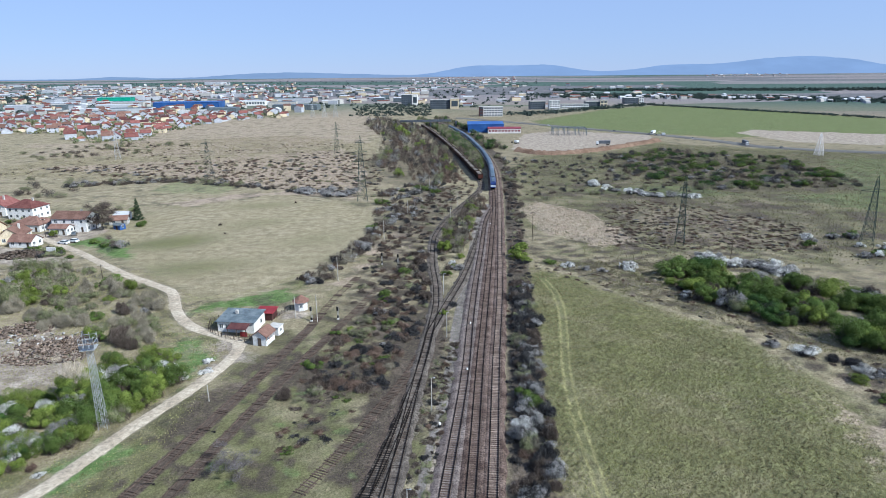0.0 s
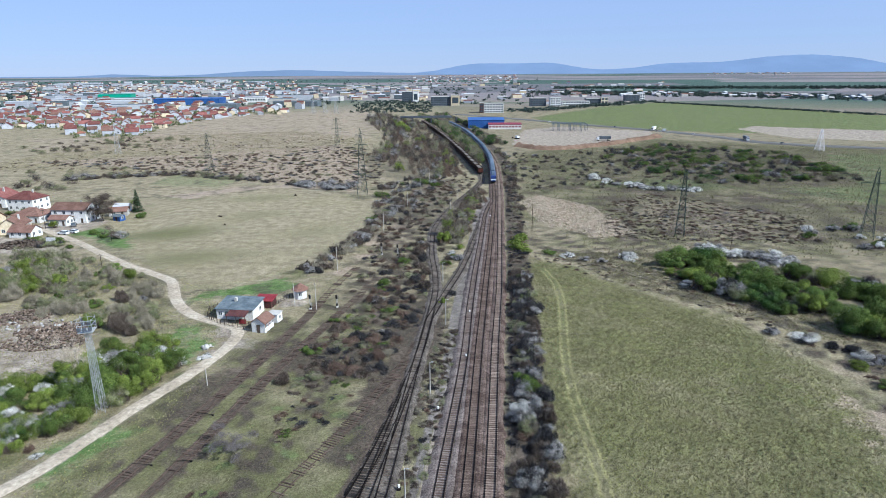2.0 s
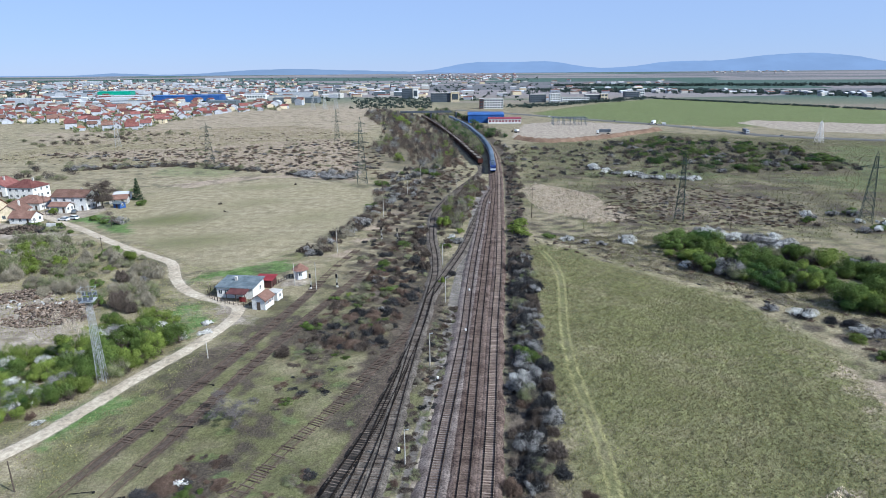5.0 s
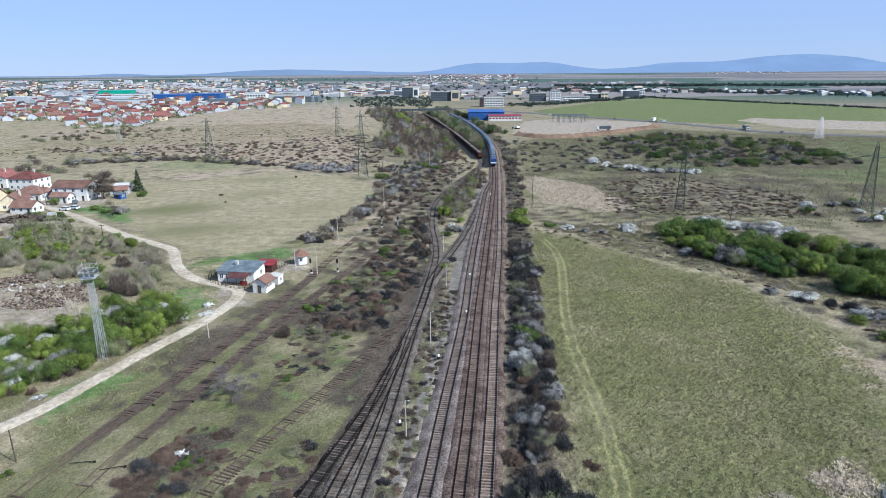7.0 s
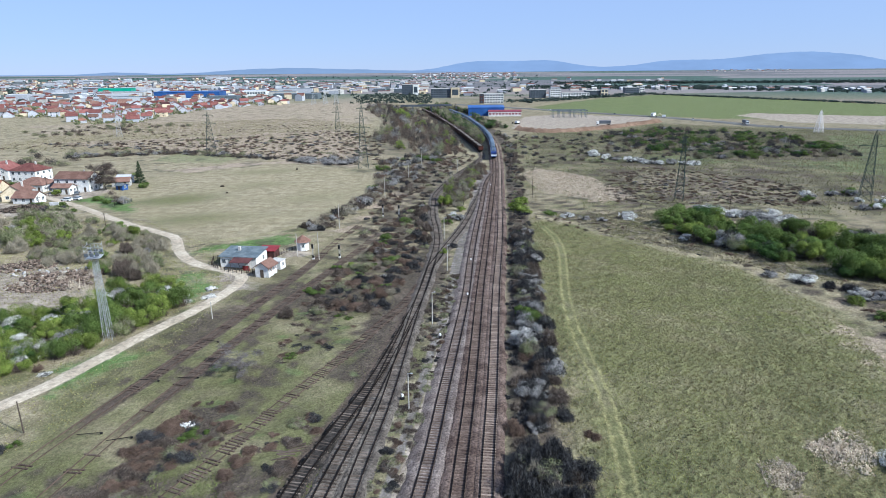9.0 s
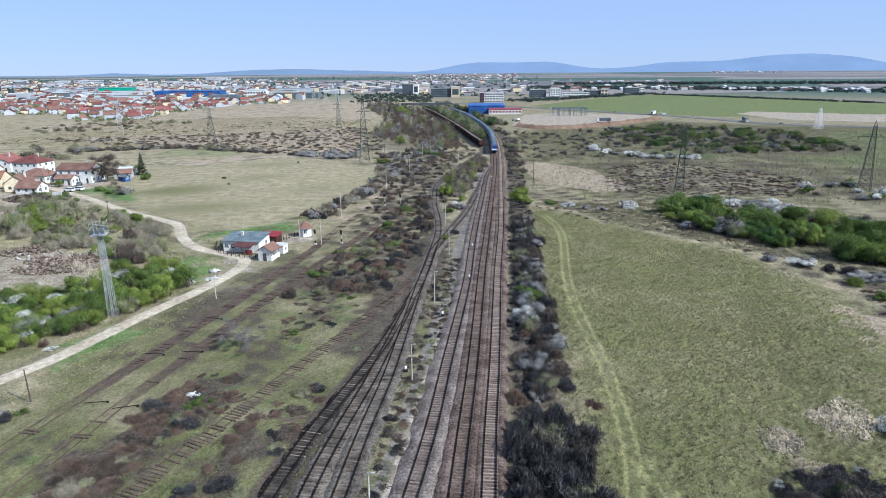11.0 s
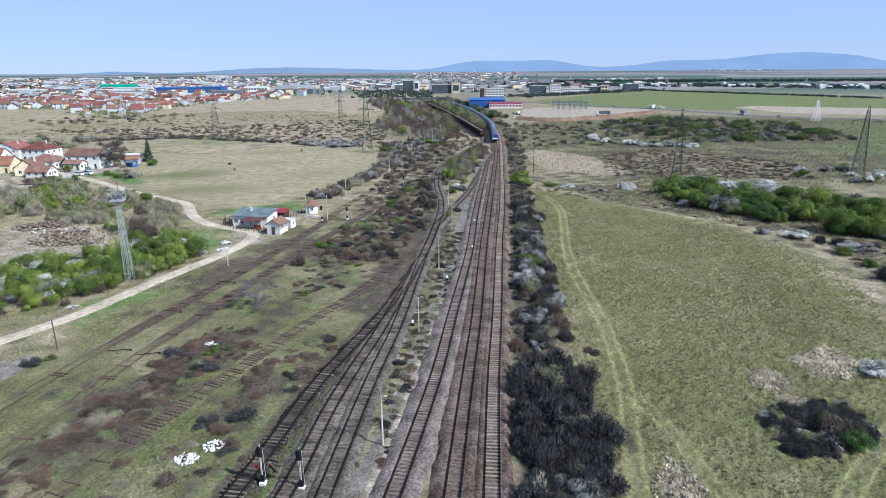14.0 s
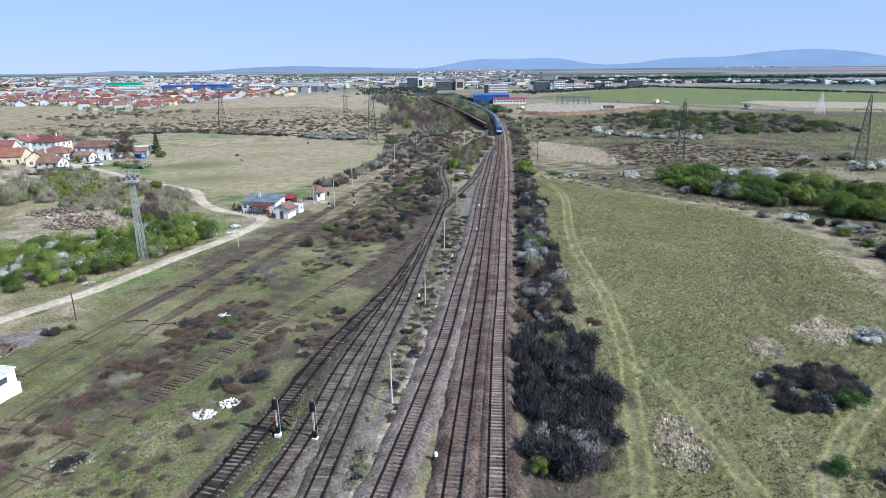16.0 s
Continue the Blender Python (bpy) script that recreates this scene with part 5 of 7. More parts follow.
thicket([(8, 200), (24, 222), (34, 262), (36, 300), (30, 318), (14, 262), (6, 225)], 130, {"bare_shrub": 5, "russet_shrub": 1.5, "thorn_shrub": 1, "fawn_shrub": 2, "grey_bush": 0.6, "lime_bush": 0.12}, (1.4, 2.8), 65, 1.8, 1.3, False, "tall scrub between siding and main line", joined=True)
thicket([(8, 56), (13, 56), (26, 112), (36, 178), (48, 262), (60, 350), (58, 400), (44, 280), (30, 180), (18, 112)], 420, {"bare_shrub": 4, "thorn_shrub": 5, "russet_shrub": 1.5, "grey_bush": 0.6}, (0.6, 1.5), 66, 1.9, 0.8, False, "low dark scrub along the main line", joined=True)
thicket([(-46, 22), (-30, 22), (-22, 26), (-21, 37), (-30, 42), (-40, 36)], 48, {"bare_shrub": 5, "russet_shrub": 3, "fawn_shrub": 1, "grey_bush": 1}, (0.4, 1.3), 73, 1.6, 0.45, group="scrub in the railway yard")
# edge of the meadow
thicket([(-38, 176), (-30, 172), (-20, 200), (-12, 235), (-8, 262), (-16, 262), (-20, 228), (-28, 200)], 150, {"bare_shrub": 5, "thorn_shrub": 1.2, "dry_clump": 1.5, "fawn_shrub": 1.5, "pale_blossom_bush": 1.2, "russet_shrub": 2, "green_bush": 0.4}, (1.2, 2.8), 31, 2.0, 0.95, group="scrub at the meadow's edge")
thicket([(-18, 262), (-6, 255), (10, 300), (20, 350), (6, 340), (-20, 330)], 110, {"bare_shrub": 5, "thorn_shrub": 2, "pale_blossom_bush": 2, "russet_shrub": 1.5, "green_bush": 1}, (1.6, 3.2), 32, 2.2, 1.0, False, "scrub at the meadow's edge", joined=True)
thicket([(-270, 430), (-150, 450), (-45, 500), (-18, 400), (-22, 300), (-60, 326), (-125, 366), (-200, 390)], 620, {"bare_shrub": 4, "thorn_shrub": 1.2, "pale_blossom_bush": 1.2, "russet_shrub": 4, "fawn_shrub": 1.5, "grey_bush": 1}, (0.8, 2.6), 33, 2.5, 0.6, False, "low scrub on the dry field", joined=True)
thicket([(-200, 350), (-140, 362), (-95, 340), (-62, 322), (-62, 330), (-100, 352), (-140, 374), (-205, 366)], 150, {"bare_shrub": 4, "thorn_shrub": 3, "pale_blossom_bush": 1, "grey_bush": 1}, (1.6, 3.4), 34, 2.5, 0.8, False, "hedge behind the meadow", joined=True)
thicket([(-68, 322), (-40, 308), (-32, 316), (-56, 332)], 26, {"pale_blossom_bush": 3, "bare_shrub": 1}, (2.4, 4.0), 35, 2.5, 0.8, False, "hedge behind the meadow")
thicket([(-290, 300), (-190, 300), (-170, 340), (-230, 380), (-320, 380)], 50, {"bare_shrub": 4, "grey_bush": 3, "thorn_shrub": 2}, (2.4, 4.5), 36, 2.5, 1.0, False, "scrub behind the village", joined=True)
thicket([(-215, 215), (-165, 212), (-150, 236), (-132, 262), (-120, 250), (-118, 285), (-150, 290), (-215, 300)], 70, {"bare_shrub": 4, "grey_bush": 3, "thorn_shrub": 2, "green_bush": 0.6}, (1.4, 2.8), 49, 2.5, 1.1, False, "garden bushes between the houses", joined=True)
thicket([(-330, 520), (-300, 560), (-240, 600), (-200, 560), (-230, 500), (-290, 470)], 60, {"grey_bush": 3, "bare_shrub": 4}, (2.0, 4.0), 50, 2.5, 0.9, False, "scrub before the town", joined=True)
thicket([(-300, 380), (-120, 370), (-30, 330), (-30, 420), (-60, 560), (-200, 560)], 380, {"bare_shrub": 4, "russet_shrub": 5, "fawn_shrub": 2}, (0.6, 1.7), 51, 2.5, 0.6, False, "small dry bushes on the plain", joined=True)
thicket([(-8, 262), (8, 262), (24, 300), (34, 330), (30, 345), (10, 320), (-4, 290)], 90, {"russet_shrub": 4, "bare_shrub": 4, "dry_clump": 2, "grey_bush": 1}, (0.8, 2.0), 52, 1.8, 0.7, False, "dry scrub round the yard throat", joined=True)
# woods along the curve
thicket([(-30, 420), (0, 340), (26, 345), (30, 420), (24, 560), (6, 720), (-50, 880), (-60, 760), (-28, 580)], 520, {"bare_shrub": 7, "russet_shrub": 2.5, "thorn_shrub": 1.5, "fawn_shrub": 1.5, "grey_bush": 0.9, "lime_bush": 0.25, "pale_blossom_bush": 0.8}, (2.2, 4.6), 37, 3.0, 1.8, False, "wood along the curve", joined=True)
thicket([(40, 390), (48, 400), (50, 480), (44, 600), (30, 720), (14, 830), (6, 820), (24, 690), (36, 520)], 280, {"bare_shrub": 4, "grey_bush": 4, "dark_bush": 2, "green_bush": 1}, (2.2, 3.8), 38, 2.0, 1.7, False, "wood between the trains", joined=True)
thicket([(60, 500), (76, 500), (66, 600), (52, 720), (30, 840), (44, 840), (62, 690)], 150, {"bare_shrub": 4, "grey_bush": 3, "dark_bush": 3}, (2.2, 4.2), 39, 2.6, 1.4, False, "wood along the curve", joined=True)


thicket([(10, 345), (29, 340), (31, 380), (26, 470), (12, 545), (0, 530), (4, 440)], 210, {"russet_shrub": 5, "bare_shrub": 3}, (1.2, 2.6), 68, 2.4, 1.3, False, "mauve-brown brush beside the wagons", joined=True)
for x, y, k, r, h in [(-14, 640, "lime_bush", 6.0, 10), (-8, 612, "lime_bush", 5.0, 8), (3, 512, "lime_bush", 4.2, 6.5), (7, 534, "lime_bush", 4.0, 6), (11, 316, "green_bush", 3.4, 3.0), (6, 324, "green_bush", 3.2, 3.0), (2, 330, "green_bush", 3.0, 2.6)]:
    plant(k, x, y, r, h, prng, False, "bushes along the curve")


# ---- trees ----
def tree(name, x, y, h, r, rng, leaf, bark, label, count=1600, size=0.14, twigs=900, twig="twig"):
    t = thing(name, pose(x, y, float(height(x, y)[0]) - 0.08), label, "tree")
    bm = bmesh.new()
    p, w = Vector((0, 0, 0)), 0.06 * h ** 0.8 * 0.35
    tips = []
    for k in range(4):
        q = p + Vector((rng.normal(0, 0.04 * h), rng.normal(0, 0.04 * h), h * 0.16))
        tube(bm, p, q, w, w * 0.8, 7)
        p, w = q, w * 0.8
        for _ in range(3):
            e = p + Vector((rng.normal(0, r * 0.5), rng.normal(0, r * 0.5), h * rng.uniform(0.14, 0.34)))
            tube(bm, p, e, w * 0.5, w * 0.15, 5)
            tips.append(e)
    part("trunk", bm, M[bark], t)
    out = []
    n = max(1, twigs // len(tips))
    for e in tips:
        v = twig_tris(rng, n, r * 0.55, h * 0.3, 0.16 * h, 0.02, 3) + np.array([e.x, e.y, e.z - 0.1 * h])
        out.append(v)
    tw = new("brushwood", tri_mesh("brushwood", np.concatenate(out), M[twig]))
    tw.parent = t
    if leaf:
        v = leaf_tris(rng, count, r, h * 0.8, size, 9, 0.05)
        v[:, :, 2] += h * 0.22
        cr = new("crown", tri_mesh("crown", v, M[leaf]))
        cr.parent = t
    return t


def fir(x, y, h, r, rng, label):
    t = thing("fir_tree", pose(x, y, -0.1), label, "tree")
    part("trunk", tube(bmesh.new(), (0, 0, 0), (0, 0, h), 0.16, 0.03, 7), M["bark"], t)
    n = 2600
    u = rng.uniform(0, 1, n) ** 0.6
    z = h * (0.08 + 0.92 * (1 - u))
    lay = 0.75 + 0.25 * np.cos(z * 6.28 / (h * 0.13))
    a, q = rng.uniform(0, 6.28, n), np.sqrt(rng.uniform(0.25, 1, n))
    p_ = np.column_stack([np.cos(a) * r * u * q * lay, np.sin(a) * r * u * q * lay, z - 0.25 * r * u * q])
    d = np.column_stack([np.cos(a), np.sin(a), np.full(n, -0.25)]) * 0.45
    sd = np.column_stack([-np.sin(a), np.cos(a), rng.normal(0, 0.3, n)]) * 0.16
    c = new("crown", tri_mesh("crown", np.stack([p_ - sd, p_ + sd, p_ + d], 1), M["fir"]))
    c.parent = t


trng = np.random.default_rng(8)
tree("bare_tree", -68.5, 109, 9, 2.2, trng, None, "bark_pale", "bare pale-barked tree beside the lattice mast", twigs=900, twig="twig_pale")
tree("bare_tree", -130.5, 247, 12, 5.5, trng, None, "bark", "large leafless tree behind the village houses", twigs=7000)
tree("bare_tree", -135, 250, 11, 4.5, trng, None, "bark", "leafless tree beside the white house", twigs=5000)
fir(-124.5, 266, 10, 2.8, trng, "dark green fir at the end of the gardens")
tree("bare_tree", -30.0, 80.8, 4.4, 3.2, trng, None, "bark", "low spreading leafless tree in the grass", twigs=3400, twig="twig_mauve")
tree("bare_tree", 9.2, 28.5, 3.0, 0.9, trng, None, "bark_pale", "small pale bare sapling at the thicket's end", twigs=120, twig="twig_pale")
tree("willow_tree", 11.5, 214, 8, 3.2, trng, "leaf_lime", "bark", "young willow in yellow-green leaf between tracks", count=1500, size=0.12)
for x, y, h, r in ((17, 206, 7.0, 2.8), (20.5, 226, 6.5, 2.6), (14, 236, 7.0, 2.6)):
    tree("willow_tree", x, y, h, r, trng, "leaf_lime", "bark", "slender willow with thin yellow-green leaves", count=420, size=0.11, twigs=900, twig="twig_fawn")
for x, y, h, r in ((22, 252, 7.0, 3.0), (28, 276, 7.0, 3.0), (3, 246, 5.5, 2.6), (-3, 232, 5.0, 2.4)):
    tree("bare_tree", x, y, h, r, trng, None, "bark", "slender leafless tree in the trackside scrub", twigs=1500)
tree("bare_tree", -124, 165, 10, 3.2, trng, None, "bark_pale", "tall pale leafless tree in the scrub", twigs=2600, twig="twig_pale")
tree("bare_tree", -126, 158, 8, 2.6, trng, None, "bark_pale", "pale leafless tree in the scrub", twigs=1800, twig="twig_pale")
tree("bare_tree", -113, 216, 6, 3.0, trng, None, "bark", "small leafless tree at the meadow corner", twigs=1600)


# ---- grass ----
def tufts(name, poly, count, seed, size, label, material="tuft", blades=3, keep=1.9, clump=1.0, spare=()):
    rng = np.random.default_rng(seed)
    p = np.array(poly, float)
    x = rng.uniform(p[:, 0].min(), p[:, 0].max(), count * 3)
    y = rng.uniform(p[:, 1].min(), p[:, 1].max(), count * 3)
    ok = inside(x, y, poly) & (track_gap(x, y) > keep) & (least(x, y, ROAD_POINTS) > 2.6)
    ok &= clump * (0.4 * wave(x, y, 4, seed + 1) + 0.4 * wave(x, y, 15, seed + 2)) + rng.normal(0, 0.6, len(x)) > -0.5
    ok &= area(x, y, poly, 12, 4, seed) > rng.uniform(0, 0.9, len(x))
    for hole in spare:
        ok &= area(x, y, hole, 1.2, 0.8, seed) < rng.uniform(0.1, 1.6, len(x))
    for line in (FIELD_TRACK, BRANCH_TRACK, LANE_TRACK):
        ok &= gap(x, y, curve_points(line, 4), False) > rng.uniform(1.0, 1.5, len(x))
    x, y = x[ok][:count], y[ok][:count]
    n = len(x)
    c = np.column_stack([x, y, height(x, y) - 0.07])
    s = size * rng.uniform(0.5, 1.5, n)
    out = []
    for _ in range(blades):
        a = rng.uniform(0, 6.28, n)
        d = np.column_stack([np.cos(a), np.sin(a), np.zeros(n)])
        side = np.column_stack([-np.sin(a), np.cos(a), np.zeros(n)])
        w = (s * 0.42)[:, None]
        tip = c + d * (s * rng.uniform(0.2, 0.9, n))[:, None] + np.array([0, 0, 1]) * (0.07 + s * rng.uniform(0.5, 0.9, n))[:, None]
        out.append(np.stack([c - side * w - d * w * 0.3, c + side * w - d * w * 0.3, tip], 1))
    return tagged(new(name, tri_mesh(name, np.concatenate(out), M[material])), label, "grass", kind="stuff")


REEDS = ([(19.8, 29.3), (23.6, 33.8), (26.6, 31.9), (26.1, 27), (23.3, 23.7), (20, 24.7)], [(41.8, 52.1), (45.3, 53.4), (46.9, 49.9), (43.9, 46.7), (40.7, 47.8)], [(49.8, 55.4), (57.3, 59), (58.1, 52.8), (54.3, 48.5), (50.7, 51.4)])
tufts("field_grass", FIELD, 100000, 51, 0.15, "tussocky straw-green grass of the open field", clump=0.05, spare=REEDS)
tufts("field_tussocks", FIELD, 15000, 69, 0.23, "coarse pale tussocks of the open field", "tuft_straw", blades=4, clump=0.6)
tufts("yard_grass", [(-62, 16), (-28, 12), (-10, 14), (4, 80), (20, 160), (6, 230), (-20, 200), (-30, 165), (-40, 120), (-48, 90)], 52000, 52, 0.13, "rough dry grass between the yard tracks", "tuft_dry")
tufts("verge_grass", [(8, 15), (16, 15), (30, 110), (45, 190), (60, 260), (48, 290), (34, 200), (18, 90)], 14000, 53, 0.24, "rough grass on the railway verge", "tuft_dry")
tufts("lane_grass", [(-100, 60), (-50, 60), (-40, 120), (-60, 160), (-90, 190), (-130, 200), (-120, 120)], 24000, 54, 0.22, "grass and weeds along the lane")
tufts("edge_grass", [(44, 190), (62, 152), (74, 140), (97, 112), (90, 80), (72, 20), (110, 20), (130, 90), (110, 130), (80, 190)], 52000, 58, 0.26, "rough pale grass at the field's edge", "tuft_dry")
tufts("plain_grass", [(56, 185), (110, 175), (170, 180), (330, 210), (440, 330), (430, 430), (280, 480), (210, 530), (150, 480), (90, 470), (62, 400), (50, 260)], 42000, 70, 0.55, "rough uneven grass of the plain", "tuft_dry", blades=2, clump=1.4)
tufts("plain_grass", [(-290, 400), (-140, 360), (-60, 322), (-18, 300), (-24, 400), (-40, 560), (-120, 640), (-280, 600)], 36000, 71, 0.5, "rough pale grass of the dry field", "tuft_straw", blades=2, clump=1.4)
tufts("reed_stalks", [(50, 232), (68, 205), (84, 214), (80, 262), (60, 290), (48, 270)], 9000, 55, 0.36, "pale dry reed bed", "twig_pale")
tufts("reed_stalks", REEDS[0], 1500, 56, 0.26, "patch of flattened pale dry reeds", "twig_pale")
tufts("reed_stalks", REEDS[1], 900, 57, 0.26, "patch of flattened pale dry reeds", "twig_pale")
tufts("reed_stalks", REEDS[2], 1300, 60, 0.26, "patch of flattened pale dry reeds", "twig_pale")
tufts("weed_leaves", [(-25, 18), (-19, 18), (-10, 44), (-8, 52), (-14, 56), (-20, 40)], 6000, 62, 0.17, "bright green weeds beside the sidings", "tuft_green", keep=1.3)
tufts("weed_leaves", [(-40, 20), (-26, 20), (-24, 60), (-34, 58)], 5200, 63, 0.16, "patches of fresh green grass in the yard", "tuft_green")


# ---- buildings ----
def window(parent, x, y, z, w, h, side, frame="white", name="window"):
    """A framed window on a wall that faces -y or +y (side 'y') or -x or +x (side 'x')."""
    d = 0.06
    bm = bmesh.new()
    t = min(0.09, w * 0.12)
    for a0, a1, b0, b1 in ((-w / 2, w / 2, h - t, h), (-w / 2, w / 2, 0, t), (-w / 2, -w / 2 + t, t, h - t), (w / 2 - t, w / 2, t, h - t), (-t * 0.35, t * 0.35, t, h - t)):
        if side == "y":
            box(bm, x + a0, x + a1, y - d, y + d, z + b0, z + b1)
        else:
            box(bm, x - d, x + d, y + a0, y + a1, z + b0, z + b1)
    fr = part(name, bm, M[frame], parent)
    e = d * 0.5
    pane = boxed(x - w / 2 + t, x + w / 2 - t, y - e, y + e, z + t, z + h - t) if side == "y" else boxed(x - e, x + e, y - w / 2 + t, y + w / 2 - t, z + t, z + h - t)
    part("pane", pane, M["glass"], fr)
    return fr


def gable_roof(w, d, h, rh, over=0.4, along="x", thick=0.16):
    bm = bmesh.new()
    if along == "x":
        k = rh / (d / 2)
        e = d / 2 + over
        zz = h - over * k
        prism(bm, [(-e, zz), (0, h + rh), (e, zz), (e, zz + thick), (0, h + rh + thick), (-e, zz + thick)], -w / 2 - over, w / 2 + over)
    else:
        k = rh / (w / 2)
        e = w / 2 + over
        zz = h - over * k
        prism(bm, [(-e, zz), (0, h + rh), (e, zz), (e, zz + thick), (0, h + rh + thick), (-e, zz + thick)], -d / 2 - over, d / 2 + over)
        bmesh.ops.rotate(bm, verts=bm.verts, cent=(0, 0, 0), matrix=Matrix.Rotation(radians(90), 3, "Z"))
    return bm


def hip_roof(w, d, h, rh, over=0.4, ridge=0.0):
    bm = bmesh.new()
    a, b = w / 2 + over, d / 2 + over
    lo = [bm.verts.new(p) for p in ((-a, -b, h - 0.1), (a, -b, h - 0.1), (a, b, h - 0.1), (-a, b, h - 0.1))]
    up = [bm.verts.new(p) for p in ((-a, -b, h + 0.06), (a, -b, h + 0.06), (a, b, h + 0.06), (-a, b, h + 0.06))]
    t0, t1 = bm.verts.new((-ridge - 0.02, 0, h + rh)), bm.verts.new((ridge + 0.02, 0, h + rh))
    bm.faces.new(lo[::-1])
    for i in range(4):
        bm.faces.new((lo[i], lo[(i + 1) % 4], up[(i + 1) % 4], up[i]))
    bm.faces.new((up[0], up[1], t1, t0))
    bm.faces.new((up[1], up[2], t1))
    bm.faces.new((up[2], up[3], t0, t1))
    bm.faces.new((up[3], up[0], t0))
    return bm


def wall_body(w, d, h, rh, along):
    bm = bmesh.new()
    if along == "x":
        prism(bm, [(-d / 2, -0.2), (d / 2, -0.2), (d / 2, h), (0, h + rh - 0.02), (-d / 2, h)], -w / 2, w / 2)
    elif along == "y":
        prism(bm, [(-w / 2, -0.2), (w / 2, -0.2), (w / 2, h), (0, h + rh - 0.02), (-w / 2, h)], -d / 2, d / 2)
        bmesh.ops.rotate(bm, verts=bm.verts, cent=(0, 0, 0), matrix=Matrix.Rotation(radians(90), 3, "Z"))
    else:
        box(bm, -w / 2, w / 2, -d / 2, d / 2, -0.2, h)
    return bm


def house(name, x, y, rot, w, d, h, rh, along, wall, roof, label, wins=2, floors=1, chimney=True, group="", door=True):
    t = thing(name, pose(x, y, 0, 0, 0, rot), label, "house", group)
    part("wall", wall_body(w, d, h, rh if along in "xy" else 0, along), M[wall], t)
    r = part("roof", gable_roof(w, d, h, rh, along=along) if along in "xy" else hip_roof(w, d, h, rh, ridge=max(0, (w - d) / 2)), M[roof], t)
    if chimney:
        part("chimney", boxed(w * 0.18, w * 0.18 + 0.6, 0.2, 0.8, h, h + rh + 0.7), M["concrete"], r)
    for f in range(floors):
        z = 0.9 + f * (h / floors)
        for i in range(wins):
            u = -w / 2 + w * (i + 0.5) / wins
            if door and f == 0 and i == wins - 1:
                part("door", boxed(u - 0.45, u + 0.45, -d / 2 - 0.05, -d / 2 + 0.05, 0, 2.05), M["timber"], t)
            else:
                window(t, u, -d / 2, z, min(1.3, w / wins * 0.5), 1.3, "y")
        for i in range(max(1, wins - 1)):
            v = -d / 2 + d * (i + 0.5) / max(1, wins - 1)
            window(t, w / 2, v, z, 1.2, 1.3, "x")
            window(t, -w / 2, v, z, 1.2, 1.3, "x")
    return t


# keeper's house by the lane
kh = thing("keeper_house", pose(-45.4, 140.8, 0, 0, 0, -10), "low white house with a grey-blue sheet roof", "house")
part("wall", boxed(-4.8, 4.8, -3.2, 3.6, -0.2, 2.7), M["white"], kh)
rf = part("roof", prism(bmesh.new(), [(-3.6, 2.70), (4.0, 3.45), (4.0, 3.57), (-3.6, 2.82)], -5.2, 5.2), M["roof_blue"], kh)
for i in range(13):
    part("sheet_rib", prism(bmesh.new(), [(-3.62, 2.815), (4.02, 3.565), (4.02, 3.62), (-3.62, 2.87)], -5.1 + i * 0.845, -5.02 + i * 0.845), M["roof_blue"], rf)
part("chimney", boxed(-1.6, -1.0, 0.6, 1.2, 2.9, 4.3), M["concrete"], rf)
for u in (-3.8, -2.2):
    window(kh, u, -3.2, 0.9, 1.1, 1.2, "y")
window(kh, -4.8, 0.3, 0.9, 1.1, 1.2, "x")
window(kh, 4.8, 1.2, 0.9, 1.1, 1.2, "x")
part("porch_roof", prism(bmesh.new(), [(-6.4, 2.15), (-3.0, 2.75), (-3.0, 2.85), (-6.4, 2.25)], -0.9, 4.2), M["roof_dark"], kh)
for u in (-0.7, 1.6, 4.0):
    part("porch_post", boxed(u - 0.06, u + 0.06, -6.25, -6.13, -0.2, 2.2), M["timber"], kh)
part("porch_wall", boxed(2.2, 4.0, -5.6, -5.5, -0.2, 1.2), M["sheet_red"], kh)
sh = thing("red_shed", pose(-40.2, 146.4, 0, 0, 0, -10), "small shed with a bright red sheet roof", "shed")
part("wall", boxed(-2.2, 2.2, -1.8, 1.8, -0.2, 2.1), M["roof_dark"], sh)
part("roof", prism(bmesh.new(), [(-2.1, 2.12), (2.1, 2.5), (2.1, 2.6), (-2.1, 2.22)], -2.6, 2.6), M["sheet_red"], sh)
part("door", boxed(-0.4, 0.4, -1.86, -1.80, 0, 1.9), M["timber"], sh)
hut = thing("signal_hut", pose(-37.4, 131.0, 0, 0, 0, -16), "white hut with a brown tiled roof beside the yard", "hut")
part("wall", wall_body(3.5, 4.2, 2.6, 1.2, "y"), M["white"], hut)
part("roof", gable_roof(3.5, 4.2, 2.6, 1.2, 0.35, "y"), M["roof_brown"], hut)
part("gable_panel", prism(bmesh.new(), [(-2.0, 1.3), (2.0, 1.3), (2.0, 2.4), (-2.0, 2.4)], 1.75, 1.79), M["roof_brown"], hut, "brown boarded panel")
for v in (-1.3, 0.1, 1.35):
    window(hut, 1.79, v, 1.35, 0.9, 1.0, "x")
part("door", boxed(-0.45, 0.45, -2.16, -2.09, 0, 2.0), M["timber"], hut)
ann = thing("hut_annex", pose(-35.6, 135.8, 0, 0, 0, -16), "small white flat-roofed annex behind the hut", "hut")
part("wall", boxed(-1.4, 1.4, -1.3, 1.3, -0.2, 2.3), M["white"], ann)
part("roof", boxed(-1.6, 1.6, -1.5, 1.5, 2.3, 2.42, bevel=0.02), M["concrete"], ann)
window(ann, 1.4, 0, 0.9, 0.9, 1.0, "x")
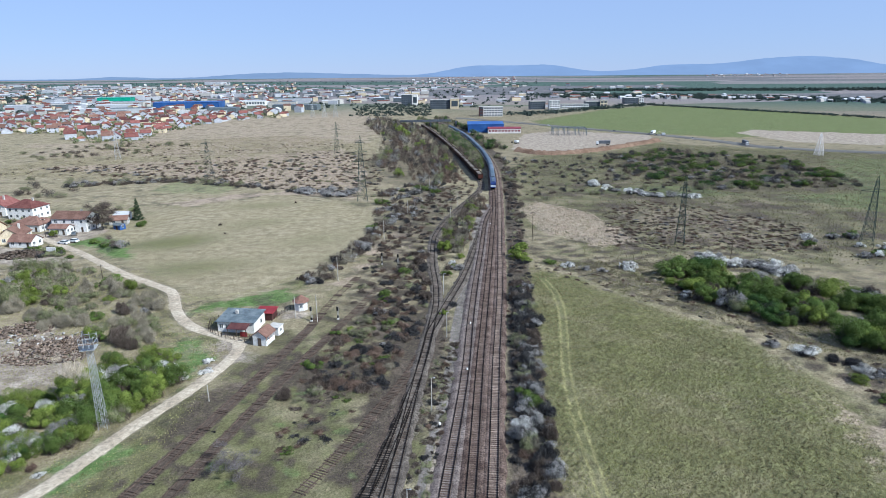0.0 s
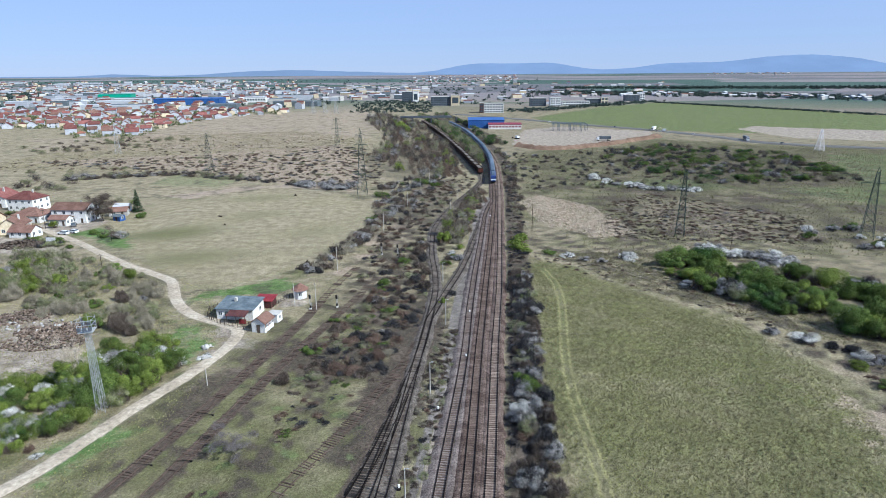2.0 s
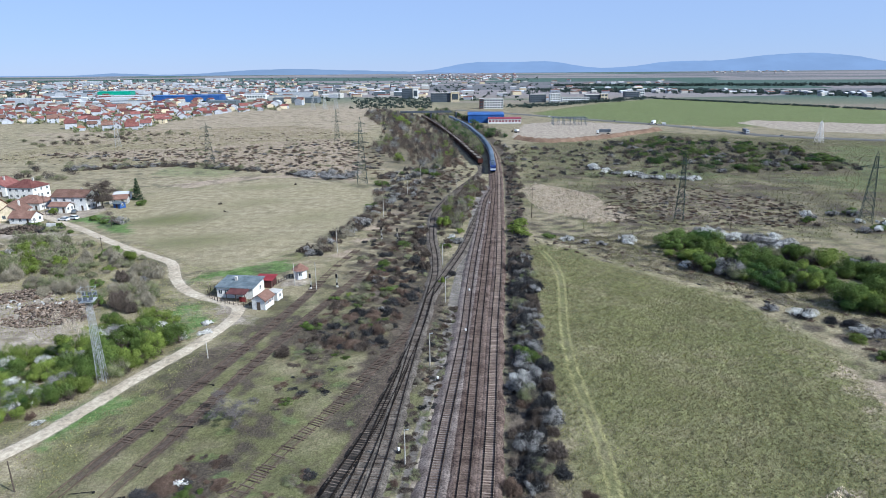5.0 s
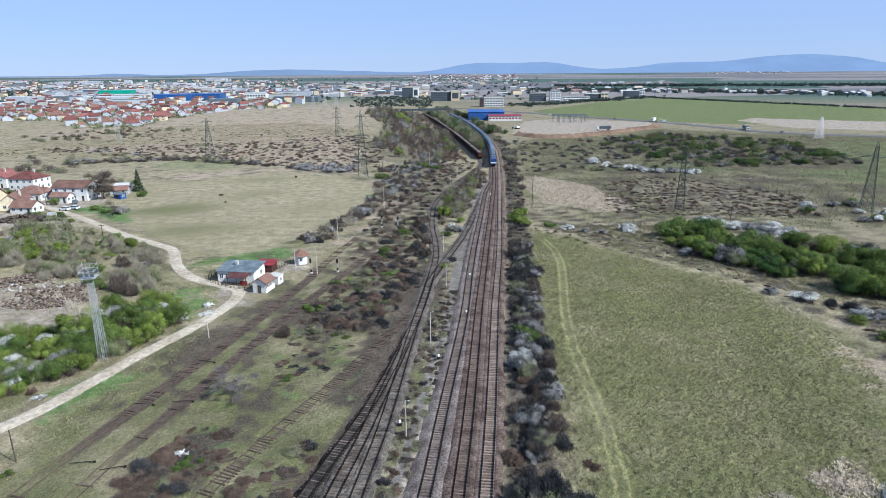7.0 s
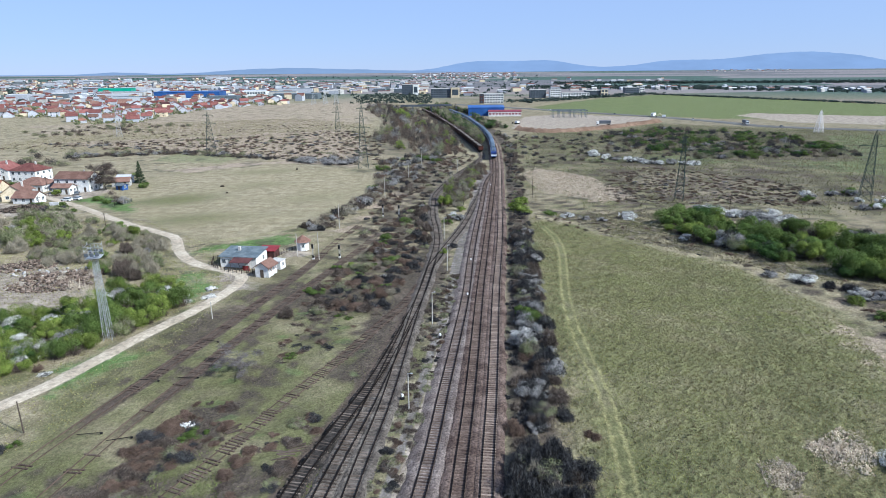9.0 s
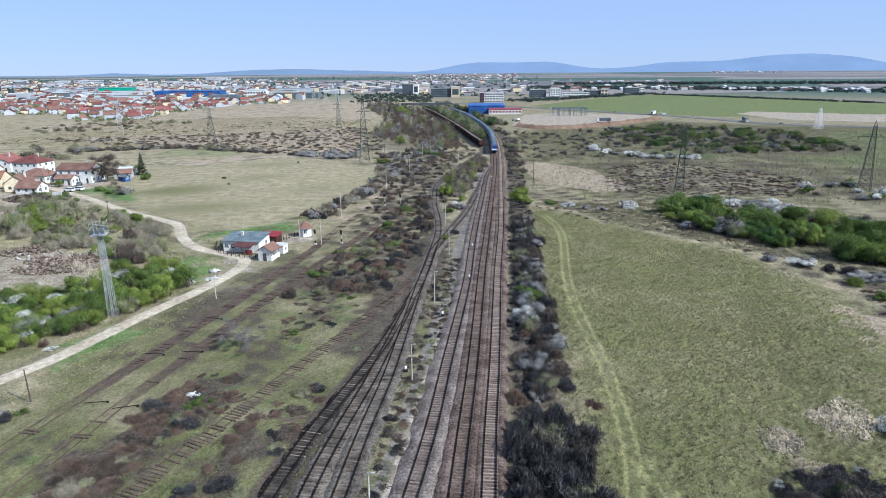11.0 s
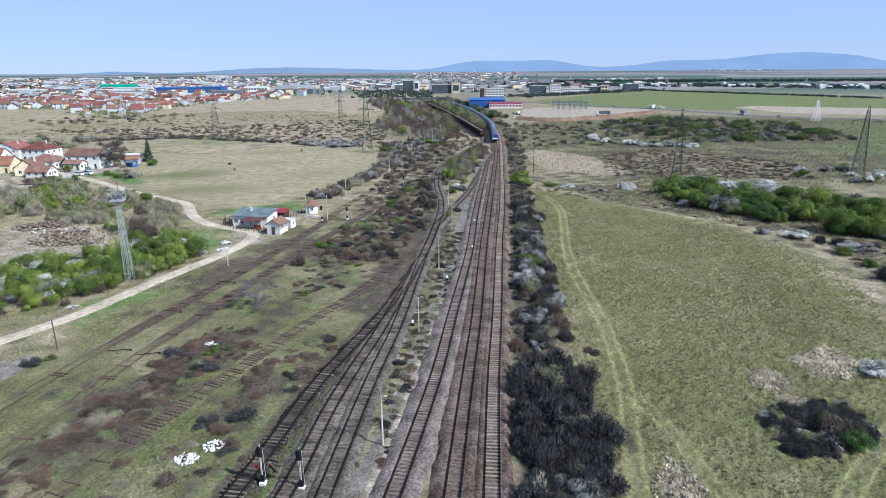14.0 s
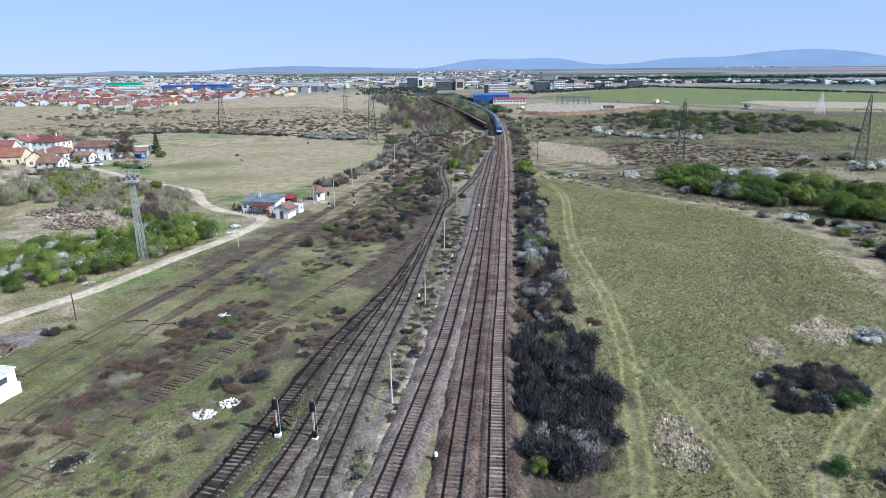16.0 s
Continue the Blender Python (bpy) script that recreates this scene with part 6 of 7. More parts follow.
part("door", boxed(-0.4, 0.4, -1.36, -1.30, 0, 1.95), M["timber"], ann)
kio = thing("octagonal_kiosk", pose(-32.0, 151.5, 0, 0, 0, 10), "white octagonal kiosk with a reddish-brown pointed roof", "hut")
bm = bmesh.new()
bmesh.ops.create_cone(bm, cap_ends=True, segments=8, radius1=1.75, radius2=1.75, depth=3.0, matrix=pose(0, 0, 1.3, 0, 0, 22.5))
part("wall", bm, M["white"], kio)
bm = bmesh.new()
bmesh.ops.create_cone(bm, cap_ends=True, segments=8, radius1=2.45, radius2=0.1, depth=1.7, matrix=pose(0, 0, 3.62, 0, 0, 22.5))
part("roof", bm, M["roof_brown"], kio)
for side, (u, v) in (("y", (0, -1.63)), ("x", (1.63, 0)), ("x", (-1.63, 0))):
    window(kio, u, v, 1.2, 0.9, 1.1, side)
wb = thing("concrete_hut", pose(-54.6, 42.2, 0, 0, 0, -14), "white concrete hut with a dark slit window", "hut")
part("wall", boxed(-3.2, 3.0, -2.0, 2.0, -0.2, 2.9), M["white"], wb)
part("roof", boxed(-3.35, 3.15, -2.15, 2.15, 2.9, 3.1, bevel=0.03), M["concrete"], wb)
part("step_wall", boxed(3.0, 3.9, -1.4, 1.6, -0.2, 1.5), M["white"], wb)
part("window", boxed(0.9, 2.2, -2.05, -1.97, 1.5, 2.2), M["glass"], wb)
part("window", boxed(2.97, 3.04, -0.8, 0.8, 1.7, 2.4), M["glass"], wb)


def fence(points, posts, label, height=1.3):
    fn = tagged(new("fence"), label, "fence")
    q = curve_points(points, 0.2)
    idx = np.linspace(0, len(q) - 1, posts).astype(int)
    last = None
    rng = np.random.default_rng(posts)
    for i in idx:
        x, y = q[i]
        part("post", boxed(x - 0.07, x + 0.07, y - 0.07, y + 0.07, -0.3, height * rng.uniform(0.9, 1.15)), M["timber"], fn)
        if last is not None:
            for z in (0.45, 1.0):
                part("rail", bar(bmesh.new(), (last[0], last[1], z * height / 1.3), (x, y, z * height / 1.3), 0.05), M["timber"], fn)
        last = (x, y)


fence([(-54.0, 143.5), (-53.4, 139.6), (-49.0, 134.9), (-42.6, 131.8), (-40.2, 133.4)], 16, "dark weathered wooden fence round the yard")
fence([(-54.0, 143.5), (-51.5, 147.5), (-44.5, 149.0)], 9, "dark weathered wooden fence behind the house")
fence([(-38.4, 144.2), (-36.6, 148.5), (-34.4, 152.5)], 9, "dark broken wooden fence beside the shed")

# village houses at the end of the lane
house("village_house", -143.0, 250, -8, 15, 9, 5.6, 2.2, "x", "white", "roof_brown", "long white two-storey house with a reddish roof", 4, 2, group="village houses")
part("blue_gable", boxed(-7.62, -7.52, -4.5, 4.5, 0, 5.6), M["blue_hall"], bpy.data.objects["village_house"], "blue-painted gable wall")
house("garage", -145.5, 243, -8, 7.5, 4.5, 2.8, 1.2, "x", "white", "roof_brown", "low white garage with a brown roof", 3, 1, False, "village houses")
house("village_house", -177, 275, -12, 13, 10, 5.4, 3.0, "h", "white", "roof_red", "white house with a bright red hipped roof", 4, 2, group="village houses")
house("village_house", -161.5, 252, -10, 13, 10, 3.0, 2.6, "h", "white", "roof_brown", "low white house with a wide brown roof", 4, 1, group="village houses")
house("village_house", -157.5, 232.5, 10, 8, 10, 3.2, 3.0, "y", "cream", "roof_brown", "cream house with a brown gabled roof", 2, 1, group="village houses")
house("village_house", -149, 225, -8, 9, 6, 2.5, 2.0, "x", "white", "roof_brown", "small white cottage with a brown roof", 3, 1, group="village houses")
house("village_house", -190, 260, 6, 11, 10, 4.2, 3.2, "x", "white", "roof_red", "white house with a red gabled roof", 3, 1, group="village houses")
house("village_house", -173, 240, 4, 10, 9, 3.4, 3.0, "x", "cream", "roof_orange", "cream house with an orange tiled roof", 3, 1, group="village houses")
house("village_house", -196, 284, -5, 14, 11, 4.6, 3.2, "y", "white", "roof_red", "tall white house with a red roof", 3, 2, group="village houses")
house("village_house", -205, 268, -5, 12, 11, 4.6, 3.0, "h", "white", "roof_red", "white house with a red hipped roof", 3, 1, group="village houses")
house("garden_shed", -129, 258, 12, 7, 5, 2.4, 1.4, "x", "concrete", "roof_brown", "grey garden shed with a rusty brown roof", 2, 1, False, "village houses")
house("garden_shed", -124.5, 248, -20, 3.5, 3, 2.2, 0.6, "x", "blue_hall", "roof_blue", "small bright blue shed at the meadow", 1, 1, False, "village houses")
house("garden_shed", -132, 268, -5, 6, 4, 2.3, 1.0, "x", "white", "pale_roof", "pale garden shed behind the trees", 2, 1, False, "village houses")
wallp = thing("wall_fragment", pose(-133, 213, 0, 0, 0, -8), "free-standing piece of pale concrete wall", "wall")
part("panel", boxed(-1.8, 1.8, -0.15, 0.15, -0.2, 2.4, bevel=0.04), M["white"], wallp)


# ---- vehicles ----
def car(x, y, rot, paint, label, group="parked cars"):
    t = thing("car", pose(x, y, 0.05, 0, 0, rot), label, "car", group)
    bm = bmesh.new()
    prism(bm, [(-2.1, 0.35), (2.1, 0.35), (2.15, 0.8), (1.1, 0.95), (-2.05, 0.98)], -0.85, 0.85)
    part("body", bm, M[paint], t)
    part("cabin", prism(bmesh.new(), [(-1.9, 0.97), (1.05, 0.94), (0.35, 1.45), (-1.5, 1.48)], -0.74, 0.74), M["glass"], t)
    part("roof", boxed(-0.70, 0.70, -1.45, 0.3, 1.46, 1.52, bevel=0.03), M[paint], t)
    for u in (-0.82, 0.82):
        for v in (-1.35, 1.35):
            part("wheel", tube(bmesh.new(), (u - 0.1, v, 0.32), (u + 0.1, v, 0.32), 0.32, sides=12), M["tyre"], t)
    return t


for x, y, r, p, lb in ((-136, 226.5, 75, "car_white", "white car parked on the dusty yard"), (-133.5, 228.8, 70, "car_white", "white estate car parked by the lane"), (-139, 240, 20, "car_grey", "grey car parked before the garage"), (-21, 571, 80, "car_white", "white car parked at the wood's edge"), (-15, 575, 85, "car_grey", "grey car parked at the wood's edge"),
                      (213, 640, -35, "car_grey", "grey car on the highway"), (262, 560, -30, "car_white", "white car on the highway"), (160, 718, -35, "car_white", "white car on the highway"), (300, 480, -60, "car_grey", "dark car on the highway"), (372, 439, -70, "car_white", "white car on the highway")):
    car(x, y, r, p, lb)


def lorry(name, x, y, rot, body, label, length=9.0, high=3.2):
    t = thing(name, pose(x, y, 0.4, 0, 0, rot), label, "lorry")
    part("box", boxed(-1.25, 1.25, -length / 2, length / 2 - 2.2, 1.0, high + 0.4, bevel=0.05), M[body], t)
    part("cab", boxed(-1.2, 1.2, length / 2 - 2.0, length / 2, 0.6, 2.9, bevel=0.15), M["car_white"], t)
    part("windscreen", boxed(-1.0, 1.0, length / 2 - 0.02, length / 2 + 0.03, 1.7, 2.5), M["glass"], t)
    for v in (-length / 2 + 1.2, -length / 2 + 2.4, length / 2 - 1.1):
        for u in (-1.1, 1.1):
            part("wheel", tube(bmesh.new(), (u - 0.15, v, 0.05), (u + 0.15, v, 0.05), 0.5, sides=12), M["tyre"], t)


lorry("lorry", 240, 602, 145, "car_white", "white lorry on the highway", 11)
lorry("lorry", 283, 505, 165, "dark_front", "dark lorry on the highway", 14)
lorry("tipper_lorry", 164, 519, 85, "dark_front", "dark tipper lorry on the earth bank", 12)


def digger(x, y, rot, label):
    t = thing("excavator", pose(x, y, 0.0, 0, 0, rot), label, "excavator")
    for u in (-1.3, 1.3):
        part("track", boxed(u - 0.3, u + 0.3, -2, 2, -0.1, 0.9, bevel=0.25), M["under"], t)
    part("cab", boxed(-1.4, 1.4, -1.8, 1.6, 1.0, 2.8, bevel=0.15), M["car_white"], t)
    part("arm", bar(bar(bmesh.new(), (0.3, 1.4, 1.8), (0.3, 4.2, 4.4), 0.35), (0.3, 4.2, 4.4), (0.3, 6.6, 1.2), 0.28), M["cream"], t)
    part("bucket", boxed(-0.3, 0.9, 6.2, 7.2, 0.0, 1.2, bevel=0.1), M["under"], t)


digger(92, 541, 30, "white excavator on the bare site")
digger(246, 590, 70, "pale excavator beside the highway")


# ---- trains ----
def follow(key, y0):
    """Place and heading at steps along a track from the point where it passes y0."""
    q = LINES[key]
    s = np.concatenate([[0], np.cumsum(np.hypot(*np.diff(q, axis=0).T))])
    s = s - np.interp(y0, q[:, 1], s)

    def at(d):
        a = np.array([np.interp(d - 1, s, q[:, 0]), np.interp(d - 1, s, q[:, 1])])
        b = np.array([np.interp(d + 1, s, q[:, 0]), np.interp(d + 1, s, q[:, 1])])
        m = (a + b) / 2
        return m[0], m[1], math.degrees(math.atan2(b[1] - a[1], b[0] - a[0])) - 90
    return at


def bogies(t, length, low=0.0):
    for v in (-length / 2 + 2.2, length / 2 - 2.2):
        bg = part("bogie", boxed(-1.1, 1.1, v - 1.5, v + 1.5, 0.3, 0.75, bevel=0.06), M["under"], t)
        for w in (-0.95, 0.95):
            part("wheelset", tube(bmesh.new(), (-0.78, v + w, 0.46), (0.78, v + w, 0.46), 0.46, sides=14), M["under"], bg)


def hopper_wagon():
    t = thing("freight_wagon", pose(0, 0, 0), "grimy dark open freight wagon with a pale gravel load", "freight wagon", "freight wagons")
    bm = bmesh.new()
    prism(bm, [(-6.2, 3.6), (-6.2, 2.9), (-4.4, 1.1), (4.4, 1.1), (6.2, 2.9), (6.2, 3.6), (6.0, 3.6), (6.0, 3.0), (-6.0, 3.0), (-6.0, 3.6)], -1.42, 1.42)
    part("hopper", bm, M["wagon"], t)
    part("underframe", boxed(-1.3, 1.3, -6.7, 6.7, 0.85, 1.1), M["under"], t)
    for u in (-1.45, 1.45):
        part("side", boxed(u - 0.05, u + 0.05, -6.2, 6.2, 2.2, 3.65), M["wagon"], t)
        for v in range(7):
            part("rib", boxed(u - 0.1, u + 0.1, -6.0 + v * 2 - 0.06, -6.0 + v * 2 + 0.06, 1.3, 3.6), M["wagon"], t)
    for v in (-6.62, 6.62):
        part("end_frame", boxed(-1.4, 1.4, v - 0.06, v + 0.06, 1.1, 3.0), M["wagon_end"], t)
    bm = bmesh.new()
    bmesh.ops.create_grid(bm, x_segments=6, y_segments=22, size=1.0, matrix=Matrix.Translation((0, 0, 3.2)) @ Matrix.Diagonal((1.38, 5.9, 1, 1)))
    for v in bm.verts:
        v.co.z += 0.35 * (1 - (v.co.x / 1.4) ** 2) + 0.12 * noise.noise(v.co * 0.9)
    part("load", bm, M["load"], t)
    bogies(t, 13.4)
    return t


def put_train(first, key, y0, length, count, z):
    at = follow(key, y0)
    for i in range(count):
        x, y, a = at(length * (i + 0.5))
        m = pose(x, y, z, 0, 0, a)
        if i == 0:
            first.matrix_world = m
        else:
            copy_thing(first, m)


put_train(hopper_wagon(), "siding_right", 350, 14.0, 26, 0.55)


def coach():
    t = thing("passenger_coach", pose(0, 0, 0), "blue passenger coach with a grey roof and dark windows", "train coach", "passenger train")
    length = 24.4
    bm = bmesh.new()
    prism(bm, [(-1.42, 1.1), (1.42, 1.1), (1.45, 2.6), (1.38, 3.3), (-1.38, 3.3), (-1.45, 2.6)], -length / 2, length / 2)
    bmesh.ops.rotate(bm, verts=bm.verts, cent=(0, 0, 0), matrix=Matrix.Rotation(radians(90), 3, "Z"))
    part("body", bm, M["coach_blue"], t)
    bm = bmesh.new()
    prism(bm, [(-1.39, 3.28), (1.39, 3.28), (1.2, 3.72), (0.7, 4.0), (-0.7, 4.0), (-1.2, 3.72)], -length / 2, length / 2)
    bmesh.ops.rotate(bm, verts=bm.verts, cent=(0, 0, 0), matrix=Matrix.Rotation(radians(90), 3, "Z"))
    part("roof", bm, M["coach_roof"], t)
    for s in (-1, 1):
        part("waist_band", boxed(s * 1.455 - 0.02, s * 1.455 + 0.02, -12.0, 12.0, 1.25, 1.6), M["coach_white"], t)
        for i in range(9):
            v = -9.6 + i * 2.4
            part("window", boxed(s * 1.44 - 0.02, s * 1.44 + 0.02, v - 0.75, v + 0.75, 2.15, 2.95), M["glass"], t)
        for v in (-11.5, 11.5):
            part("door", boxed(s * 1.45 - 0.025, s * 1.45 + 0.025, v - 0.4, v + 0.4, 1.15, 3.1), M["coach_white"], t)
    part("underframe", boxed(-1.1, 1.1, -9, 9, 0.6, 1.1), M["under"], t)
    bogies(t, length)
    return t


def engine():
    t = thing("locomotive", pose(0, 0, 0), "dark blue locomotive with a white band heading the train", "locomotive", "passenger train")
    prof = [(-9.6, 1.0), (9.6, 1.0), (9.6, 3.0), (8.9, 3.9), (-8.9, 3.9), (-9.6, 3.0)]
    part("body", prism(bmesh.new(), prof, -1.48, 1.48), M["engine_blue"], t)
    for s in (-1, 1):
        part("white_band", boxed(s * 1.485 - 0.015, s * 1.485 + 0.015, -9.55, 9.55, 1.7, 2.3), M["coach_white"], t)
        part("nose_band", boxed(-1.46, 1.46, s * 9.61 - 0.02, s * 9.61 + 0.02, 1.7, 2.3), M["coach_white"], t)
        part("windscreen", prism(bmesh.new(), [(s * 9.62, 2.95), (s * 9.02, 3.72), (s * 8.98, 3.70), (s * 9.57, 2.93)], -1.2, 1.2), M["glass"], t)
        for u in (-1.0, 1.0):
            part("headlight", tube(bmesh.new(), (u, s * 9.6, 1.5), (u, s * 9.7, 1.5), 0.16, sides=10), M["coach_white"], t)
    part("roof_box", boxed(-0.9, 0.9, -6.5, 6.5, 3.9, 4.25, bevel=0.08), M["coach_roof"], t)
    for v in (-5, 5):
        part("pantograph", bar(bar(bmesh.new(), (0, v, 4.25), (0, v + 1.2, 4.75), 0.08), (-0.8, v + 1.2, 4.75), (0.8, v + 1.2, 4.75), 0.06), M["under"], t)
    part("underframe", boxed(-1.2, 1.2, -9.2, 9.2, 0.6, 1.0), M["under"], t)
    bogies(t, 18)
    return t


at_train = follow("main_middle", 318)
x, y, a = at_train(9.8)
engine().matrix_world = pose(x, y, 0.82, 0, 0, a)
at_y = LINES["main_middle"]
put_train(coach(), "main_middle", 318 + 19.6, 25.0, 14, 0.82)


# ---- masts, poles and signals ----
def lattice(bm, h, w0, w1, n, r, z0=0.0):
    """Four legs that lean in, with crossed braces."""
    def c(z):
        return (w0 + (w1 - w0) * z / h) / 2
    for sx, sy in ((-1, -1), (1, -1), (1, 1), (-1, 1)):
        bar(bm, (sx * c(0), sy * c(0), z0 - 0.3), (sx * c(h), sy * c(h), z0 + h), r)
    for i in range(n):
        a, b = h * (1 - (1 - i / n) ** 1.25), h * (1 - (1 - (i + 1) / n) ** 1.25)
        ca, cb = c(a), c(b)
        for (ax, ay), (bx, by) in (((-1, -1), (1, -1)), ((1, -1), (1, 1)), ((1, 1), (-1, 1)), ((-1, 1), (-1, -1))):
            bar(bm, (ax * ca, ay * ca, z0 + a), (bx * cb, by * cb, z0 + b), r * 0.6)
            bar(bm, (bx * ca, by * ca, z0 + a), (ax * cb, ay * cb, z0 + b), r * 0.6)
            bar(bm, (ax * cb, ay * cb, z0 + b), (bx * cb, by * cb, z0 + b), r * 0.6)
    return bm


def pylon(x, y, h, rot, mat, label, base=4.2, arms=((0.62, 4.0), (0.76, 3.2), (0.9, 2.4)), r=0.12, top=0.9):
    t = thing("electricity_pylon", pose(x, y, 0, 0, 0, rot), label, "pylon", "electricity pylons")
    part("lattice_tower", lattice(bmesh.new(), h * 0.93, base, top, 10, r), M[mat], t)
    part("peak", bar(bar(bmesh.new(), (-top / 2, 0, h * 0.93), (0, 0, h), r), (top / 2, 0, h * 0.93), (0, 0, h), r), M[mat], t)
    for f, half in arms:
        bm = bmesh.new()
        for s in (-1, 1):
            for v in (-0.4, 0.4):
                bar(bm, (0, v, h * f), (s * half, 0, h * f), r * 0.9)
            bar(bm, (0, 0, h * f + 1.1), (s * half, 0, h * f), r * 0.7)
            tube(bm, (s * half, 0, h * f - 1.3), (s * half, 0, h * f), 0.08, sides=6)
        part("crossarm", bm, M[mat], t)
    return t


pylon(-26.5, 295.6, 33, 8, "pylon_green", "tall dull green steel lattice pylon in the scrub", 5.0)
pylon(-124.7, 367.6, 25, 20, "pylon_green", "grey-green steel lattice pylon on the dry field", 6.0, ((0.7, 4.2), (0.9, 3.0)))
pylon(98.5, 208.7, 25, -30, "pylon_green", "dark green steel lattice pylon above blossoming bushes", 3.2, ((0.72, 2.2), (0.85, 1.6)))
pylon(164.2, 200.0, 26, -30, "pylon_green", "dark green steel lattice pylon at the field's edge", 4.2, ((0.78, 4.5),))
pylon(-62, 489, 25, 8, "pylon_green", "distant steel lattice pylon on the plain", 4.6)
for x in (-146, -129, -113):
    pylon(x, 904, 23, 10, "galvanised", "distant pale steel pylon of a row of three", 7, ((0.8, 6),))
pylon(302, 436, 17, 15, "pylon_white", "white and red lattice mast beside the highway", 5.0, ((0.86, 1.6),))
pylon(-226, 470, 24, 20, "galvanised", "distant grey lattice pylon near the town", 4.0, r=0.07)

mast = thing("floodlight_mast", pose(-58.6, 95.6, 0, 0, 0, 12), "galvanised lattice floodlight mast among green bushes", "mast")
part("lattice_tower", lattice(bmesh.new(), 16.0, 1.5, 0.8, 13, 0.05), M["galvanised"], mast)
part("ladder", lattice(bmesh.new(), 16.0, 0.3, 0.3, 16, 0.015), M["galvanised"], mast)
part("platform", boxed(-1.2, 1.2, -1.2, 1.2, 16.0, 16.12), M["galvanised"], mast)
bm = bmesh.new()
for z in (16.6, 17.4, 18.2):
    for a, b in (((-1.2, -1.2), (1.2, -1.2)), ((1.2, -1.2), (1.2, 1.2)), ((1.2, 1.2), (-1.2, 1.2)), ((-1.2, 1.2), (-1.2, -1.2))):
        bar(bm, (*a, z), (*b, z), 0.05)
for u in (-1.2, 0, 1.2):
    for v in (-1.2, 1.2):
        bar(bm, (u, v, 16.0), (u, v, 18.6), 0.05)
part("cage", bm, M["galvanised"], mast)
for u in (-0.9, 0.0, 0.9):
    for v in (-1.35, 1.35):
        part("floodlight", boxed(u - 0.3, u + 0.3, v - 0.18, v + 0.18, 16.5, 17.1, bevel=0.05), M["dark_front"], mast)


def pole(x, y, h, label, mat="pole", lamp=False, arm=False, group="poles along the tracks"):
    t = thing("utility_pole" if arm else ("lamp_post" if lamp else "concrete_post"), pose(x, y, 0), label, "pole", group)
    part("shaft", tube(bmesh.new(), (0, 0, -0.3), (0, 0, h), 0.11, 0.075, 8), M[mat], t)
    if lamp:
        part("bracket", bar(bmesh.new(), (0, 0, h - 0.1), (0.5, -0.2, h + 0.1), 0.05), M["galvanised"], t)
        part("lamp_head", boxed(0.3, 0.68, -0.34, -0.12, h + 0.04, h + 0.16, bevel=0.04), M["galvanised"], t)
    if arm:
        part("crossarm", boxed(-0.9, 0.9, -0.06, 0.06, h - 0.5, h - 0.38), M["timber"], t)
        for u in (-0.8, 0.0, 0.8):
            part("insulator", tube(bmesh.new(), (u, 0, h - 0.38), (u, 0, h - 0.2), 0.06, sides=8), M["white"], t)


for x, y, h in ((-6.4, 38, 6.0), (-2.2, 67.2, 6.0), (2.2, 98, 6.8), (6.9, 131, 6.6), (7.6, 161, 6.4)):
    pole(x, y, h, "slender grey lamp post between the tracks", lamp=True)
for x, y, h in ((-24.8, 175.5, 7.6), (-26.4, 143, 7.4), (-32.4, 145, 6.6), (-41.9, 103.5, 3.8), (-12.5, 222.8, 7.8), (-3.6, 266, 6.8), (2.9, 304.5, 7.2), (8, 330, 7), (14, 360, 7), (15, 250, 6.5), (20, 280, 6.5)):
    pole(x, y, h, "plain concrete post by the yard tracks")
pole(-55.5, 64.4, 5.0, "leaning dark timber post in the grass", "timber")
for x, y, h in ((-15.1, 269.3, 11.4), (44.4, 217, 11.5), (106.8, 186.8, 6.5), (66, 380, 9), (-128, 196, 8), (-148, 236, 8), (-96, 350, 7), (-100, 182, 5)):
    pole(x, y, h, "dark wooden utility pole with a crossarm", "timber", arm=True, group="utility poles")


def signal(x, y, h, label, red=False, foot="concrete", wide=0.32):
    t = thing("railway_signal", pose(x, y, 0, 0, 0, -8), label, "railway signal", "colour-light signals")
    part("foot", boxed(-wide, wide, -wide, wide, -0.2, 0.22, bevel=0.05), M[foot], t)
    mid = h * 0.5
    part("shaft", tube(bmesh.new(), (0, 0, 0.2), (0, 0, h), 0.06, 0.05, 8), M["pole"], t)
    part("relay_box", boxed(-0.22, 0.22, -0.2, 0.2, 0.3, 1.0, bevel=0.03), M["black"], t)
    hd = part("signal_head", boxed(-0.28, 0.28, -0.30, -0.08, h - 1.3, h - 0.1, bevel=0.08), M["black"], t)
    for k in range(3):
        part("lens", tube(bmesh.new(), (0, -0.30, h - 1.05 + k * 0.36), (0, -0.36, h - 1.05 + k * 0.36), 0.1, sides=10), M["black"], hd)
    part("ladder", bar(bar(bmesh.new(), (-0.2, 0.3, 0.2), (-0.2, 0.15, h - 0.4), 0.04), (0.2, 0.3, 0.2), (0.2, 0.15, h - 0.4), 0.04), M["galvanised"], t)
    if red:
        part("marker_plate", boxed(-0.62, -0.3, -0.1, -0.05, 1.7, 2.15), M["red_lens"], t)


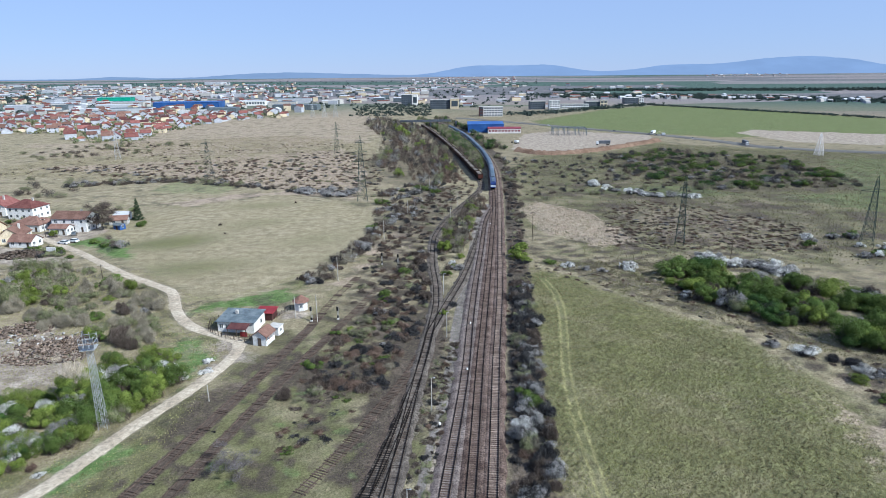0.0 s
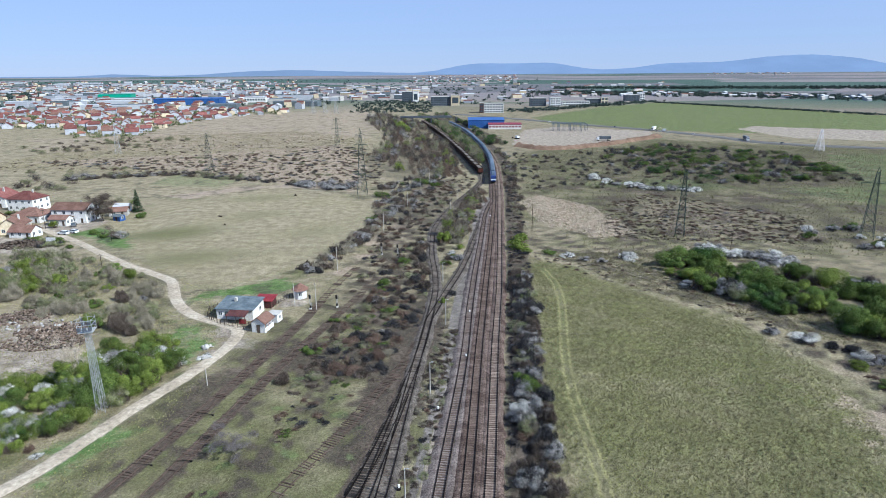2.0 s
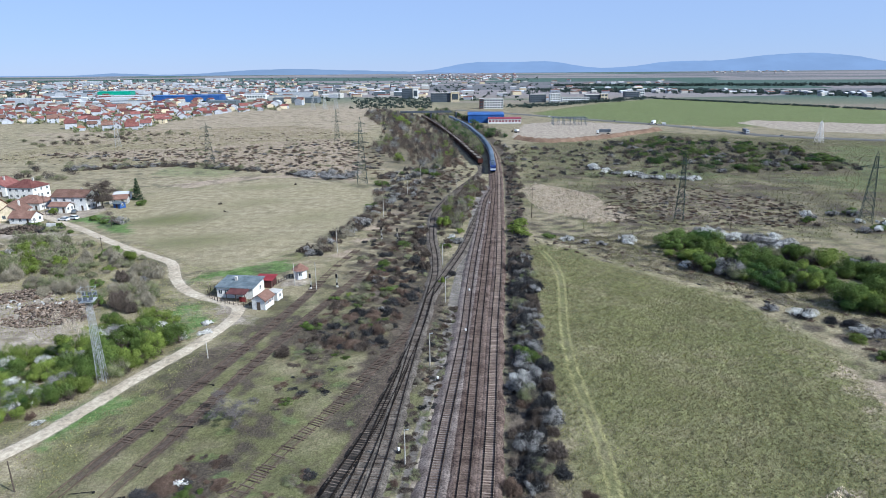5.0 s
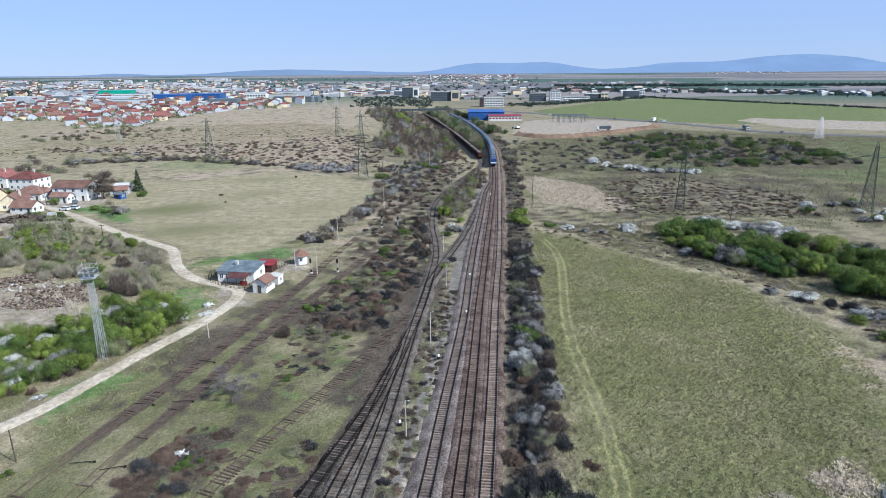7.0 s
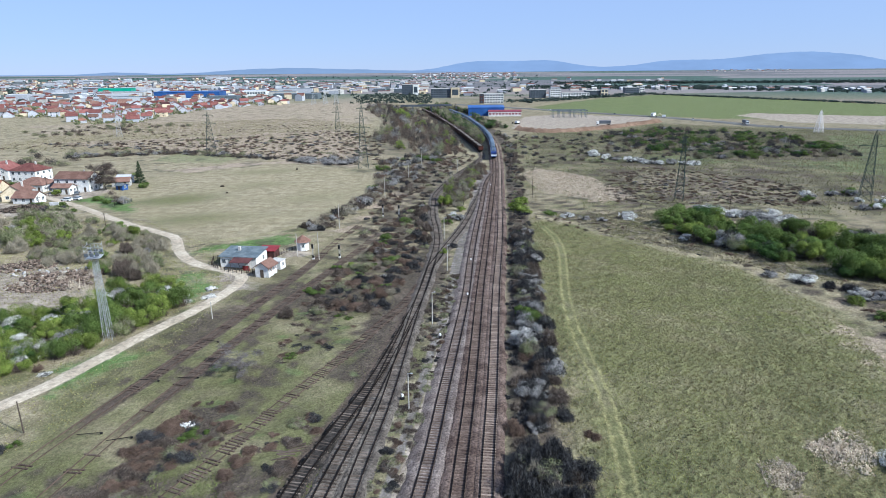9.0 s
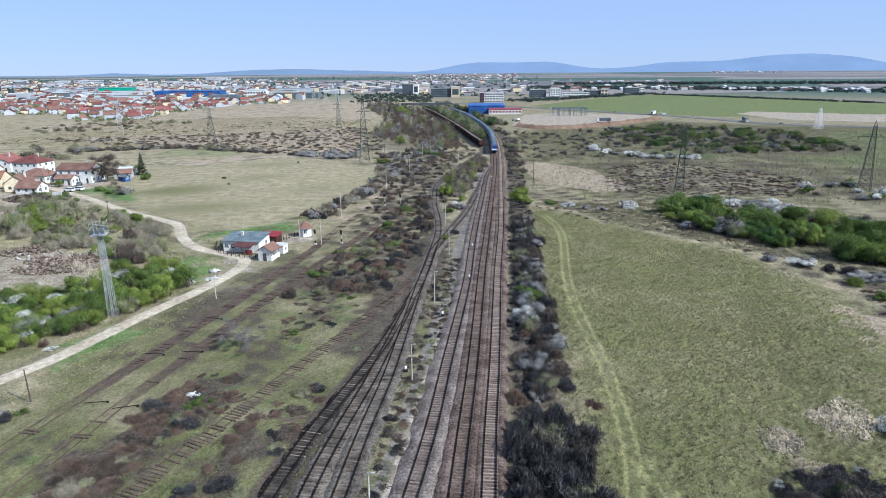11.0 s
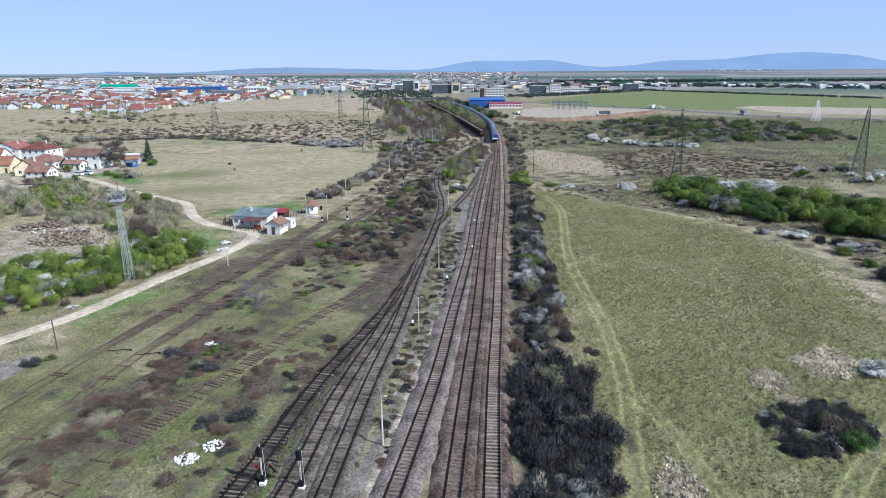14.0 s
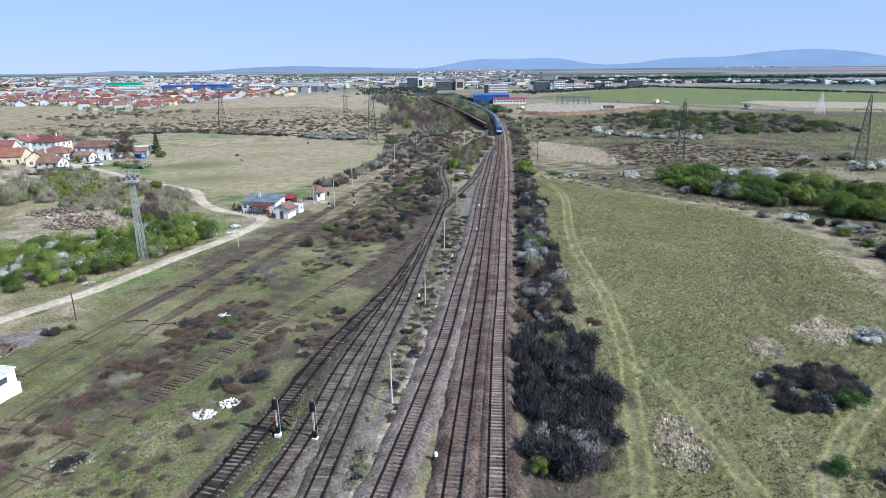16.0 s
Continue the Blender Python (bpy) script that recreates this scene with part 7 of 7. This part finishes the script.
for x, y, h, rd in ((-18.0, 32.2, 4.4, True), (-14.0, 31.2, 4.6, False), (-28.0, 143.5, 4.2, False), (-21.2, 144.5, 3.6, False), (-11.8, 191.6, 4.2, False), (-6.3, 188.8, 4.4, False)):
    signal(x, y, h, "black-headed colour-light signal on a pale foot", rd, "white" if y < 60 else "concrete", 0.32 if y < 60 else 0.28)


def point_lever(x, y):
    t = thing("point_lever", pose(x, y, 0.1, 0, 0, 20), "small white switch lantern beside the rails", "switch stand", "switch stands")
    part("base", boxed(-0.3, 0.3, -0.2, 0.2, -0.2, 0.25, bevel=0.04), M["black"], t)
    part("lantern", boxed(-0.16, 0.16, -0.16, 0.16, 0.3, 0.75, bevel=0.04), M["white"], t)


for x, y in ((-3.2, 70.4), (3.5, 92), (-1.7, 27.1), (10.4, 113), (13.4, 138), (31.5, 243)):
    point_lever(x, y)



def sleeper_pile(x, y, rot, beams, label):
    """Old beams thrown down side by side, some across others."""
    t = thing("sleeper_pile", pose(x, y, 0, 0, 0, rot), label, "timber pile", "piles of old sleepers")
    rng = np.random.default_rng(int(abs(x) * 10))
    for k in range(beams):
        bm = boxed(-1.25 * rng.uniform(0.7, 1.1), 1.25, -0.13, 0.13, -0.09, 0.09, bevel=0.025)
        m = pose(rng.normal(0, 0.35), 0.42 * (k - beams / 2) + rng.normal(0, 0.08), 0.02 + (0.16 if k % 3 == 2 else 0.0), rng.normal(0, 5), rng.normal(0, 3), rng.normal(0, 12))
        bmesh.ops.transform(bm, matrix=m, verts=bm.verts)
        part("beam", bm, M["timber"], t)


sleeper_pile(-18.6, 57.0, 12, 7, "loose pile of dark rotten sleepers in the grass")
sleeper_pile(-17.2, 58.6, 28, 3, "pale broken beams lying beside the old siding")
sleeper_pile(-26.6, 63.8, 35, 3, "old beams dropped beside the overgrown track")
sleeper_pile(-17.6, 35.6, -20, 3, "dark beams lying between the two signals")

# rods of the old switches
for k, (x, y) in enumerate(((-39.0, 93.0), (-44.2, 78.5), (-38.2, 79.0), (-46.2, 63.5), (-41.5, 62.0))):
    tt = thing("switch_rod", pose(x, y, 0.1, 0, 0, -15 + 7 * k), "rusty switch rod lying across the sleepers", "switch rod", "switch rods")
    part("rod", bar(bmesh.new(), (-1.6, 0, 0.12), (1.6, 0, 0.12), 0.09), M["under"], tt)
    part("weight", boxed(1.42, 1.75, -0.13, 0.13, -0.1, 0.14, bevel=0.03), M["under"], tt)


# ---- rubble and litter ----
def heap(name, cx, cy, rx, ry, hgt, count, size, mat, seed, label):
    rng = np.random.default_rng(seed)
    out = []
    for _ in range(count):
        a, rr = rng.uniform(0, 6.28), np.sqrt(rng.uniform(0, 1))
        x, y = cx + rx * rr * math.cos(a), cy + ry * rr * math.sin(a)
        s = size * np.array([rng.uniform(0.5, 2.4), rng.uniform(0.3, 1.0), rng.uniform(0.15, 0.6)]) * 0.5
        z = hgt * (1 - rr) * rng.uniform(0.3, 1.0)
        c = np.array([[i, j, k] for i in (-1, 1) for j in (-1, 1) for k in (-1, 1)], float) * s * rng.uniform(0.75, 1.15, (8, 3))
        e = np.array(Euler(rng.uniform(-0.6, 0.6, 3) + np.array([0, 0, rng.uniform(0, 3)])).to_matrix())
        c = c @ e.T + np.array([x, y, z + s[2] * 0.4])
        for f in ((0, 1, 3, 2), (4, 6, 7, 5), (0, 4, 5, 1), (2, 3, 7, 6), (1, 5, 7, 3), (0, 2, 6, 4)):
            out.append(c[list(f)])
    v = np.array(out).reshape(-1, 3)
    me = quad_mesh(name, v, np.arange(len(v)).reshape(-1, 4), M[mat])
    bmr = bmesh.new()
    bmr.from_mesh(me)
    bmesh.ops.remove_doubles(bmr, verts=bmr.verts, dist=0.0005)
    bmr.to_mesh(me)
    bmr.free()
    return tagged(new(name, me), label, "rubble", kind="stuff")


heap("rubble_heap", -88, 133, 9, 4.5, 0.9, 300, 0.8, "rubble", 81, "heap of broken masonry and planks on bare earth")
heap("rubble_heap", -87, 126.5, 10, 4.5, 0.5, 240, 0.6, "rubble", 94, "broken bricks and planks strewn over bare earth")
heap("rubble_heap", -82, 135, 4, 4, 0.9, 120, 0.7, "rubble", 82, "heap of broken masonry beside the scrub")
heap("rubble_heap", -101, 142, 8, 5, 0.9, 220, 0.7, "rubble", 83, "heap of broken masonry on bare earth")
heap("rubble_heap", -93, 137, 10, 5, 1.0, 26, 0.9, "concrete", 93, "pale broken slabs among the rubble")
heap("litter_heap", -27.0, 36.6, 1.3, 1.0, 0.4, 90, 0.24, "white", 84, "pile of white torn sheets in the grass")
heap("litter_heap", -24.9, 38.8, 1.3, 1.0, 0.25, 60, 0.22, "white", 85, "pile of white torn sheets in the grass")
heap("litter_heap", -33.4, 65.0, 1.1, 0.8, 0.3, 50, 0.26, "white", 86, "white litter beside a green bush")
heap("stone_heap", -37.0, 28.5, 2.6, 1.4, 0.2, 60, 0.14, "concrete", 87, "pale stones strewn along the old track")
heap("rubble_heap", -61.5, 54.5, 3.2, 2.4, 0.4, 60, 0.7, "rubble", 88, "old concrete slabs beside the lane")
heap("slab_heap", -46.8, 116.5, 1.6, 0.8, 0.15, 60, 0.4, "concrete", 89, "pale rubble strip beside the lane")
heap("slab_heap", -47.8, 121.5, 1.3, 0.7, 0.12, 16, 0.8, "concrete", 90, "pale slabs lying on the lawn")
heap("brushwood_pile", -143, 212, 9, 5, 2.0, 300, 1.0, "timber", 91, "long pile of dead wood by the lane")
heap("brushwood_pile", -154, 196, 9, 5, 1.6, 200, 1.0, "timber", 92, "dark pile of dead wood on bare earth")


# ---- the bare site and its surroundings ----
def bank(points, width, high, label):
    q = curve_points(points, 1.5)
    rng = np.random.default_rng(5)
    me = strip("earth_bank", q, ((-width, -0.2), (-width * 0.5, high * 0.7), (0, high), (width * 0.5, high * 0.6), (width, -0.2)), M["earth"], 0.6, 5)
    co = np.empty(len(me.vertices) * 3, np.float32)
    me.vertices.foreach_get("co", co)
    co = co.reshape(-1, 3)
    co[:, 2] += np.where(co[:, 2] > 0, 0.35 * high * wave(co[:, 0].astype(float), co[:, 1].astype(float), 5, 6), 0)
    me.vertices.foreach_set("co", co.ravel())
    return tagged(new("earth_bank", me), label, "earth bank", kind="structure")


bank([(84, 488), (100, 466), (125, 470), (152, 486), (190, 516), (222, 545)], 5, 2.6, "raw brown earth bank round the building site")
frm = thing("steel_frame", pose(157, 612, 0, 0, 0, -6), "open blue-grey steel frame of an unfinished hall", "hall frame")
for u in range(7):
    for v in (-8, 0, 8):
        part("column", boxed(-16.5 + u * 5.5 - 0.2, -16.5 + u * 5.5 + 0.2, v - 0.2, v + 0.2, -0.2, 6.4), M["roof_blue"], frm)
    part("beam", boxed(-16.7 + u * 5.5, -16.3 + u * 5.5, -8.4, 8.4, 6.4, 7.0), M["roof_blue"], frm)
for v in (-8, 0, 8):
    part("girder", boxed(-17, 17, v - 0.15, v + 0.15, 7.0, 7.4), M["roof_blue"], frm)


def hall(name, x, y, rot, w, d, h, wall, roof, label, bays=0, doors=0, rise=1.0, category="hall", band_mat="glass"):
    t = thing(name, pose(x, y, 0, 0, 0, rot), label, category)
    part("wall", boxed(-w / 2, w / 2, -d / 2, d / 2, -0.5, h), M[wall], t)
    part("roof", prism(bmesh.new(), [(-d / 2 - 0.4, h), (0, h + rise), (d / 2 + 0.4, h), (d / 2 + 0.4, h - 0.3), (-d / 2 - 0.4, h - 0.3)], -w / 2 - 0.4, w / 2 + 0.4), M[roof], t)
    for i in range(bays):
        u = -w / 2 + w * (i + 0.5) / bays
        part("window", boxed(u - w / bays * 0.32, u + w / bays * 0.32, -d / 2 - 0.08, -d / 2 + 0.04, h * 0.35, h * 0.7), M[band_mat], t)
    return t


hall("blue_hall", 78, 668, -4, 38, 42, 8.5, "blue_hall", "blue_hall", "large blue sheet-clad hall beside the railway", 0, rise=1.6)
hall("red_roofed_hall", 95, 640, -4, 34, 12, 5.0, "white", "sheet_crimson", "long white building with a dull crimson sheet roof", 10, rise=1.4, band_mat="sheet_crimson")
hall("blue_hall", -428, 1215, 5, 118, 60, 11, "blue_hall", "blue_hall", "very long blue hall behind the town", 0, rise=1.0)
hall("green_hall", -660, 1420, 12, 66, 50, 13, "green_hall", "green_hall", "large green hall in the far town", 0, rise=1.0)
hall("white_hall", -318, 1268, 5, 42, 24, 10, "white", "pale_roof", "white flat hall behind the town houses", 8)


def block(name, x, y, rot, w, d, h, floors, cols, wall, label, roofm="concrete"):
    t = thing(name, pose(x, y, 0, 0, 0, rot), label, "office building", "office blocks")
    part("wall", boxed(-w / 2, w / 2, -d / 2, d / 2, -0.5, h), M[wall], t)
    part("roof", boxed(-w / 2 - 0.3, w / 2 + 0.3, -d / 2 - 0.3, d / 2 + 0.3, h, h + 0.5), M[roofm], t)
    for f in range(floors):
        for c in range(cols):
            u, z = -w / 2 + w * (c + 0.5) / cols, h * (f + 0.25) / floors
            part("window", boxed(u - w / cols * 0.36, u + w / cols * 0.36, -d / 2 - 0.1, -d / 2 + 0.05, z, z + h / floors * 0.55), M["glass"], t)
    return t


block("office_block", 115, 890, -4, 28, 14, 13, 4, 7, "white", "white office block with dark window bands")
block("stair_tower", 98, 891, -4, 6, 14, 13.5, 3, 1, "roof_dark", "dark red stair tower of the office block")
block("office_block", 209, 1040, -3, 26, 18, 13, 4, 6, "dark_front", "dark glazed office block")
block("office_block", 236, 1030, -3, 17, 14, 14, 4, 4, "white", "white office block beside the dark one")
block("office_block", 276, 1050, -3, 46, 14, 7, 2, 10, "white", "long low white office building")
block("office_block", 320, 1098, -3, 26, 18, 9, 2, 6, "dark_front", "low dark office building")
block("office_block", 338, 1092, -3, 12, 14, 11, 2, 2, "cream", "cream stair block of an office building")
block("office_block", 420, 1185, -3, 26, 18, 11, 3, 5, "dark_front", "dark distant office block")
block("office_block", 440, 1185, -3, 9, 12, 13, 3, 2, "white", "white distant office tower")
block("office_block", 48, 1085, -3, 36, 20, 15, 4, 8, "dark_front", "long dark office building")
block("office_block", 72, 1080, -3, 15, 20, 17.5, 1, 1, "cream", "bright cream end block of an office building")
block("office_tower", -12, 1205, -3, 20, 18, 20, 5, 5, "dark_front", "dark blue glazed tower block")
block("office_tower", 4, 1205, -3, 10, 14, 20, 1, 1, "white", "white side of a tower block")

br = thing("road_bridge", pose(14, 722, 0, 0, 0, 4), "dark concrete road bridge over the railway", "bridge")
part("deck", boxed(-30, 30, -5, 5, 6.2, 7.2), M["dark_front"], br)
for v in (-5, 5):
    part("parapet", boxed(-30, 30, v - 0.15, v + 0.15, 7.2, 8.0), M["dark_front"], br)
for u in (-38, -16, 6, 12, 36):
    part("pier", boxed(u - 0.6, u + 0.6, -4, 4, -0.5, 6.2), M["dark_front"], br)


# ---- the town ----
def town_house(w, d, h, rh, along, wall, roof, label):
    t = thing("town_house", pose(0, 0, 0), label, "house", "town houses")
    part("wall", wall_body(w, d, h, rh if along in "xy" else 0, along), M[wall], t)
    part("roof", gable_roof(w, d, h, rh, 0.5, along, 0.2) if along in "xy" else hip_roof(w, d, h, rh, 0.5, max(0, (w - d) / 2)), M[roof], t)
    for f in range(2 if h > 4.5 else 1):
        for u in (-w / 4, w / 4):
            part("window", boxed(u - 0.7, u + 0.7, -d / 2 - 0.05, -d / 2 + 0.05, 1.0 + f * 2.8, 2.4 + f * 2.8), M["glass"], t)
    return t


town_rng = np.random.default_rng(17)
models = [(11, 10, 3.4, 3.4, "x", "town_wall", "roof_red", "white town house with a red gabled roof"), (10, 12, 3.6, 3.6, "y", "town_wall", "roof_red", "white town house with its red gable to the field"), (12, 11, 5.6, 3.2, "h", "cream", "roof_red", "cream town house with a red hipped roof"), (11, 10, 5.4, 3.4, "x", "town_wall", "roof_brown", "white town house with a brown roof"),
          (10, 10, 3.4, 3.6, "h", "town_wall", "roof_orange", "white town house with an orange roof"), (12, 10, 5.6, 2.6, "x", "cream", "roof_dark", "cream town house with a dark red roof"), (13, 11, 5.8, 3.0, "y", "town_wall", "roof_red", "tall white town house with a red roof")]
spots = []
for gx_ in np.arange(-640, -180, 21.0):
    for gy_ in np.arange(612, 1010, 24.0):
        x, y = gx_ + town_rng.uniform(-6, 6), gy_ + town_rng.uniform(-7, 7)
        if inside(np.array([x]), np.array([y]), TOWN)[0] and town_rng.random() < 0.94:
            spots.append((x, y))
spots.sort(key=lambda s: s[1] - 0.1 * s[0])
firsts = {}
for x, y in spots[:290]:
    k = int(town_rng.choice(len(models), p=[0.24, 0.18, 0.14, 0.14, 0.12, 0.08, 0.10]))
    m = pose(x, y, 0, 0, 0, town_rng.choice([0, 90, 180]) + town_rng.normal(22, 8)) @ Matrix.Diagonal((*[town_rng.uniform(0.7, 1.05)] * 3, 1))
    if k in firsts:
        copy_thing(firsts[k], m)
    else:
        firsts[k] = town_house(*models[k])
        firsts[k].matrix_world = m


def far_blocks(name, boxes, label, mats):
    """Far buildings, a few strokes each: walls and a shallow roof."""
    v, f, mi = [], [], []
    for x, y, a, w, d, h, rh, wall, roof, z in boxes:
        c, s = math.cos(a), math.sin(a)
        b = len(v)
        for px, py, pz in ((-w, -d, -1), (w, -d, -1), (w, d, -1), (-w, d, -1), (-w, -d, h), (w, -d, h), (w, d, h), (-w, d, h), (-w, 0, h + rh), (w, 0, h + rh)):
            v.append((x + c * px / (2 if abs(px) == w else 1) - s * py / 2, y + s * px / 2 + c * py / 2, z + pz))
        for face, mt in (((0, 1, 5, 4), wall), ((1, 2, 6, 5), wall), ((2, 3, 7, 6), wall), ((3, 0, 4, 7), wall), ((4, 5, 9, 8), roof), ((6, 7, 8, 9), roof), ((5, 6, 9), wall), ((7, 4, 8), wall)):
            f.append([b + i for i in face])
            mi.append(mt)
    me = bpy.data.meshes.new(name)
    me.from_pydata(v, [], f)
    for m_ in mats:
        me.materials.append(M[m_])
    me.polygons.foreach_set("material_index", mi)
    me.update()
    return tagged(new(name, me), label, "town", kind="stuff")


far = []
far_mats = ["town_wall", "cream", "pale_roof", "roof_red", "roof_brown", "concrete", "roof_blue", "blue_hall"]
def land(y):
    u = min(max((y - 2000) / 2750, 0), 1)
    return 26 * u * u * (3 - 2 * u)
for x, y in spots[290:]:
    far.append((x, y, town_rng.uniform(0, 1.5), 11, 10, 4.0, 3.2, int(town_rng.choice([0, 0, 1])), int(town_rng.choice([3, 3, 4])), 0))
for _ in range(900):
    y = 1000 + 2200 * town_rng.random() ** 1.4
    x = town_rng.uniform(-0.95, -0.18) * y
    big = town_rng.random() < 0.16
    if big:
        far.append((x, y, town_rng.normal(0.1, 0.1), town_rng.uniform(25, 80), town_rng.uniform(16, 40), town_rng.uniform(5, 11), 0.8, int(town_rng.choice([0, 2, 0, 5, 6, 7], p=[0.35, 0.25, 0.2, 0.14, 0.06, 0.0])), int(town_rng.choice([2, 5, 6])), land(y)))
    else:
        far.append((x, y, town_rng.uniform(0, 1.5), town_rng.uniform(9, 14), town_rng.uniform(8, 13), town_rng.uniform(3.5, 8), town_rng.uniform(2, 3.5), int(town_rng.choice([0, 5, 1, 5])), int(town_rng.choice([3, 4, 2], p=[0.55, 0.35, 0.1])), land(y)))
for _ in range(110):
    y = town_rng.uniform(1250, 2300)
    x = town_rng.uniform(-0.17, 0.02) * y
    far.append((x, y, town_rng.normal(0, 0.2), town_rng.uniform(10, 30), town_rng.uniform(9, 16), town_rng.uniform(4, 9), 1.5, int(town_rng.choice([0, 0, 1, 5, 6])), int(town_rng.choice([2, 3, 4, 5])), land(y)))
for _ in range(70):
    u = town_rng.random()
    far.append((350 + 640 * u, 1500 - 480 * u * u + town_rng.normal(0, 60), town_rng.normal(0, 0.3), town_rng.uniform(8, 18), town_rng.uniform(7, 11), town_rng.uniform(3, 6), 2.0, int(town_rng.choice([0, 0, 5])), int(town_rng.choice([2, 4, 5])), 0))
for _ in range(55):
    y = town_rng.uniform(1100, 2600)
    x = town_rng.uniform(0.02, 0.42) * y
    far.append((x, y, town_rng.normal(0, 0.2), town_rng.uniform(8, 26), town_rng.uniform(7, 14), town_rng.uniform(3, 7), 1.8, int(town_rng.choice([0, 0, 1, 5])), int(town_rng.choice([2, 3, 4, 5])), land(y)))
for k in range(115):
    y = town_rng.uniform(2700, 4000) if k < 90 else town_rng.uniform(3700, 4200)
    x = town_rng.uniform(0.0, 0.165) * y if k < 90 else town_rng.uniform(0.47, 0.62) * y
    far.append((x, y, town_rng.normal(0, 0.3), town_rng.uniform(9, 16), town_rng.uniform(8, 12), town_rng.uniform(4, 7), 3, int(town_rng.choice([0, 5, 5])), int(town_rng.choice([2, 3, 4, 4])), land(y)))
far_blocks("far_town", far, "far town of white walls and red roofs", far_mats)


# ---- far trees ----
def far_woods(name, spots_, label, material, seed, size=1.0, per=34):
    rng = np.random.default_rng(seed)
    out = []
    for x, y, r, h in spots_:
        v = leaf_tris(rng, per, r, h, 0.26 * r * size, 4)
        v[:, :, 0] += x
        v[:, :, 1] += y
        v[:, :, 2] += land(y) - 0.2
        out.append(v)
    return tagged(new(name, tri_mesh(name, np.concatenate(out), M[material])), label, "trees", kind="stuff")


wr = np.random.default_rng(29)
rows = [(wr.uniform(-620, -190), wr.uniform(585, 1010)) for _ in range(1700)]
rows = [(x, y, wr.uniform(1.8, 3.5), wr.uniform(2.5, 5.5)) for x, y in rows if inside(np.array([x]), np.array([y]), TOWN)[0]]
far_woods("town_trees", rows, "garden trees between the town houses", "leaf_grey", 30)
rows = []
for _ in range(1500):
    y = wr.uniform(1050, 3400)
    rows.append((wr.uniform(-0.95, 0.2) * y, y, wr.uniform(3, 7), wr.uniform(4, 8)))
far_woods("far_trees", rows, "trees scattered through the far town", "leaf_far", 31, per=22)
rows = []
for _ in range(1100):
    u = wr.random()
    rows.append((450 + 1700 * u + wr.normal(0, 12), 1960 - 420 * u + wr.normal(0, 26), wr.uniform(5, 9), wr.uniform(7, 12)))
for _ in range(420):
    u = wr.random()
    rows.append((439 + 165 * u + wr.normal(0, 4), 1112 - 310 * u - 40 * u * u + wr.normal(0, 5), wr.uniform(1.8, 3.4), wr.uniform(2.2, 4)))
for _ in range(1500):
    u = wr.random()
    rows.append((330 + 640 * u + wr.normal(0, 30), 1560 - 480 * u * u + wr.normal(0, 75), wr.uniform(3.5, 7), wr.uniform(4, 8)))
for _ in range(260):
    u = wr.random()
    rows.append((150 + 300 * u + wr.normal(0, 12), 900 + 240 * u + wr.normal(0, 14), wr.uniform(2.5, 5), wr.uniform(3, 6)))
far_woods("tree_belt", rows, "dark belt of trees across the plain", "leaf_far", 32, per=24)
rows = []
for _ in range(260):
    rows.append((wr.uniform(-95, 30), wr.uniform(900, 1250), wr.uniform(2.5, 4.5), wr.uniform(3, 5)))
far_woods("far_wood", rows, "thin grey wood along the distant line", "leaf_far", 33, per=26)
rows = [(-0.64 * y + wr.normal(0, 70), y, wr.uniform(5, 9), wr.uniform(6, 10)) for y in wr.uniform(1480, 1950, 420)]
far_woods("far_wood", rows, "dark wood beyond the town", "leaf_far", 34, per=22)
